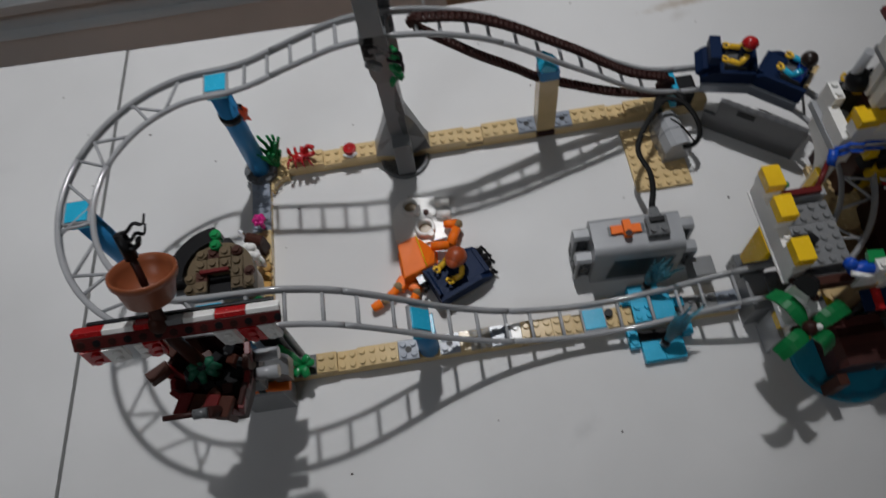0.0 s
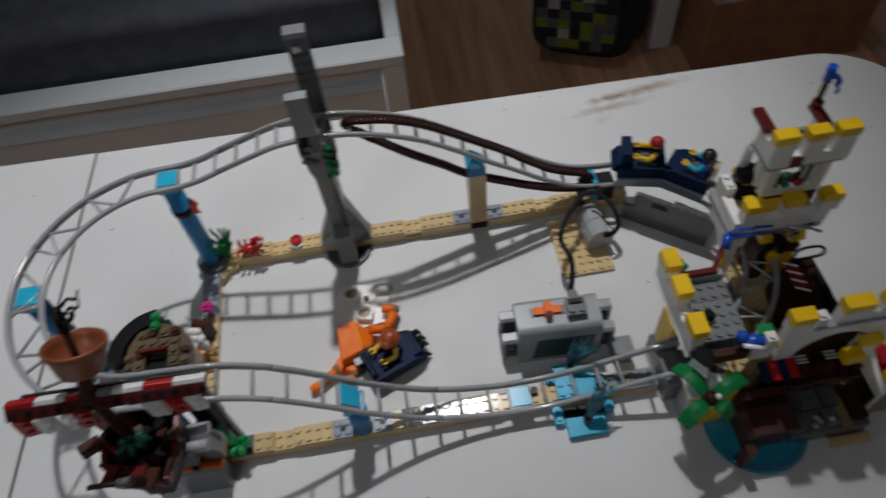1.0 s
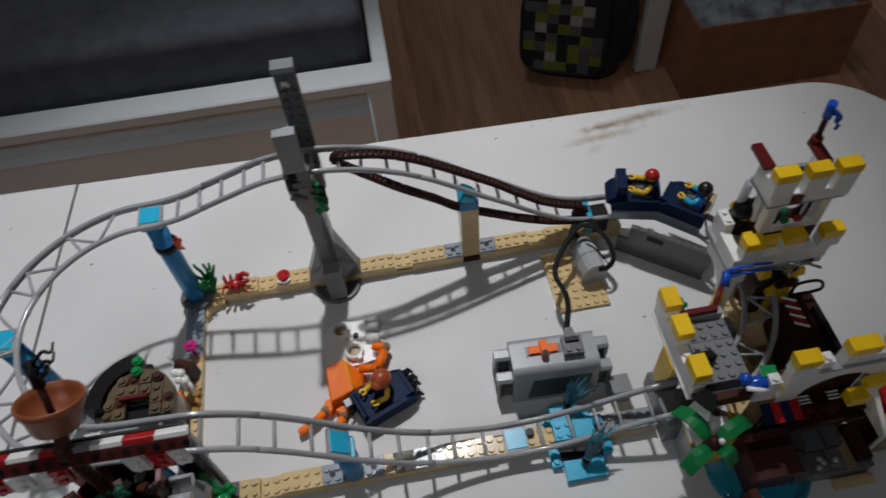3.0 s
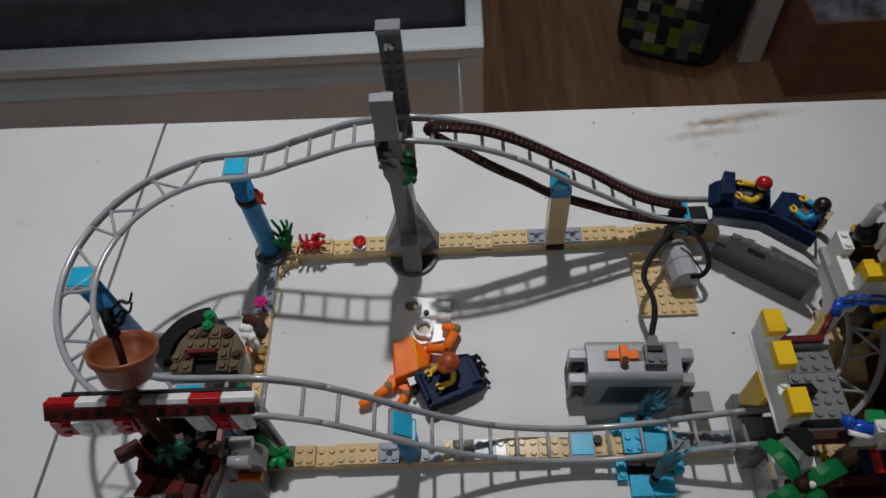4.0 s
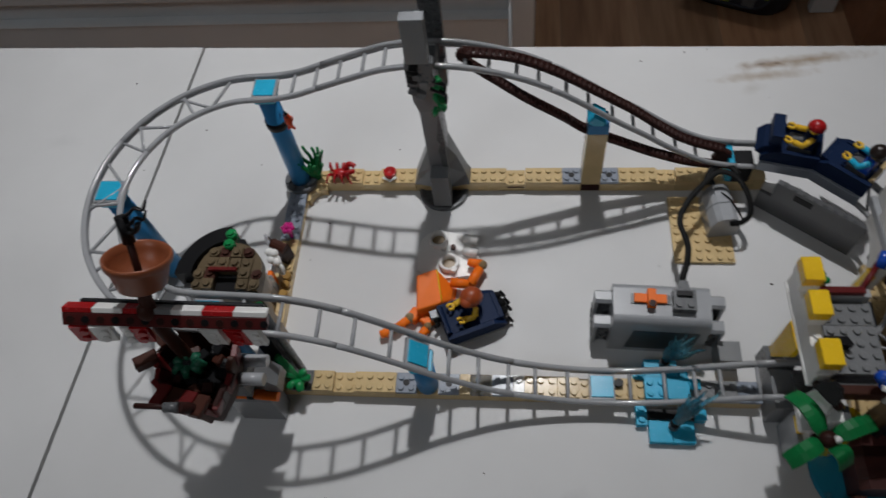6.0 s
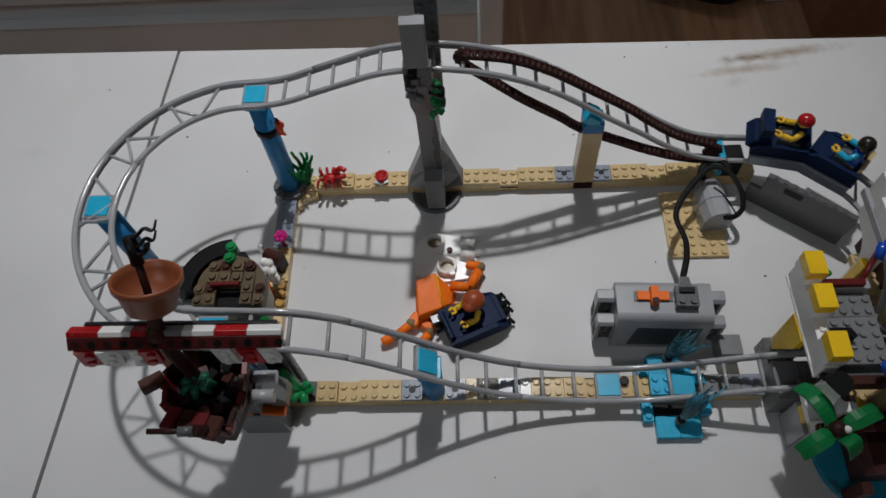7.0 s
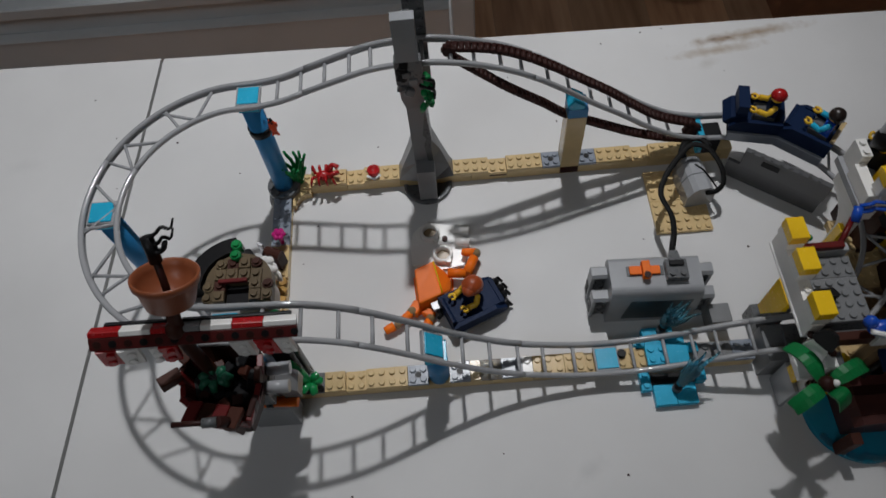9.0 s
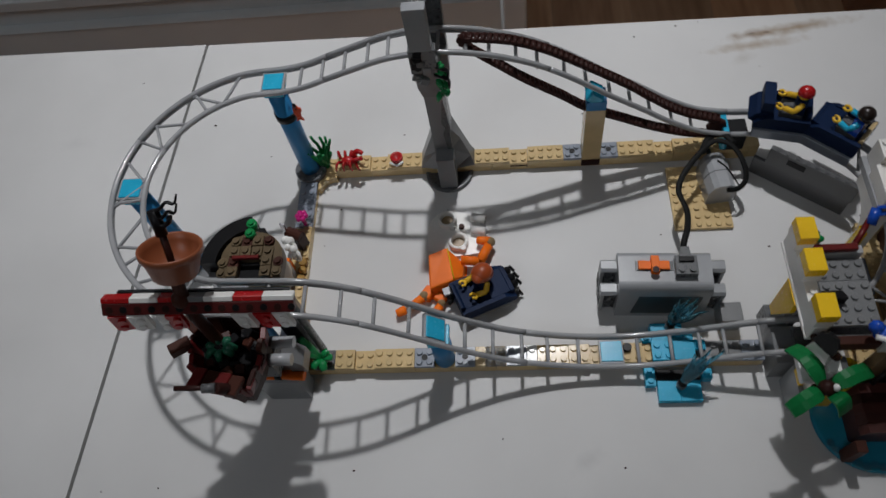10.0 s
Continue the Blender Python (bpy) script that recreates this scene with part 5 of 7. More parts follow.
# ---------------------------------------------------------------- azure pond with clear splashes
def splash(where, lean, mat, label, size=1.0):
    """A crown of curling jets on a short stem, each jet a part."""
    x, y, z = where
    t = thing("toy_splash", (x, y, z), label, "toy splash", "clear splashes")
    rnd = random.Random(int(x * 1000))
    part("stem", Geo().cyl((x, y, z), (x + lean[0] * 0.005, y + lean[1] * 0.005, z + 0.006 * size), 0.0028, mat, 0.0038, n=10), t)
    for k in range(11):
        a = 2 * math.pi * k / 11 + rnd.uniform(-0.2, 0.2)
        h = 0.025 * rnd.uniform(0.45, 1.15) * size
        r = 0.0042 * size * rnd.uniform(0.6, 1.5)
        lx, ly = lean[0] + rnd.uniform(-0.25, 0.25), lean[1] + rnd.uniform(-0.25, 0.25)
        pts = [(x + lx * u * h + r * math.cos(a) * (math.sin(u * 1.7) + 0.25 * math.sin(u * 9 + k)), y + ly * u * h + r * math.sin(a) * (math.sin(u * 1.7) + 0.25 * math.cos(u * 8 + k)), z + 0.004 + h * u) for u in np.linspace(0, 1, 9)]
        part("jet", Geo().tube(pts, lambda u: 0.0032 * (1 - 0.85 * u), mat, 7), t)


def pond():
    t = thing("toy_pond", (0.28, -0.188, 0), "azure brick pond built across the front beam", "toy pond")
    brick(t, 0.264, -0.1755, 0, 3, 2, BR, AZURE, False)
    brick(t, 0.256, -0.1755, 0, 1, 1, BR, AZURE)
    brick(t, 0.288, -0.1755, 0, 1, 1, 0.0064, AZURE)
    brick(t, 0.262, -0.192, 0.0129, 2, 2, PL, AZURE)
    brick(t, 0.278, -0.192, 0.0129, 2, 2, PL, AZURE, False)
    brick(t, 0.294, -0.184, 0.0129, 1, 1, PL, AZURE)
    brick(t, 0.256, -0.2085, 0, 1, 2, 0.0064, AZURE)
    brick(t, 0.2645, -0.2205, 0, 2, 2, 0.0064, AZURE, False)
    brick(t, 0.2805, -0.2205, 0, 2, 2, 0.0064, AZURE, False)
    # Black tile gives the shaded gap between the front pieces as colour.
    brick(t, 0.2645, -0.2045, 0, 4, 1, 0.008, BLACK, False)
    brick(t, 0.297, -0.2045, 0, 1, 1, BR, AZURE)
    for x, y, z in ((0.2785, -0.163, 0.0097), (0.2815, -0.209, 0.0065)):
        part("dark_clip", Geo().cyl((x, y, z), (x, y, z + 0.006), 0.0036, DGREY, n=12).ball((x, y, z + 0.0065), 0.0036, BLACK, (1, 1, 0.7), 10), t, "dark splash holder")
    splash((0.2795, -0.1625, 0.0165), (0.4, 0.2), TBLUE, "clear light blue plastic splash rising from the pond")
    splash((0.2825, -0.2085, 0.0135), (0.5, 0.35), TBLUE, "clear light blue plastic splash at the pond's front")
    g = brick_geo(2, 2, 0.0192, MGREY, False)
    single("toy_brick", g, "smooth grey toy block standing between pond and castle", "toy brick", (0.3165, -0.1635, 0), local=True)


pond()


# ---------------------------------------------------------------- lookout rock behind the bend
def lookout():
    t = thing("toy_rock_lookout", (-0.02, -0.145, 0), "dark tan studded rock lookout with a black arch and brown hatch", "toy rock")
    z = 0.1185
    cx, cy, r, flat = -0.0225, -0.1455, 0.0225, -0.1605
    rock = plastic("olive_tan_plastic", (0.115, 0.082, 0.044), 0.4, 0.2, gloss=0.25)
    # rounded slab with a notch for the hatch
    rim = [(cx + r * math.cos(a), cy + (r - 0.001) * math.sin(a)) for a in np.linspace(0, math.pi, 25)]
    slab = rim + [(cx - r, flat), (-0.0312, flat), (-0.0312, -0.1462), (-0.0148, -0.1462), (-0.0148, flat), (cx + r, flat)]
    part("rock_slab", Geo().prism(slab, z - 0.013, z - 0.0034, rock), t)
    # single-stud plates laid at uneven heights, cut to the round outline
    rnd = random.Random(9)
    for i in range(6):
        for j in range(5):
            x, y = cx - 3 * U + i * U, flat + j * U
            mx, my = x + U / 2, y + U / 2
            if (mx - cx) ** 2 + max(0.0, my - cy) ** 2 > (r - 0.0022) ** 2 or (2 <= i <= 3 and j < 2):
                continue
            top = z - 0.0005 * abs(i - 2.5) - rnd.choice((0.0, 0.0003, 0.0009, 0.0013))
            mt = rock if rnd.random() < 0.85 else BROWN
            g = Geo()
            if (abs(mx - cx) + 0.004) ** 2 + max(0.0, my - cy + 0.004) ** 2 < r * r:
                g.box((x + 0.0001, y + 0.0001, z - 0.0034), (x + U - 0.0001, y + U - 0.0001, top), mt)
            else:
                g.cyl((mx, my, z - 0.0034), (mx, my, top), 0.0038, mt, n=12, bevel=0.0003)
            g.cyl((mx, my, top), (mx, my, top + 0.0017), 0.0024, mt, n=12, bevel=0.0003)
            part("rock_stone", g, t)
    # stepped skirt below the outer half
    part("rock_skirt", Geo().prism([(cx + (r - 0.002) * math.cos(a), cy + (r - 0.003) * math.sin(a)) for a in np.linspace(0, math.pi, 17)] + [(cx - r + 0.002, flat + 0.002), (cx + r - 0.002, flat + 0.002)], z - 0.034, z - 0.0132, DTAN), t, "dark tan skirt")
    part("hatch", Geo().box((-0.031, flat + 0.0004, z - 0.0128), (-0.015, -0.1464, z - 0.0075), BLACK), t, "dark open hatch")
    part("hatch_bar", Geo().box((-0.0345, -0.1482, z - 0.0008), (-0.0152, -0.1455, z + 0.0022), DRED), t, "dark red bar")
    for y in (-0.1195, -0.1275):
        part("bud", Geo().cyl((-0.0245, y, z - 0.006), (-0.0245, y, z + 0.0025), 0.0038, LGREEN, n=16, bevel=0.0006).cyl((-0.0245, y, z + 0.0025), (-0.0245, y, z + 0.004), 0.0024, LGREEN, n=12, bevel=0.0003), t, "green round stud")
    part("rock_shoulder", Geo().prism([(-0.0205, -0.1275), (-0.0205, -0.1205), (-0.0165, -0.1205), (-0.0115, -0.1275)][::-1], z - 0.014, z - 0.0038, BLACK), t, "black wedge behind the buds")
    part("rock_body", Geo().box((-0.03, -0.158, 0.0), (-0.012, -0.142, z - 0.0345), DTAN, c=0.001), t, "dark tan core")
    # black arch on the outer side
    rin, rout, ax, ay = 0.0246, 0.0358, cx, -0.148
    pts = [(ax + rout * math.cos(a), ay + rout * math.sin(a)) for a in np.linspace(math.pi * 0.53, math.pi * 1.02, 22)]
    pts += [(ax + rin * math.cos(a), ay + rin * math.sin(a)) for a in np.linspace(math.pi * 1.02, math.pi * 0.53, 22)]
    part("arch", Geo().prism(pts, z - 0.022, z - 0.0005, BLACK), t, "black curved arch piece")
    part("arch_foot", Geo().box((-0.056, -0.1565, z - 0.03), (-0.0455, -0.1505, z - 0.012), LGREY), t, "light grey foot brick")


def bone_heap():
    """Small pieces standing along the grey and tan strip."""
    b = thing("toy_bones", (-0.0262, -0.0885, 0.0098), "white plastic bone figure leaning on the rock", "toy bones")
    part("spine", Geo().cyl((-0.0262, -0.0885, 0.0098), (-0.0262, -0.0885, 0.034), 0.0032, WHITE, n=10), b)
    for x, y, z, r in ((-0.031, -0.084, 0.0335, 0.0042), (-0.0265, -0.0865, 0.036, 0.0044), (-0.0275, -0.0915, 0.034, 0.004), (-0.0235, -0.0925, 0.0325, 0.004)):
        part("bone", Geo().ball((x, y, z), r, WHITE, (1, 0.9, 0.85), 10).tube([(x, y, z), (x + 0.004, y - 0.003, z - 0.003), (x + 0.0045, y - 0.007, z - 0.008)], 0.0019, WHITE, 7), b)
    c = thing("toy_chest", (-0.022, -0.076, 0.0098), "small dark brown toy treasure chest beside a silver blade", "toy chest")
    m = pose(-0.0262, -0.075, 0.0, 0, 0, -25)
    part("chest_body", Geo().box((-0.0072, -0.005, 0.0098), (0.0072, 0.005, 0.0265), DBROWN, m), c)
    lid = [(0.005 * math.cos(math.pi * k / 6), 0.0267 + 0.005 * math.sin(math.pi * k / 6)) for k in range(7)]
    part("chest_lid", Geo().prism(lid, -0.0072, 0.0072, BROWN, m, axis="x"), c)
    part("blade", Geo().box((-0.0135, -0.0015, 0.0098), (-0.0088, 0.0005, 0.039), SILVER, m @ pose(0, 0, 0, 0, 4, 0)), c, "bright silver blade")
    s = thing("toy_rock_step", (-0.0205, -0.107, 0.0098), "grey and brown clip bricks stepped beside the rock", "toy brick")
    for k, (mt, h) in enumerate(((ORANGE, 0.0275), (LGREY, 0.0315), (MGREY, 0.0285), (DBROWN, 0.0305), (DTAN, 0.0275))):
        y = -0.0975 - 0.0062 * k
        part("step_brick", Geo().box((-0.0315, y - 0.0058, 0.0098), (-0.0258 if k else -0.0275, y, h), mt), s)
        if k in (1, 2):
            part("step_slot", Geo().box((-0.0312, y - 0.0042, h - 0.0002), (-0.0262, y - 0.0018, h + 0.0004), DGREY, c=0.0001), s, "dark slot")


lookout()
bone_heap()


# ---------------------------------------------------------------- pirate boat with mast and crow's nest
def boat():
    # grey rock pedestal
    t = thing("toy_rock_pedestal", (-0.015, -0.205, 0), "grey stacked rock pedestal carrying the toy boat", "toy rock")
    g = Geo().prism([(-0.2115, 0.0), (-0.196, 0.0), (-0.196, 0.058), (-0.2045, 0.058), (-0.2115, 0.04)], -0.036, -0.003, MGREY, axis="x")
    part("lower_block", g, t)
    part("middle_block", Geo().box((-0.028, -0.2075, 0.0582), (-0.002, -0.196, 0.0795), DGREY), t)
    part("slope", Geo().prism([(-0.0018, 0.0582), (0.0098, 0.0582), (0.0092, 0.07), (-0.0018, 0.088)], -0.2095, -0.1945, MGREY, axis="y"), t)
    part("upper_block", Geo().box((-0.0245, -0.2205, 0.0797), (-0.002, -0.198, 0.0995), DGREY), t)
    for y in (-0.2045, -0.2168):
        part("silver_barrel", Geo().cyl((-0.005, y, 0.1035), (0.0122, y, 0.1035), 0.0041, LGREY, n=18), t, "light grey round bar")
        part("barrel_clip", Geo().cyl((-0.004, y, 0.0992), (-0.004, y, 0.103), 0.003, DGREY, n=12), t, "dark grey clip")
    bar = part("orange_bar", Geo().cyl((-0.0105, -0.2106, 0.0555), (0.0065, -0.2118, 0.0555), 0.0037, ORANGE, n=12).cyl((-0.0235, -0.2106, 0.0555), (-0.0155, -0.2106, 0.0555), 0.0037, ORANGE, n=12), t, "orange round bar")
    part("bar_clip", Geo().cyl((-0.0153, -0.2106, 0.0555), (-0.0107, -0.2106, 0.0555), 0.0042, BLACK, n=12), bar, "black clip")
    part("track_rest", Geo().box((-0.0145, -0.176, 0.0), (-0.0015, -0.169, 0.1155), BLACK), t, "black block beside the joint")
    part("leaf_tuft", Geo().ball((0.0025, -0.171, 0.112), 0.0042, GREEN, (1, 1, 0.8), 10).cyl((0.0025, -0.171, 0.0), (0.0025, -0.171, 0.112), 0.003, DGREY, n=10), t, "green leaf piece on a grey post")
    # hull
    b = thing("toy_boat", (-0.03, -0.22, 0.0907), "dark brown toy pirate boat with a red and white spar", "toy boat")
    out = [(-0.0545, -0.2065), (-0.05, -0.224), (-0.03, -0.239), (-0.013, -0.2405), (-0.0085, -0.225), (-0.0075, -0.2), (-0.018, -0.1955), (-0.045, -0.1955)]
    part("hull", Geo().prism(out, 0.0907, 0.1, DBROWN), b)
    ins = [(x * 0.86 - 0.004, y * 0.86 - 0.0306) for x, y in out]
    # Deck black imitates the shadowed inside of the hull.
    part("deck", Geo().prism(ins, 0.1002, 0.102, BLACK), b, "black deck, coloured for the shaded inside of the hull")
    # planked sides: a ring of leaning strakes round the outline
    rnd = random.Random(3)
    n = len(out)
    for k in range(n):
        p, q = Vector(out[k]), Vector(out[(k + 1) % n])
        d = q - p
        cnt = max(1, round(d.length / 0.0095))
        w = math.degrees(math.atan2(d.y, d.x))
        for c in range(cnt):
            mid = p.lerp(q, (c + 0.5) / cnt)
            m = pose(mid.x, mid.y, 0.1002, rnd.uniform(6, 20), 0, w + rnd.uniform(-7, 7))
            half = d.length / cnt / 2
            part("hull_plank", Geo().box((-half, -0.0005, 0), (half, 0.0032, 0.012 + 0.007 * rnd.random()), (DBROWN, DBROWN, BROWN, DRED)[rnd.randrange(4)], m, 0.0005), b)
    for k in range(4):
        m = pose(-0.041 + 0.008 * k, -0.2345 - 0.0018 * k, 0.1185 - 0.001 * (k % 2), -14, rnd.uniform(-8, 8), -12)
        part("stern_plank", Geo().box((-0.0042, -0.0085, 0), (0.0042, 0.0055, 0.0042), (DRED, BROWN)[k % 2], m, 0.0005), b)
    for x, y, w in ((-0.0575, -0.2115, 34), (-0.0525, -0.1985, -40)):
        part("side_fin", Geo().box((-0.0095, -0.0038, 0), (0.0045, 0.0038, 0.0075), BROWN, pose(x, y, 0.113, 0, 8, w), 0.0006), b)
    for k in range(7):
        a = k * 0.95
        x, y = -0.0325 + 0.0068 * math.cos(a), -0.2135 + 0.005 * math.sin(a)
        g = Geo().tube([(-0.0335, -0.2115, 0.112), (x, y, 0.1185), (x + 0.004 * math.cos(a), y + 0.0035 * math.sin(a), 0.1145)], lambda u: 0.0017 + 0.0013 * math.sin(u * 3), SGREEN, 8, flat=0.6)
        part("foliage_leaf", g, b, "dull green leaf at the mast foot")
    # clutter of dark pieces amidships
    for k in range(22):
        x, y = rnd.uniform(-0.044, -0.012), rnd.uniform(-0.232, -0.201)
        m = pose(x, y, 0.1022, rnd.uniform(-20, 20), rnd.uniform(-20, 20), rnd.uniform(0, 90))
        part("deck_piece", Geo().box((-0.0032, -0.0032, 0), (0.0032, 0.0032, 0.007 + 0.008 * rnd.random()), (BLACK, DBROWN, BLACK, BROWN)[k % 4], m, 0.0006), b)
    for k, (px, py, lean_x, ln) in enumerate(((-0.0118, -0.2105, 0, 0.021), (-0.0105, -0.2205, 4, 0.023), (-0.0125, -0.2305, 10, 0.024), (-0.0185, -0.238, 24, 0.022))):
        m = pose(px, py, 0.0925, 6, 14 - lean_x * 0.3, -4 - lean_x)
        part("side_board", Geo().box((-0.0022, -0.0052, 0), (0.0012, 0.0052, ln), (DBROWN, DRED, DBROWN, BROWN)[k], m, 0.0006), b)
    # stern cannon
    c = part("cannon", Geo().cyl((-0.0215, -0.2475, 0.1385), (-0.045, -0.248, 0.1405), 0.0017, DBROWN, n=10), b, "thin dark gun barrel")
    part("cannon_mount", Geo().cyl((-0.0285, -0.248, 0.1391), (-0.0205, -0.2475, 0.1385), 0.0029, DGREY, n=14), c, "grey mount")
    part("gun_post", Geo().cyl((-0.0215, -0.237, 0.102), (-0.0215, -0.2475, 0.1385), 0.0035, DBROWN, n=10), b)
    lift = Matrix.Translation((0.005, -0.0035, 0.0118))
    for ob in b.children:
        ob.matrix_basis = lift @ ob.matrix_basis
    part("keel", Geo().prism([(x * 0.9 - 0.001, y * 0.9 - 0.0255) for x, y in out], 0.0947, 0.1037, DBROWN), b)
    # mast leaning back, carrying a spar and the nest
    mast = [(-0.0295, -0.2125, 0.1152), (-0.032, -0.2095, 0.135), (-0.0345, -0.206, 0.16), (-0.0325, -0.2025, 0.183), (-0.0307, -0.1985, 0.1945)]
    part("mast", Geo().tube(smooth_path(mast, 16), lambda u: 0.0044 - 0.0006 * u, BROWN, 12), b)
    part("mast_collar", Geo().ball((-0.0338, -0.2055, 0.1765), 0.0058, BROWN, (1, 1, 1.3), 14), b)
    x0, x1 = -0.08, 0.031
    lean = pose(0, -0.2052, 0.1682, -42, 9, 3.5)
    spar = part("spar", Geo().box((x0, -0.004, -0.0045), (x1, 0.004, 0.003), plastic("maroon_plastic", (0.085, 0.012, 0.011), 0.4, 0.15, gloss=0.2), lean), b, "long dark red spar with round holes")
    cuts = [x0, -0.064, -0.0475, -0.0375, -0.0215, -0.0045, 0.0125, x1]
    for a, e, mt in zip(cuts, cuts[1:], (RED, WHITE, RED, MGREY, WHITE, RED, WHITE)):
        part("spar_tile", Geo().box((a + 0.0001, -0.004, 0.0032), (e - 0.0001, 0.004, 0.0064), mt, lean), spar, "red tile" if mt is RED else "white tile" if mt is WHITE else "grey tile")
    part("spar_rod", Geo().box((-0.0735, 0.0042, -0.003), (0.028, 0.0075, 0.0075), BLACK, lean), b, "black rod behind the spar")
    for k in range(14):
        x = x0 + 0.0042 + 0.0081 * k
        part("peg_hole", Geo().cyl((x, -0.0038, -0.0008), (x, -0.0044, -0.0008), 0.0022, BLACK if k % 2 else DBROWN, n=12, m=lean), spar)
    # slanted studded slopes hanging under the spar
    for x, w, mt in ((-0.0705, 0.0105, RED), (-0.0595, 0.0105, WHITE), (-0.0385, 0.009, RED), (-0.0455, 0.005, WHITE), (0.0, 0.011, WHITE), (0.0135, 0.011, RED), (0.0235, 0.0085, WHITE)):
        m = lean @ pose(x, -0.002, -0.0049, 128, 0, 10 if x < -0.03 else -6)
        g = Geo().prism([(-w / 2 - 0.002, 0.0), (-w / 2 + 0.001, -0.0165), (w / 2 + 0.001, -0.0165), (w / 2 - 0.002, 0.0)], -0.002, 0.0014, mt, m)
        for q in (-0.005, -0.0125):
            g.cyl((0, q, 0.0014), (0, q, 0.003), 0.0024, mt, n=10, m=m)
        part("sail_tab", g, spar, "red studded slope" if mt is RED else "white studded slope")
    # crow's nest, leaning back with the mast
    away = Vector((0.08, 0.5, 0.86)).normalized()
    m = Matrix.Translation((-0.0305, -0.198, 0.1945)) @ Vector((0, 0, 1)).rotation_difference(away).to_matrix().to_4x4() @ Matrix.Scale(0.95, 4)
    n = thing("toy_crows_nest", m, "orange-brown round crow's nest tub on the mast", "toy tub")
    g = Geo().lathe((0, 0, 0), [(0.0, 0.0), (0.0125, 0.0), (0.0138, 0.001), (0.0172, 0.0145), (0.0188, 0.0155), (0.019, 0.0192), (0.0182, 0.0198), (0.0172, 0.0192), (0.0162, 0.015), (0.0128, 0.0025), (0.0, 0.0022)], TUB, 40)
    part("tub", g, n, local=True)
    g = Geo().lathe((0, 0, 0.0023), [(0.0095, 0), (0.0095, 0.0016), (0.0085, 0.0016), (0.0085, 0)], TUB, 24)
    part("floor_ring", g, n, local=True)
    part("flag_pole", Geo().tube([(0.0015, -0.003, 0.0023), (-0.001, -0.001, 0.018), (-0.0035, 0.001, 0.031)], 0.0022, DBROWN, 10), n, "dark brown flag pole", local=True)
    f = Geo()
    f.cyl((-0.003, 0.0008, 0.027), (-0.0058, 0.002, 0.0425), 0.0036, BLACK, n=10)
    f.tube(smooth_path([(-0.0045, 0.0012, 0.036), (-0.001, 0.0012, 0.0335), (0.0025, 0.0012, 0.0355), (0.0035, 0.0012, 0.039)], 9), 0.003, BLACK, 8, flat=0.5)
    for dz, ln in ((0.0, 0.9), (0.006, 1.0)):
        f.tube(smooth_path([(-0.005, 0.0015, 0.0395 + dz * 0.4), (-0.0005 * ln, 0.0012, 0.0385 + dz), (0.0035 * ln, 0.0012, 0.0425 + dz), (0.008 * ln, 0.0012, 0.0415 + dz), (0.0105 * ln, 0.0012, 0.0475 + dz)], 16), lambda u: 0.0023 - 0.0013 * u, BLACK, 8, flat=0.55)
    part("flag", f, n, "black ragged flag", local=True)


boat()


# ---------------------------------------------------------------- castle: gatehouse over the front track
def merlon(parent, x0, x1, y0, y1, z0, z1, white=0.006):
    """A white battlement block with a yellow cap."""
    w = part("merlon", Geo().box((x0, y0, z0), (x1, y1, z1 - white), WHITE), parent)
    part("yellow_cap", Geo().box((x0 - 0.0002, y0 - 0.0002, z1 - white + 0.0001), (x1 + 0.0002, y1 + 0.0002, z1), YELLOW), w, "yellow cap brick")


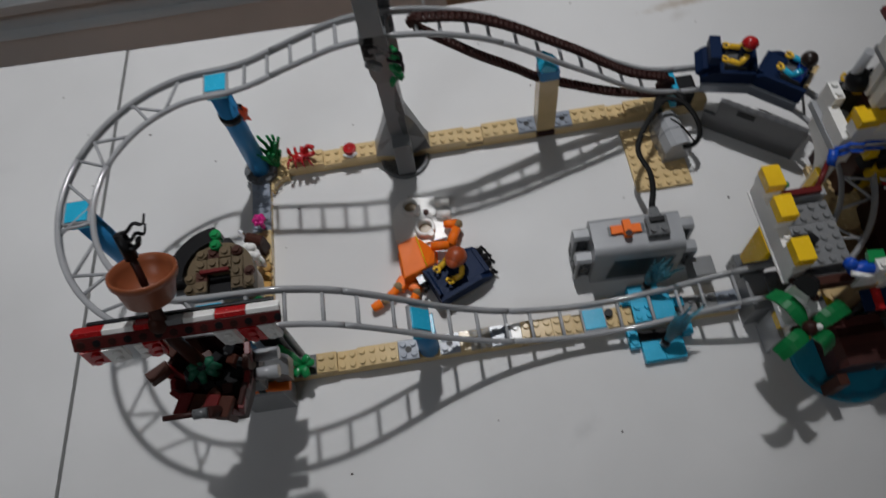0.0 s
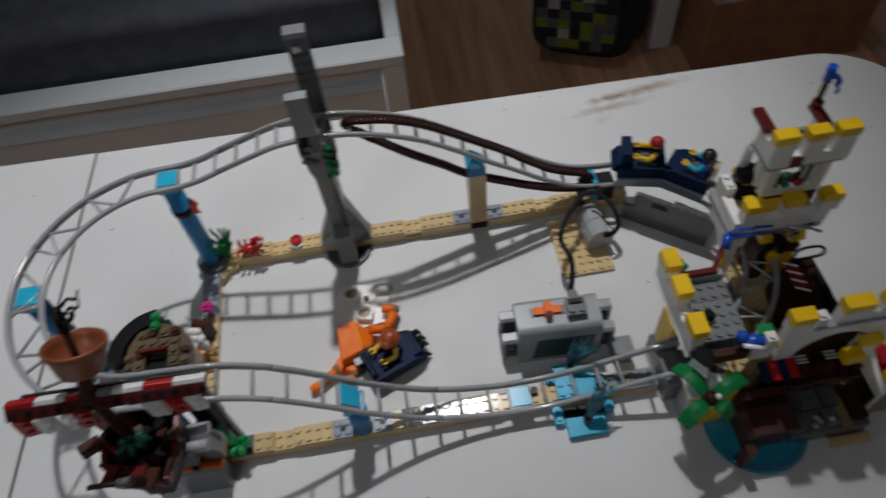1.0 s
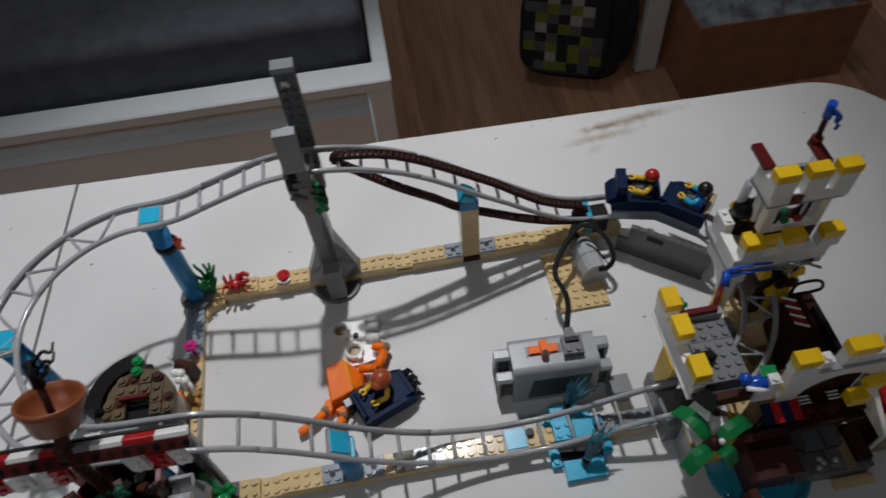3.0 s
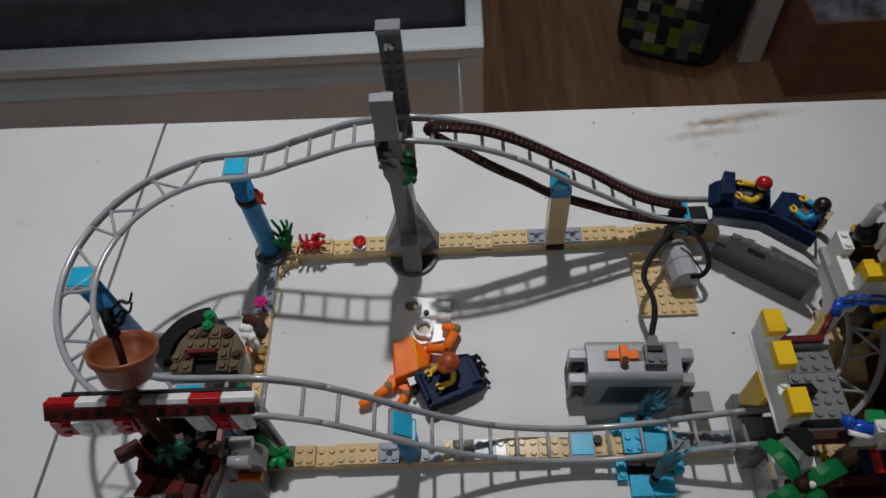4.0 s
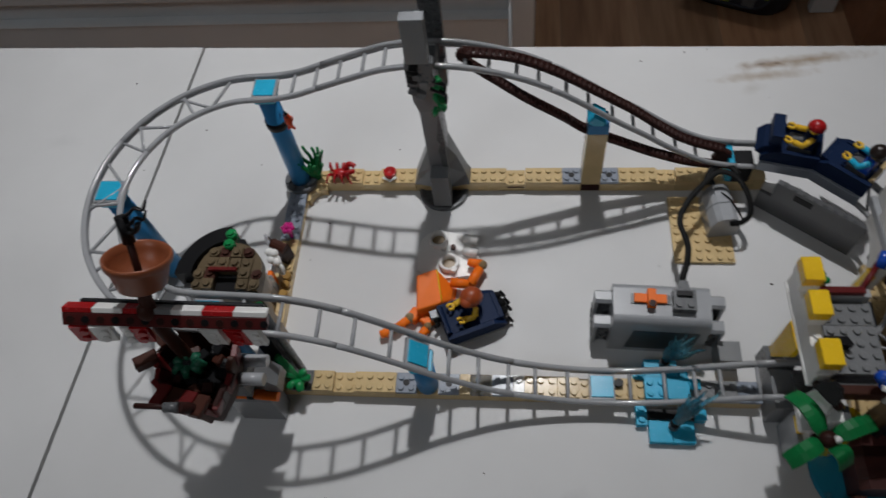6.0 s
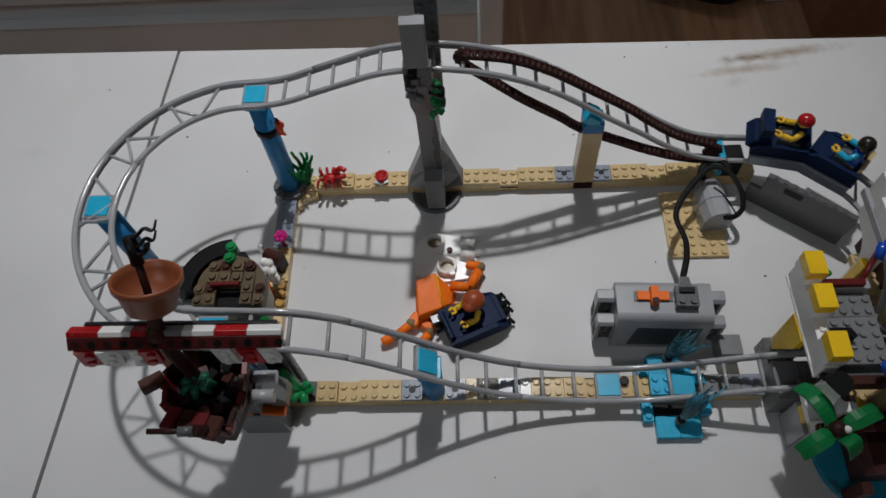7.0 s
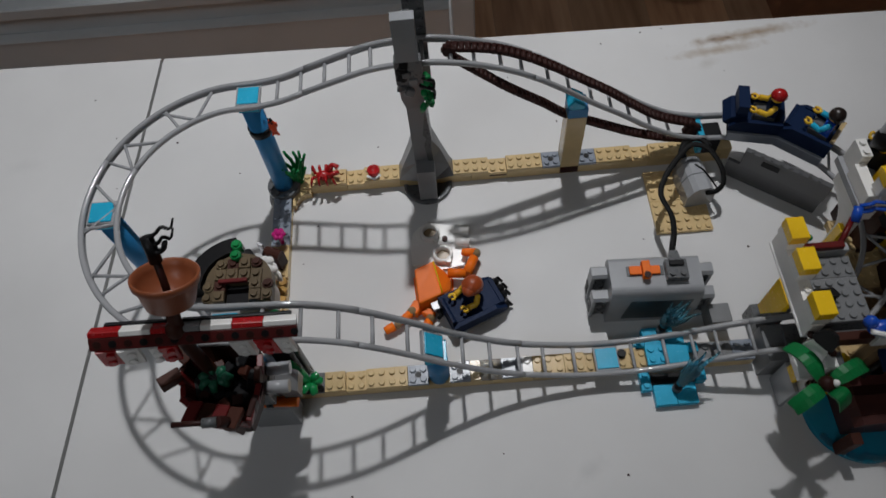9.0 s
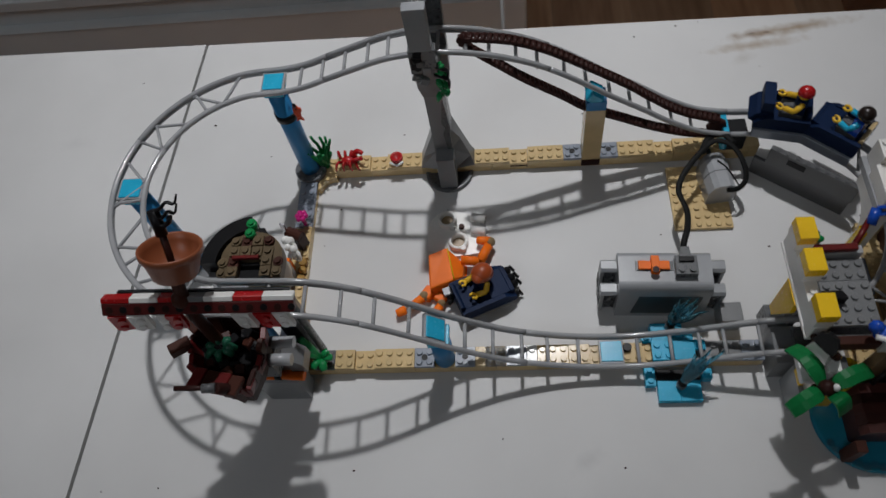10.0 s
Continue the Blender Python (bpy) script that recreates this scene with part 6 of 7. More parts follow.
def gatehouse():
    t = thing("toy_castle_gatehouse", (0.37, -0.17, 0), "white toy castle gatehouse with yellow battlements and a grey deck", "toy castle")
    # long white parapet
    part("parapet", Geo().box((0.3475, -0.2005, 0.084), (0.356, -0.1285, 0.1), WHITE), t, "long white parapet wall")
    part("parapet_end", Geo().box((0.3455, -0.2235, 0.06), (0.3573, -0.2007, 0.066), WHITE), t)
    part("parapet_lip", Geo().box((0.3466, -0.2005, 0.0815), (0.3566, -0.1285, 0.0838), WHITE), t)
    for y in (-0.1448, -0.168, -0.1998):
        merlon(t, 0.346, 0.3575, y, y + 0.0162, 0.1002, 0.1165, 0.0085)
    for y in (-0.149, -0.175, -0.182):
        part("parapet_stud", Geo().cyl((0.352, y, 0.1001), (0.352, y, 0.1018), 0.0024, WHITE, n=12, bevel=0.0003), t)
    # supports
    part("yellow_panel", Geo().prism([(-0.176, 0.068), (-0.163, 0.036), (-0.156, 0.036), (-0.156, 0.0812), (-0.176, 0.0812)], 0.346, 0.3495, YELLOW, axis="x"), t, "yellow wall panel")
    part("pier", Geo().box((0.361, -0.166, 0.0205), (0.3655, -0.146, 0.0813), DGREY), t, "dark grey pier")
    part("gate_block", Geo().box((0.3475, -0.17, 0.0), (0.366, -0.148, 0.0203), DGREY), t, "dark grey footing")
    part("gate_pier", Geo().box((0.3575, -0.2225, 0.0), (0.3655, -0.2, 0.0813), WHITE), t)
    part("gate_pier_cap", Geo().box((0.354, -0.2235, 0.0), (0.3574, -0.201, 0.034), LGREY), t)
    part("yellow_patch", Geo().box((0.3535, -0.2165, 0.0342), (0.3573, -0.205, 0.045), YELLOW), t)
    part("gate_floor", Geo().box((0.345, -0.1985, 0.0), (0.372, -0.1705, 0.031), MGREY), t, "grey block under the track")
    part("track_tile", Geo().box((0.3565, -0.192, 0.0366), (0.3725, -0.176, 0.0402), DGREY), t, "dark grey tile between the rails")
    # deck
    for j, ny in ((0, 4), (4, 2)):
        brick(t, 0.3605, -0.1955 + j * U, 0.0875, 4, ny, PL, MGREY)
    part("deck_lid", Geo().box((0.3605, -0.1955, 0.0836), (0.3925, -0.1475, 0.0873), DGREY), t)
    part("deck_beam", Geo().box((0.3567, -0.2035, 0.0815), (0.3924, -0.1458, 0.0834), DGREY), t)
    part("back_ledge", Geo().box((0.3575, -0.1455, 0.0835), (0.3925, -0.1395, 0.095), LGREY), t)
    part("back_bar", Geo().box((0.3578, -0.1448, 0.0952), (0.388, -0.1402, 0.0995), DRED), t, "dark red bar")
    part("front_bar", Geo().box((0.3582, -0.2095, 0.0838), (0.398, -0.2037, 0.0945), BROWN), t, "brown front ledge")
    part("black_slope", Geo().prism([(-0.004, 0), (0.004, 0), (0.004, 0.003), (-0.004, 0.0085)], -0.0075, 0.0075, BLACK, pose(0.3655, -0.176, 0.0908, 0, 0, 90), axis="y"), t, "small black slope brick")
    # dark patch and green plant piece on the deck corner
    g = Geo().ball((0.3605, -0.1335, 0.1035), 0.0034, GREEN, (1.2, 1, 0.7), 9).ball((0.3635, -0.1375, 0.1025), 0.0028, LGREEN, (1.2, 1, 0.7), 9)
    g.box((0.3568, -0.1385, 0.0835), (0.3655, -0.1325, 0.1008), DTAN)
    part("corner_plant", g, t, "green corner sprig")
    # flag pole with blue banner
    part("flag_pole", Geo().tube([(0.385, -0.1425, 0.0965), (0.3915, -0.1345, 0.099), (0.3985, -0.1245, 0.1025)], 0.002, DRED, 8), t, "dark red pole")
    g = Geo()
    g.cyl((0.3985, -0.128, 0.1015), (0.4025, -0.1195, 0.1075), 0.0034, BRBLUE, n=10)
    for dz, dy, w in ((0.0, 0.0, 0.0021), (0.0042, 0.0025, 0.0017)):
        pts = smooth_path([(0.402, -0.122 + dy, 0.1045 + dz), (0.408, -0.1235 + dy, 0.1085 + dz), (0.413, -0.1205 + dy, 0.1055 + dz), (0.419, -0.1235 + dy, 0.108 + dz), (0.425, -0.1205 + dy, 0.1045 + dz), (0.431, -0.123 + dy, 0.107 + dz), (0.4375, -0.1215 + dy, 0.104 + dz)], 26)
        g.tube(pts, lambda u: w * (1 - 0.45 * u), BRBLUE, 8, flat=0.55)
    part("banner", g, t, "blue ragged banner")


def inner_floor():
    t = thing("toy_castle_floor", (0.42, -0.13, 0), "tan and gold studded plates inside the toy castle", "toy plate")
    for i in range(3):
        for j in range(4):
            if i == 0 and j == 3:
                continue
            brick(t, 0.409 + i * 4 * U, -0.2 + j * 4 * U, 0, 4, 4, 0.0064, (TAN, DTAN, TAN, DTAN, BLGREY)[(i + 2 * j) % 5])


def east_ramp():
    t = thing("toy_castle_ramp", (0.48, -0.135, 0), "dark brown toy ramp with striped warning bars and a black hook", "toy ramp")
    out = [(0.457, -0.168), (0.502, -0.166), (0.509, -0.1386), (0.5085, -0.105), (0.493, -0.1035), (0.466, -0.118)]
    part("ramp_body", Geo().prism(out, 0.0, 0.0255, DBROWN), t)
    for k in range(7):
        m = pose(0.487, -0.108 - 0.0042 * k, 0.0257, 0, 0, -28)
        part("stripe", Geo().box((-0.0062, -0.0012, 0), (0.0062, 0.0012, 0.0006), (WHITE, RED)[k % 2], m), t, "white stripe" if k % 2 == 0 else "red stripe")
    part("side_beam", Geo().box((0.4985, -0.164, 0.0257), (0.5035, -0.122, 0.034), BLACK), t)
    g = Geo().tube(smooth_path([(0.4885, -0.1065, 0.0258), (0.4892, -0.1045, 0.0325), (0.4965, -0.1, 0.0345), (0.5115, -0.0998, 0.035), (0.5162, -0.103, 0.035), (0.5118, -0.1082, 0.0347), (0.5, -0.109, 0.034), (0.4885, -0.1085, 0.0335)], 30), 0.0014, BLACK, 8)
    part("hook", g, t, "black plastic hook")


def tower():
    t = thing("toy_castle_tower", (0.45, -0.085, 0), "white two-storey toy castle tower with yellow battlements", "toy castle")
    # ground storey: arch panel to the west, dark mixed bricks behind
    g = Geo()
    arch = [(-0.109, 0.0), (-0.109, 0.075), (-0.076, 0.075), (-0.076, 0.066)] + [(-0.0785 - 0.0215 * math.sin(a), 0.044 + 0.0215 * math.cos(a)) for a in np.linspace(0.1, math.pi / 2, 12)] + [(-0.1, 0.0)]
    g.prism(arch[::-1], 0.4205, 0.4285, WHITE, axis="x")
    part("west_arch", g, t, "white arch panel")
    part("yellow_edge", Geo().box((0.4165, -0.1125, 0.0), (0.4203, -0.1045, 0.06), YELLOW), t, "yellow edge strip")
    part("west_beam", Geo().box((0.4155, -0.112, 0.0752), (0.4305, -0.0755, 0.087), WHITE), t)
    for k, (x, y, w, d, z0, z1, mt) in enumerate(((0.4545, -0.104, 0.013, 0.02, 0.0, 0.087, BROWN), (0.4678, -0.102, 0.01, 0.022, 0.0, 0.06, YELLOW), (0.4678, -0.102, 0.01, 0.022, 0.0602, 0.087, BLACK),
                                                    (0.478, -0.1, 0.0135, 0.02, 0.0, 0.087, YELLOW), (0.45, -0.075, 0.03, 0.014, 0.0, 0.087, DBROWN), (0.4805, -0.0795, 0.011, 0.018, 0.0, 0.087, MGREY))):
        part("pier", Geo().box((x, y, z0), (x + w, y + d, z1), mt), t, {YELLOW: "yellow pier", BLACK: "black pier brick", BROWN: "brown pier", DBROWN: "dark brown pier", MGREY: "grey pier"}[mt])
    for k in range(4):
        part("yellow_step", Geo().box((0.4555 + 0.0062 * k, -0.1095, 0.03 + 0.0095 * k), (0.4615 + 0.0062 * k, -0.1045, 0.039 + 0.0095 * k), YELLOW if k % 2 else BLACK), t)
    # first gallery
    part("gallery_floor", Geo().box((0.4145, -0.1125, 0.0872), (0.4885, -0.0665, 0.0935), LGREY), t)
    part("gallery_wall", Geo().box((0.4155, -0.1115, 0.0937), (0.4235, -0.0832, 0.1065), WHITE), t, "white west parapet")
    block = part("wall_block", Geo().box((0.418, -0.083, 0.0937), (0.4258, -0.0672, 0.114), WHITE), t, "white corner brick")
    for y in (-0.079, -0.071):
        part("stud", Geo().cyl((0.4219, y, 0.1141), (0.4219, y, 0.1158), 0.0024, WHITE, n=12), block)
    part("gallery_front", Geo().box((0.4237, -0.1125, 0.0937), (0.4895, -0.1055, 0.1087), WHITE), t, "white front parapet")
    for x0, x1 in ((0.419, 0.4335), (0.4495, 0.4645), (0.478, 0.4935)):
        merlon(t, x0, x1, -0.1135, -0.1035, 0.1089, 0.1275, 0.0085)
    part("yellow_nub", Geo().box((0.4275, -0.0995, 0.0937), (0.435, -0.092, 0.1145), YELLOW), t, "yellow brick")
    part("yellow_plank", Geo().box((0.438, -0.105, 0.0937), (0.4545, -0.0995, 0.117), YELLOW), t, "yellow plank")
    part("brown_plank", Geo().box((0.4555, -0.1048, 0.0937), (0.473, -0.0995, 0.1125), BROWN), t, "reddish brown plank")
    part("gallery_bar", Geo().tube([(0.456, -0.1165, 0.1005), (0.463, -0.1195, 0.0995), (0.472, -0.1185, 0.0985)], 0.0017, SILVER, 8), t, "silver clip bar")
    # second storey: white posts, window sill, brown floor
    for x, y in ((0.436, -0.0985), (0.4745, -0.0985), (0.4745, -0.087), (0.436, -0.087)):
        part("post", Geo().box((x, y, 0.1177), (x + 0.0078, y + 0.0078, 0.1585), WHITE), t)
    part("sill", Geo().box((0.444, -0.0985, 0.1177), (0.4743, -0.0935, 0.1245), WHITE), t, "white window sill")
    part("lower_wall", Geo().box((0.436, -0.0983, 0.0982), (0.4823, -0.0795, 0.1175), DBROWN), t, "dark brown lower wall")
    part("floor_bar", Geo().box((0.436, -0.0983, 0.0937), (0.4823, -0.0745, 0.098), BROWN), t)
    for x, y, z, r, mt, sc in ((0.4535, -0.0965, 0.1275, 0.0035, GREEN, 0.8), (0.464, -0.0965, 0.1275, 0.0036, RED, 0.8), (0.446, -0.0955, 0.1272, 0.003, SGREEN, 0.7)):
        part("flower", Geo().ball((x, y, z), r, mt, (1.1, 0.8, sc), 9), t, "red flower" if mt is RED else "green sprig")
    for k in range(5):
        part("barrel_top", Geo().ball((0.4475 + 0.0055 * k, -0.088 + 0.002 * (k % 2), 0.121 + 0.0025 * (k % 3)), 0.0042, (DRED, BLACK, SGREEN)[k % 3], (1, 1, 0.9), 9), t)
    g = Geo()
    for k in range(4):
        g.tube([(0.4635 + 0.0032 * k, -0.094, 0.1237), (0.465 + 0.0032 * k, -0.093, 0.1415)], 0.0012, (BLACK, WHITE)[k % 2], 7)
    part("window_bars", g, t, "black and white window bars")
    for k, (x, y, z, w, mt) in enumerate(((0.44, -0.1095, 0.0935, 30, SILVER), (0.45, -0.1175, 0.096, -20, DGREY), (0.461, -0.1185, 0.09, 45, SILVER), (0.472, -0.1165, 0.097, 10, BLACK), (0.479, -0.1175, 0.092, -35, SILVER), (0.466, -0.115, 0.084, 15, BLACK))):
        m = pose(x, y, z, 20, 0, w)
        part("clip", Geo().cyl((-0.0045, 0, 0), (0.0045, 0, 0), 0.0013, mt, n=8, m=m).ball((0.005, 0, 0), 0.0015, mt, (1, 1, 1), 8, m), t, "silver clip" if mt is SILVER else "dark clip")
    for k, (x, z, mt) in enumerate(((0.449, 0.074, YELLOW), (0.459, 0.066, BLACK), (0.468, 0.077, YELLOW), (0.478, 0.07, YELLOW), (0.452, 0.06, BLACK), (0.475, 0.055, BROWN))):
        part("wall_piece", Geo().prism([(-0.0045, 0), (0.0045, 0), (0.0045, 0.009), (-0.0015, 0.011)], -0.006, 0.004, mt, pose(x, -0.1065, z, 0, 12 * (k % 3) - 12, 0), axis="y"), t, "yellow slope" if mt is YELLOW else "dark slope")
    part("grey_pipe", Geo().cyl((0.4295, -0.0735, 0.0937), (0.4318, -0.0722, 0.1475), 0.0034, LGREY, n=14), t, "light grey round pipe")
    # top platform
    part("top_floor", Geo().box((0.4255, -0.1065, 0.1587), (0.482, -0.079, 0.1635), LGREY), t)
    part("top_wall", Geo().box((0.4245, -0.1085, 0.1637), (0.4285, -0.082, 0.1805), WHITE), t, "white top wall")
    part("top_back", Geo().box((0.4287, -0.0855, 0.1637), (0.4625, -0.082, 0.1735), BLGREY), t, "grey back ledge")
    part("top_front", Geo().box((0.4287, -0.1085, 0.1637), (0.4815, -0.102, 0.1746), WHITE), t)
    part("brown_notch", Geo().box((0.4385, -0.1093, 0.1637), (0.4475, -0.1087, 0.1735), DRED), t, "dark red gap brick")
    for x0, x1, z in ((0.4205, 0.4365, 0.1975), (0.4435, 0.4585, 0.197), (0.464, 0.479, 0.197)):
        merlon(t, x0, x1, -0.1108, -0.1015, 0.1747, z, 0.0075)
    for x, y, w in ((0.4275, -0.0845, 0), (0.4665, -0.0885, 0)):
        part("brown_beam", Geo().box((x - 0.0038, y - 0.006, 0.1812), (x + 0.0038, y + 0.0165, 0.1855), DRED, pose(0, 0, 0)), t, "dark red roof beam")
    part("beam_rest", Geo().box((0.4245, -0.0905, 0.1807), (0.4285, -0.0825, 0.1811), WHITE), t)
    part("beam_rest", Geo().box((0.4627, -0.0945, 0.1637), (0.4705, -0.082, 0.181), WHITE), t)
    g = Geo().ball((0.4465, -0.0875, 0.1725), 0.0048, SGREEN, (1, 1, 0.8), 12).ball((0.4525, -0.0885, 0.171), 0.005, BLACK, (1, 1, 1), 10)
    g.cyl((0.4465, -0.0845, 0.1637), (0.4465, -0.0845, 0.17), 0.004, DGREY, n=12)
    part("lookout_lamp", g, t, "dark grey round top piece")
    part("flag_pole", Geo().cyl((0.4665, -0.075, 0.1857), (0.4655, -0.0745, 0.219), 0.002, BROWN, n=10), t, "brown flag pole")
    part("pole_foot", Geo().cyl((0.4665, -0.075, 0.1857), (0.4665, -0.075, 0.1895), 0.0042, DRED, n=12), t)
    g = Geo().cyl((0.466, -0.0745, 0.2075), (0.4655, -0.0745, 0.2205), 0.0032, BRBLUE, n=12)
    pts = smooth_path([(0.467, -0.0748, 0.2135), (0.4715, -0.0755, 0.211), (0.475, -0.0752, 0.2075), (0.4738, -0.0758, 0.2025), (0.477, -0.0755, 0.199), (0.4755, -0.076, 0.1955)], 18)
    g.tube(pts, lambda u: 0.0046 * (1 - 0.72 * u), BRBLUE, 8, flat=0.35)
    part("banner", g, t, "blue ragged banner")
    # guard with big black hair
    figure_at("toy_figure", pose(0.434, -0.0785, 0.0972, 0, 0, 60), "toy guard with big black hair crouching on the tower gallery",
              torso=BLACK, arm=BLACK, legs=BLACK, hat="", hatmat=BLACK, seated=True)
    g = Geo().ball((0.434, -0.0755, 0.1215), 0.0085, BLACK, (1.05, 1.05, 1.1), 18).ball((0.4435, -0.0725, 0.1245), 0.0032, BLACK, (1, 1, 1), 10)
    single("toy_wig", g, "glossy black toy hairpiece on the guard", "toy hair", (0.434, -0.0755, 0.1165))


def front_wall():
    t = thing("toy_castle_arch", (0.445, -0.208, 0), "white toy castle arch wall with yellow battlements", "toy castle")
    # arch wall: outline drawn through its thickness
    top = 0.118
    arc = [(0.4505 + 0.027 * math.cos(a), 0.081 + 0.0265 * math.sin(a)) for a in np.linspace(0, math.pi, 15)]
    out = [(0.4095, 0.06), (0.4235, 0.06)] + arc[::-1] + [(0.4775, 0.06), (0.4905, 0.06), (0.4905, top), (0.4095, top)]
    part("arch_wall", Geo().prism(out, -0.2125, -0.204, WHITE, axis="y"), t)
    part("wall_lip", Geo().box((0.4255, -0.2135, top + 0.0002), (0.491, -0.2035, top + 0.0024), LGREY), t, "thin grey ledge")
    for x0, x1, z in ((0.4075, 0.4235, 0.1365), (0.441, 0.4605, 0.1425), (0.4685, 0.4835, 0.1425)):
        part("wall_block", Geo().box((x0, -0.2118, top + 0.0026 if x0 > 0.42 else top + 0.0002), (x1, -0.2038, z - 0.0085), WHITE), t)
        part("yellow_cap", Geo().box((x0 - 0.0003, -0.2128, z - 0.0083), (x1 + 0.0003, -0.2028, z), YELLOW), t, "yellow cap brick")
    for k, (x, z) in enumerate(((0.3945, 0.0985), (0.4015, 0.1105), (0.43, 0.13), (0.4635, 0.13))):
        s = part("white_step", Geo().box((x - 0.0038, -0.2118, 0.085 if k < 2 else top + 0.0026), (x + 0.0038, -0.2038, z), WHITE), t)
        part("stud", Geo().cyl((x, -0.208, z), (x, -0.208, z + 0.0017), 0.0024, WHITE, n=12), s)
    part("west_pier", Geo().box((0.3985, -0.212, 0.0), (0.4093, -0.2042, 0.0848), DTAN), t, "tan pier")
    part("east_pier", Geo().box((0.4777, -0.212, 0.0), (0.4905, -0.2042, 0.0598), YELLOW), t, "yellow pier")
    part("yellow_lintel", Geo().box((0.4655, -0.2195, 0.0915), (0.4815, -0.2127, 0.0985), YELLOW), t, "yellow brick under the arch")
    part("yellow_corner", Geo().box((0.4595, -0.2225, 0.072), (0.4725, -0.2127, 0.083), YELLOW), t, "yellow corner brick")
    part("grille_floor", Geo().box((0.4237, -0.2268, 0.054), (0.4773, -0.2042, 0.0594), DBROWN), t)
    # Board stands for brown bricks; also added to stop light through the arch.
    part("dark_room", Geo().box((0.4095, -0.2038, 0.0), (0.4775, -0.2, 0.104), BROWN), t, "brown board for the arch's bricks, also blocking light through it")
    rnd = random.Random(17)
    for k in range(9):
        x, z = 0.43 + 0.0052 * k, 0.0557 + rnd.choice((0, 0.001, 0.0025))
        part("rubble_brick", Geo().box((x, -0.2225 + 0.0035 * (k % 2), 0.0596), (x + 0.0062, -0.2132, z + 0.0062), (BROWN, DRED, DBROWN, BROWN)[k % 4]), t)
    for x in (0.4335, 0.4555):
        tile = part("grille_tile", Geo().box((x, -0.2125, 0.0601), (x + 0.0098, -0.2042, 0.0618), BLACK), t, "black grille tile")
        for j in range(3):
            part("grille_bar", Geo().box((x + 0.0005, -0.2118 + 0.0026 * j, 0.0619), (x + 0.0093, -0.2106 + 0.0026 * j, 0.0628), WHITE, None, 0.0001), tile, "white grille bar")


def awning():
    t = thing("toy_awning", (0.413, -0.218, 0.0), "red and dark blue striped toy awning under the arch", "toy awning")
    m = pose(0.4125, -0.2165, 0.0755, 12, 0, 0)
    for k, mt in enumerate((NAVY, RED, NAVY, RED)):
        part("awning_strip", Geo().box((-0.0135 + 0.0067 * k, -0.0095, 0), (-0.0069 + 0.0067 * k, 0.0095, 0.0026), mt, m), t, "red strip" if mt is RED else "dark blue strip")
    for x in (0.4015, 0.4235):
        part("awning_post", Geo().cyl((x, -0.2195, 0.046), (x, -0.2185, 0.0725), 0.0016, BLACK, n=8), t)


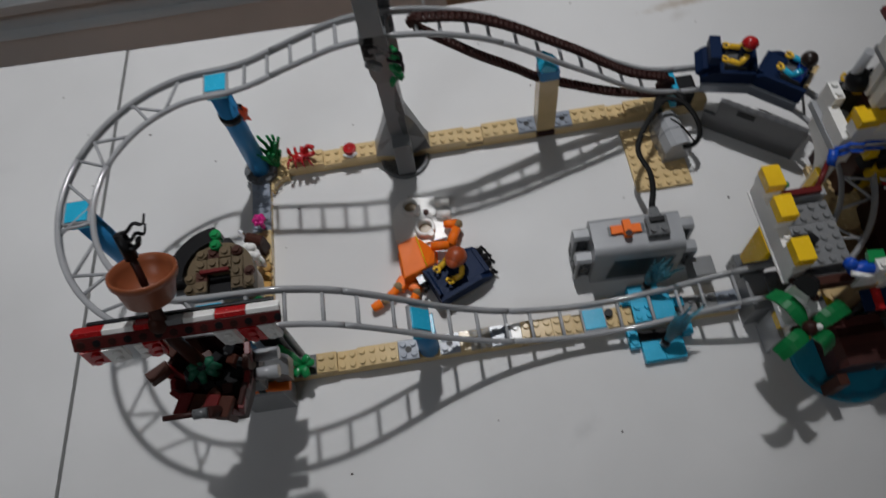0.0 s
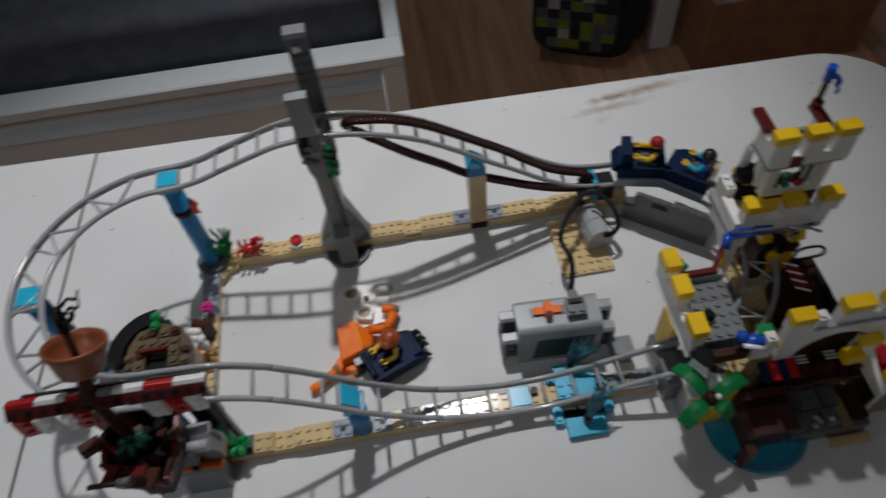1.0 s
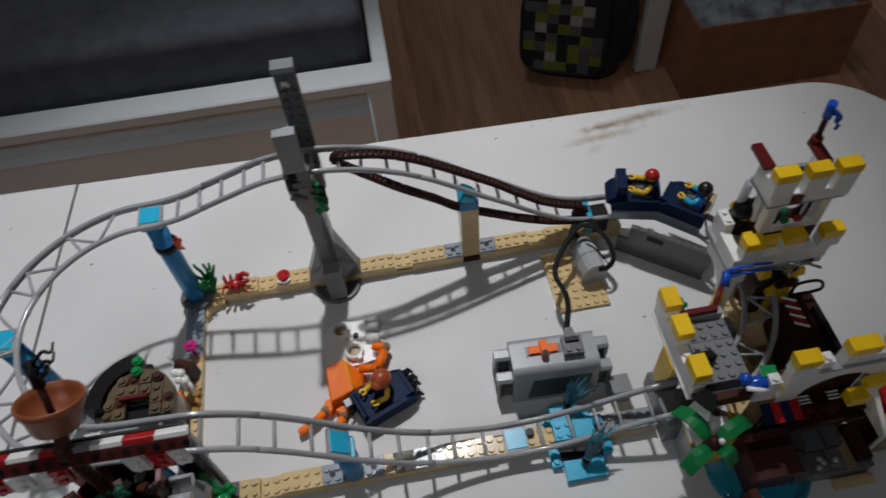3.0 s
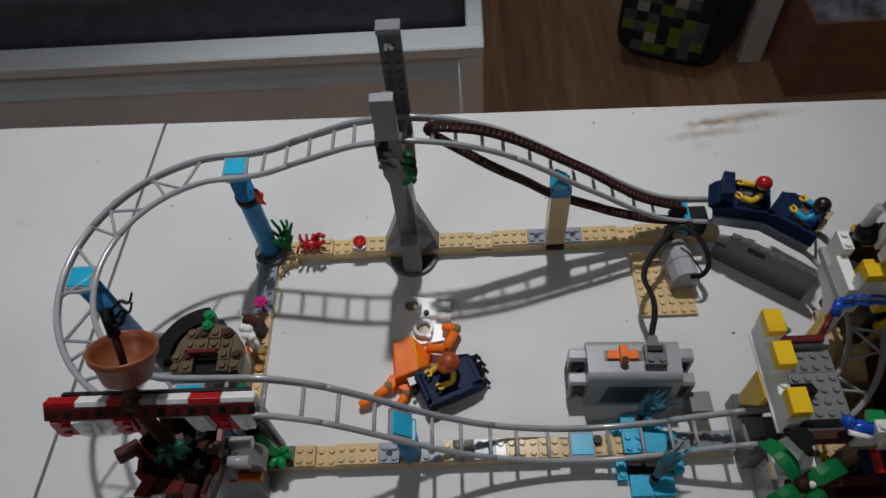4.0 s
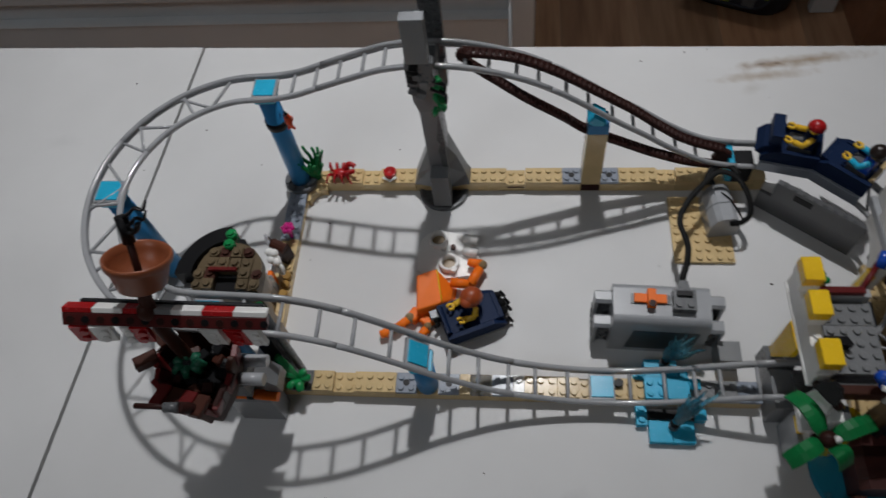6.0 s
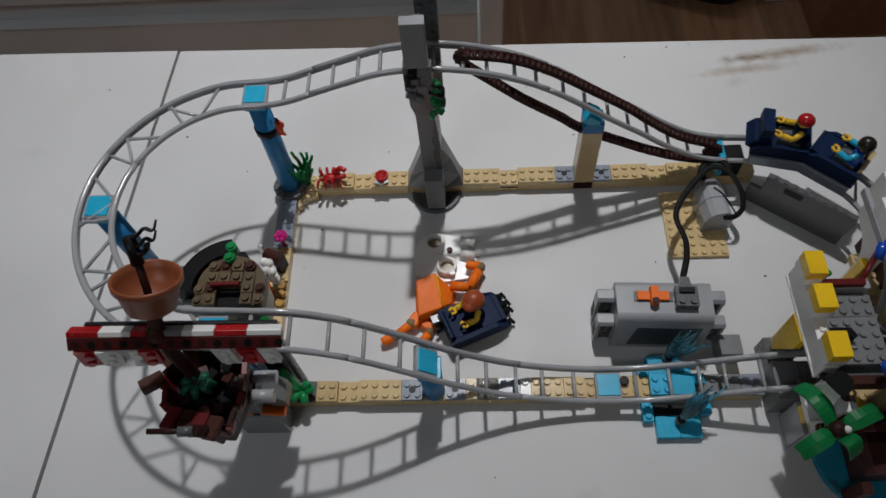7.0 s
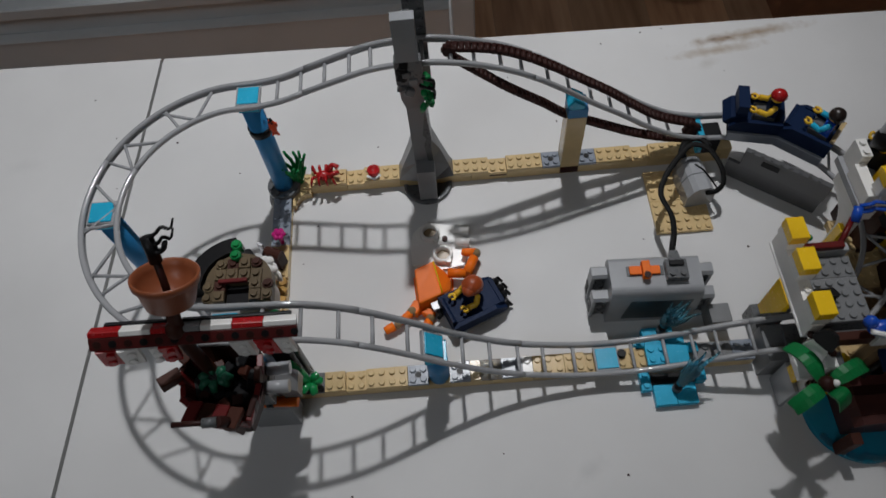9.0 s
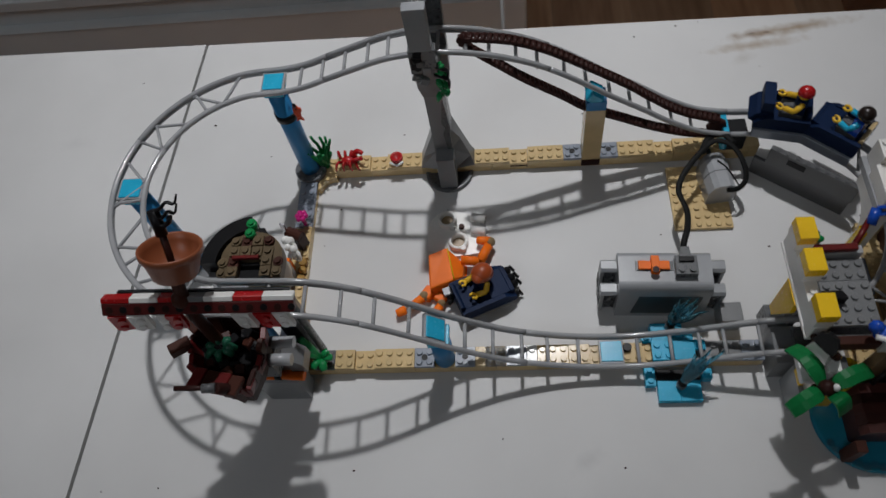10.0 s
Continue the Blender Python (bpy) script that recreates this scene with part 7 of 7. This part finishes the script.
def hut():
    murk = plastic("umber_plastic", (0.066, 0.02, 0.017), 0.4, 0.3, gloss=0.3)
    t = thing("toy_hut", (0.41, -0.236, 0), "dark brown toy hut with a sloped roof on clear blue water", "toy hut")
    part("hut_wall", Geo().box((0.3935, -0.2485, 0.0045), (0.4255, -0.2165, 0.034), murk), t)
    rnd = random.Random(31)
    for k in range(5):
        y = -0.2515 + 0.0068 * k
        g = Geo().prism([(0.3895, 0.0343), (0.4285, 0.0343), (0.4265, 0.0412 + 0.001 * rnd.random()), (0.3935, 0.0408 + 0.001 * rnd.random())], y, y + 0.0067, (murk, murk, murk, DBROWN, murk)[k], axis="y")
        part("roof_plank", g, t, "dark reddish brown roof plank")
    part("corner_post", Geo().box((0.3855, -0.2625, 0.0044), (0.3925, -0.2545, 0.0345), BROWN), t)
    smoke = plastic("smoky_grey_plastic", (0.085, 0.085, 0.086), 0.2, 0.2)
    # annex of grey and brown plates, some of them smoky clear
    part("annex", Geo().box((0.4292, -0.2495, 0.0), (0.4905, -0.2165, 0.0165), DGREY), t, "dark grey annex")
    for x, y, w, d, h, mt in ((0.4295, -0.2475, 0.0098, 0.0155, 0.0062, DGREY), (0.4295, -0.2315, 0.0125, 0.0135, 0.0115, smoke), (0.44, -0.249, 0.0155, 0.0155, 0.0032, smoke),
                              (0.4425, -0.233, 0.0155, 0.0155, 0.0064, DGREY), (0.456, -0.2475, 0.0118, 0.0142, 0.0048, DGREY), (0.4585, -0.233, 0.0118, 0.0155, 0.0096, smoke),
                              (0.4685, -0.2488, 0.0078, 0.0235, 0.0032, DTAN), (0.477, -0.2455, 0.0118, 0.0275, 0.0064, DBROWN)):
        part("annex_plate", Geo().box((x, y, 0.0167), (x + w, y + d, 0.0167 + h), mt), t)
    for x, y in ((0.4475, -0.2455), (0.4525, -0.2425), (0.461, -0.2425), (0.4505, -0.2395)):
        part("pebble", Geo().ball((x, y, 0.0212 if x < 0.455 else 0.0228), 0.0026, LGREY, (1.1, 1, 0.7), 9), t, "pale grey round stud")
    w = thing("toy_water", (0.41, -0.235, 0), "clear blue round toy water plate under the hut", "toy water")
    part("water_dish", Geo().lathe((0.4125, -0.2305, 0), [(0.0, 0.0), (0.0375, 0.0), (0.0395, 0.0015), (0.0375, 0.0042), (0.0, 0.0042)], plastic("deep_clear_blue_plastic", (0.02, 0.36, 0.55), 0.08, 0.1, 0.3), 40), w)
    g = Geo()
    rnd = random.Random(5)
    for k in range(16):
        a = -2.6 + 2.2 * k / 15
        r = 0.034 + 0.003 * rnd.random()
        g.ball((0.4125 + r * math.cos(a), -0.2305 + r * math.sin(a), 0.0045), 0.003, TBLUE, (1, 1, 0.7), 8)
    part("foam", g, w, "clear blue ripples")
    p = thing("toy_jetty_plate", (0.474, -0.26, 0), "tan studded plate at the castle's front edge", "toy plate")
    brick(p, 0.461, -0.2585, 0, 4, 1, PL, TAN)


def bastion():
    t = thing("toy_castle_bastion", (0.515, -0.22, 0), "low yellow and white toy bastion beside the arch", "toy castle")
    part("bastion_base", Geo().box((0.495, -0.2345, 0.0), (0.5475, -0.197, 0.03), DBROWN), t, "dark brown base")
    part("white_ramp", Geo().prism([(-0.236, 0.0), (-0.2015, 0.0), (-0.2015, 0.056), (-0.236, 0.036)], 0.4955, 0.4995, WHITE, axis="x"), t, "sloped white wall")
    part("yellow_band", Geo().box((0.4905, -0.2, 0.06), (0.5, -0.1915, 0.0755), YELLOW), t)
    for x0, x1 in ((0.4985, 0.5145), (0.5345, 0.5495)):
        merlon(t, x0, x1, -0.2345, -0.2238, 0.0302, 0.0525, 0.008)
    part("middle_wall", Geo().box((0.5147, -0.2345, 0.0302), (0.5343, -0.2238, 0.0445), DBROWN), t, "dark brown wall between the battlements")
    # Dark tan puts the shade on a yellow front face into its colour.
    part("front_skirt", Geo().box((0.5, -0.2365, 0.0), (0.547, -0.2347, 0.03), DTAN), t, "front panel in dark tan for yellow in shade")
    part("red_seat", Geo().box((0.502, -0.2165, 0.0302), (0.5125, -0.201, 0.0475), RED), t, "red seat")
    part("dark_pad", Geo().box((0.513, -0.2165, 0.0302), (0.5195, -0.202, 0.042), BLACK), t)
    c = thing("toy_cannon", (0.522, -0.22, 0.03), "glossy black toy cannon pointing over the bastion", "toy cannon")
    part("barrel", Geo().cyl((0.519, -0.194, 0.057), (0.5245, -0.2475, 0.054), 0.0046, BLACK, 0.0056, n=20), c)
    part("muzzle", Geo().cyl((0.5243, -0.246, 0.0541), (0.5247, -0.2495, 0.0539), 0.0066, BLACK, n=20), c)
    part("breech", Geo().ball((0.519, -0.1935, 0.057), 0.0052, BLACK, (1, 1, 1), 14), c)
    part("carriage", Geo().box((0.5175, -0.2185, 0.0303), (0.5265, -0.204, 0.0505), DBROWN), c)
    g = Geo().ball((0.542, -0.1965, 0.0395), 0.0058, TBLUE, (1, 1, 1), 12).ball((0.549, -0.2035, 0.0375), 0.0056, TBLUE, (1.1, 0.9, 1), 12).ball((0.5355, -0.1935, 0.0405), 0.0052, WHITE, (1, 1, 1), 12)
    g.cyl((0.542, -0.198, 0.0303), (0.542, -0.198, 0.037), 0.004, WHITE, n=12)
    single("toy_ghost", g, "white and clear blue toy blob behind the cannon", "toy creature", (0.542, -0.198, 0.03))


def palm():
    t = thing("toy_palm", (0.3597, -0.2368, 0), "toy palm with four broad green leaves and a brown trunk", "toy palm")
    c = Vector((0.3555, -0.2342, 0.085))
    g = Geo()
    foot = Vector((0.3635, -0.2225, 0.046))
    for k in range(4):
        p, q = foot.lerp(c, k / 4), foot.lerp(c, (k + 0.96) / 4)
        g.cyl(p, q, 0.0032, BROWN, 0.0039, n=12)
    part("trunk", g, t, "ringed brown trunk clipped to the gate pier")
    part("crown_hub", Geo().ball((c.x, c.y, 0.085), 0.0055, DBROWN, (1, 1, 0.9), 12).ball((c.x + 0.004, c.y - 0.001, 0.0883), 0.0026, WHITE, (1, 1, 1), 8), t, "dark hub")
    for tx, ty in ((0.3409, -0.2031), (0.331, -0.2475), (0.3876, -0.2206), (0.3652, -0.2497)):
        d = Vector((tx - c.x, ty - c.y, 0))
        ln = d.length * 0.95
        d.normalize()
        s = Vector((-d.y, d.x, 0))
        g, n = Geo(), 8
        vs = []
        for j in range(n + 1):
            u = j / n
            w = 0.0054 * min(1.0, 0.55 + 2.4 * u) * (1 if u < 0.9 else 0.9)
            z = 0.0065 * math.sin(u * 2.9) - 0.0055 * u * u
            p = c + d * (0.004 + (ln - 0.004) * u)
            for q, h in ((-w, -0.0012), (0, 0.0), (w, -0.0012)):
                vs.append((p.x + s.x * q, p.y + s.y * q, c.z + z + h))
            for q, h in ((-w, -0.003), (0, -0.0018), (w, -0.003)):
                vs.append((p.x + s.x * q, p.y + s.y * q, c.z + z + h))
        fs = []
        for j in range(n):
            a, b = 6 * j, 6 * j + 6
            fs += [(a, a + 1, b + 1, b), (a + 1, a + 2, b + 2, b + 1), (a + 4, a + 3, b + 3, b + 4), (a + 5, a + 4, b + 4, b + 5), (a + 3, a, b, b + 3), (a + 2, a + 5, b + 5, b + 2)]
        fs += [(0, 3, 4, 1), (1, 4, 5, 2), (6 * n + 1, 6 * n + 4, 6 * n + 3, 6 * n), (6 * n + 2, 6 * n + 5, 6 * n + 4, 6 * n + 1)]
        fs = [f[::-1] for f in fs]
        g.put(vs, fs, GREEN)
        part("leaf", g, t)


def castle_people():
    figure_at("toy_figure", pose(0.3565, -0.2105, 0.0662, 0, 0, 35), "toy pirate in dark clothes with a tall black hat",
              torso=WHITE, arm=DBROWN, legs=DGREY, hat="bicorne", hatmat=BLACK, seated=False, raise_arm=-50)
    b = thing("toy_ledge", (0.361, -0.2175, 0), "yellow brick ledge under the pirate", "toy brick")
    part("ledge_block", Geo().prism([(0.3658, 0.0), (0.386, 0.0), (0.386, 0.066), (0.378, 0.076), (0.3658, 0.076)], -0.2225, -0.2115, YELLOW, axis="y"), b)
    part("ledge_tile", Geo().box((0.366, -0.2222, 0.0762), (0.3735, -0.2118, 0.0805), DGREY), b, "dark grey clip brick")
    x, y, z = 0.3925, -0.2065, 0.0946
    m = pose(x, y, z) @ Matrix.Scale(1.3, 4)
    g = Geo().ball((0, 0, 0.0065), 0.0056, BRBLUE, (1.4, 0.75, 0.85), 14, m).ball((-0.0065, 0.0025, 0.0095), 0.0034, BRBLUE, (1.1, 1, 1), 10, m)
    g.tube([(-0.008, -0.0025, 0.0095), (-0.001, -0.0045, 0.0088), (0.004, -0.0045, 0.006)], 0.0015, WHITE, 7, m, 0.6)
    g.tube([(0.003, 0, 0.008), (0.0085, -0.001, 0.006), (0.0125, -0.0025, 0.003)], 0.0022, YELLOW, 8, m, 0.6)
    g.prism([(0.001, 0.001), (0.0095, 0.0005), (0.0105, 0.0065), (0.003, 0.0075)], 0.0085, 0.0115, LGREEN, m)
    g.cyl((0, 0, 0), (0, 0, 0.004), 0.0022, BRBLUE, n=8, m=m)
    single("toy_parrot", g, "blue, white and green toy parrot on the gatehouse ledge", "toy parrot", (x, y, z))


def right_slope():
    """Grey chassis bar leaning inside the right bend."""
    t = thing("toy_grey_bar", (0.41, -0.03, 0), "long dark grey toy bar under the castle bend", "toy bar")
    a, b = Vector((0.3765, -0.0175, 0)), Vector((0.4345, -0.0615, 0))
    d = (b - a).normalized()
    m = Matrix.Translation(a) @ Matrix.Rotation(math.atan2(d.y, d.x), 4, "Z")
    ln = (b - a).length
    dark = plastic("slate_plastic", (0.095, 0.096, 0.099), 0.3)
    part("bar_body", Geo().box((0, -0.0042, 0.0205), (ln, 0.0006, 0.0405), dark, m), t)
    part("bar_slot", Geo().box((0.016, -0.0046, 0.031), (0.031, -0.0041, 0.0372), BLACK, m, 0.0001), t, "dark slot")
    # Made-up wall; its dark face and shadow imitate the shade below the bar.
    part("bar_foot", Geo().box((-0.01, -0.003, 0.0), (ln - 0.001, 0.0004, 0.0203), dark, m), t, "dark wall added to deepen the shade under the bar")
    for k in range(8):
        x = 0.006 + 0.008 * k
        part("bar_stud", Geo().cyl((x, -0.0018, 0.0406), (x, -0.0018, 0.0416), 0.002, dark, n=12, caps=(0, 1), m=m), t)
    s = thing("toy_bracket", (0.355, 0.008, 0), "azure and tan bracket holding the foot of the lift hill", "toy bracket")
    part("bracket_block", Geo().box((0.3455, 0.0, 0.013), (0.3615, 0.016, 0.0355), BLACK), s, "black block")
    part("bracket_face", Geo().box((0.3405, -0.004, 0.0195), (0.3453, 0.02, 0.0395), AZURE), s, "azure end piece")
    part("bracket_foot", Geo().box((0.3617, 0.001, 0.0), (0.376, 0.015, 0.016), TAN), s, "tan foot")


CASTLE_FROM = set(scene.objects)
gatehouse()
inner_floor()
east_ramp()
tower()
front_wall()
awning()
hut()
bastion()
palm()
castle_people()
for ob in [o for o in scene.objects if o not in CASTLE_FROM and not o.parent]:
    dx = 0.0005 if ob.name.startswith("toy_castle_gatehouse") else -0.003
    ob.matrix_basis = Matrix.Translation((dx, -0.003, 0)) @ ob.matrix_basis      # seat the castle on the loop
right_slope()


# ---------------------------------------------------------------- crumbs on the table
def crumbs():
    g = Geo()
    rnd = random.Random(21)
    spots = [(0.288, 0.154), (0.035, -0.268), (0.06, 0.047), (0.33, 0.165), (0.4, 0.105), (-0.07, 0.03), (0.23, 0.06), (0.37, -0.012), (0.37, -0.09), (0.005, -0.035), (0.19, 0.12), (0.352, 0.168)]
    for x, y in spots + [(rnd.uniform(-0.35, 0.65), rnd.uniform(-0.3, 0.17)) for _ in range(22)]:
        r = rnd.uniform(0.0004, 0.0009)
        g.ball((x, y, r * 0.4), r, DBROWN, (1.4, 1, 0.5), 6)
    single("crumbs", g, "scattered dark crumbs on the white tabletop", "crumbs", (0, 0, 0), kind="stuff")


crumbs()
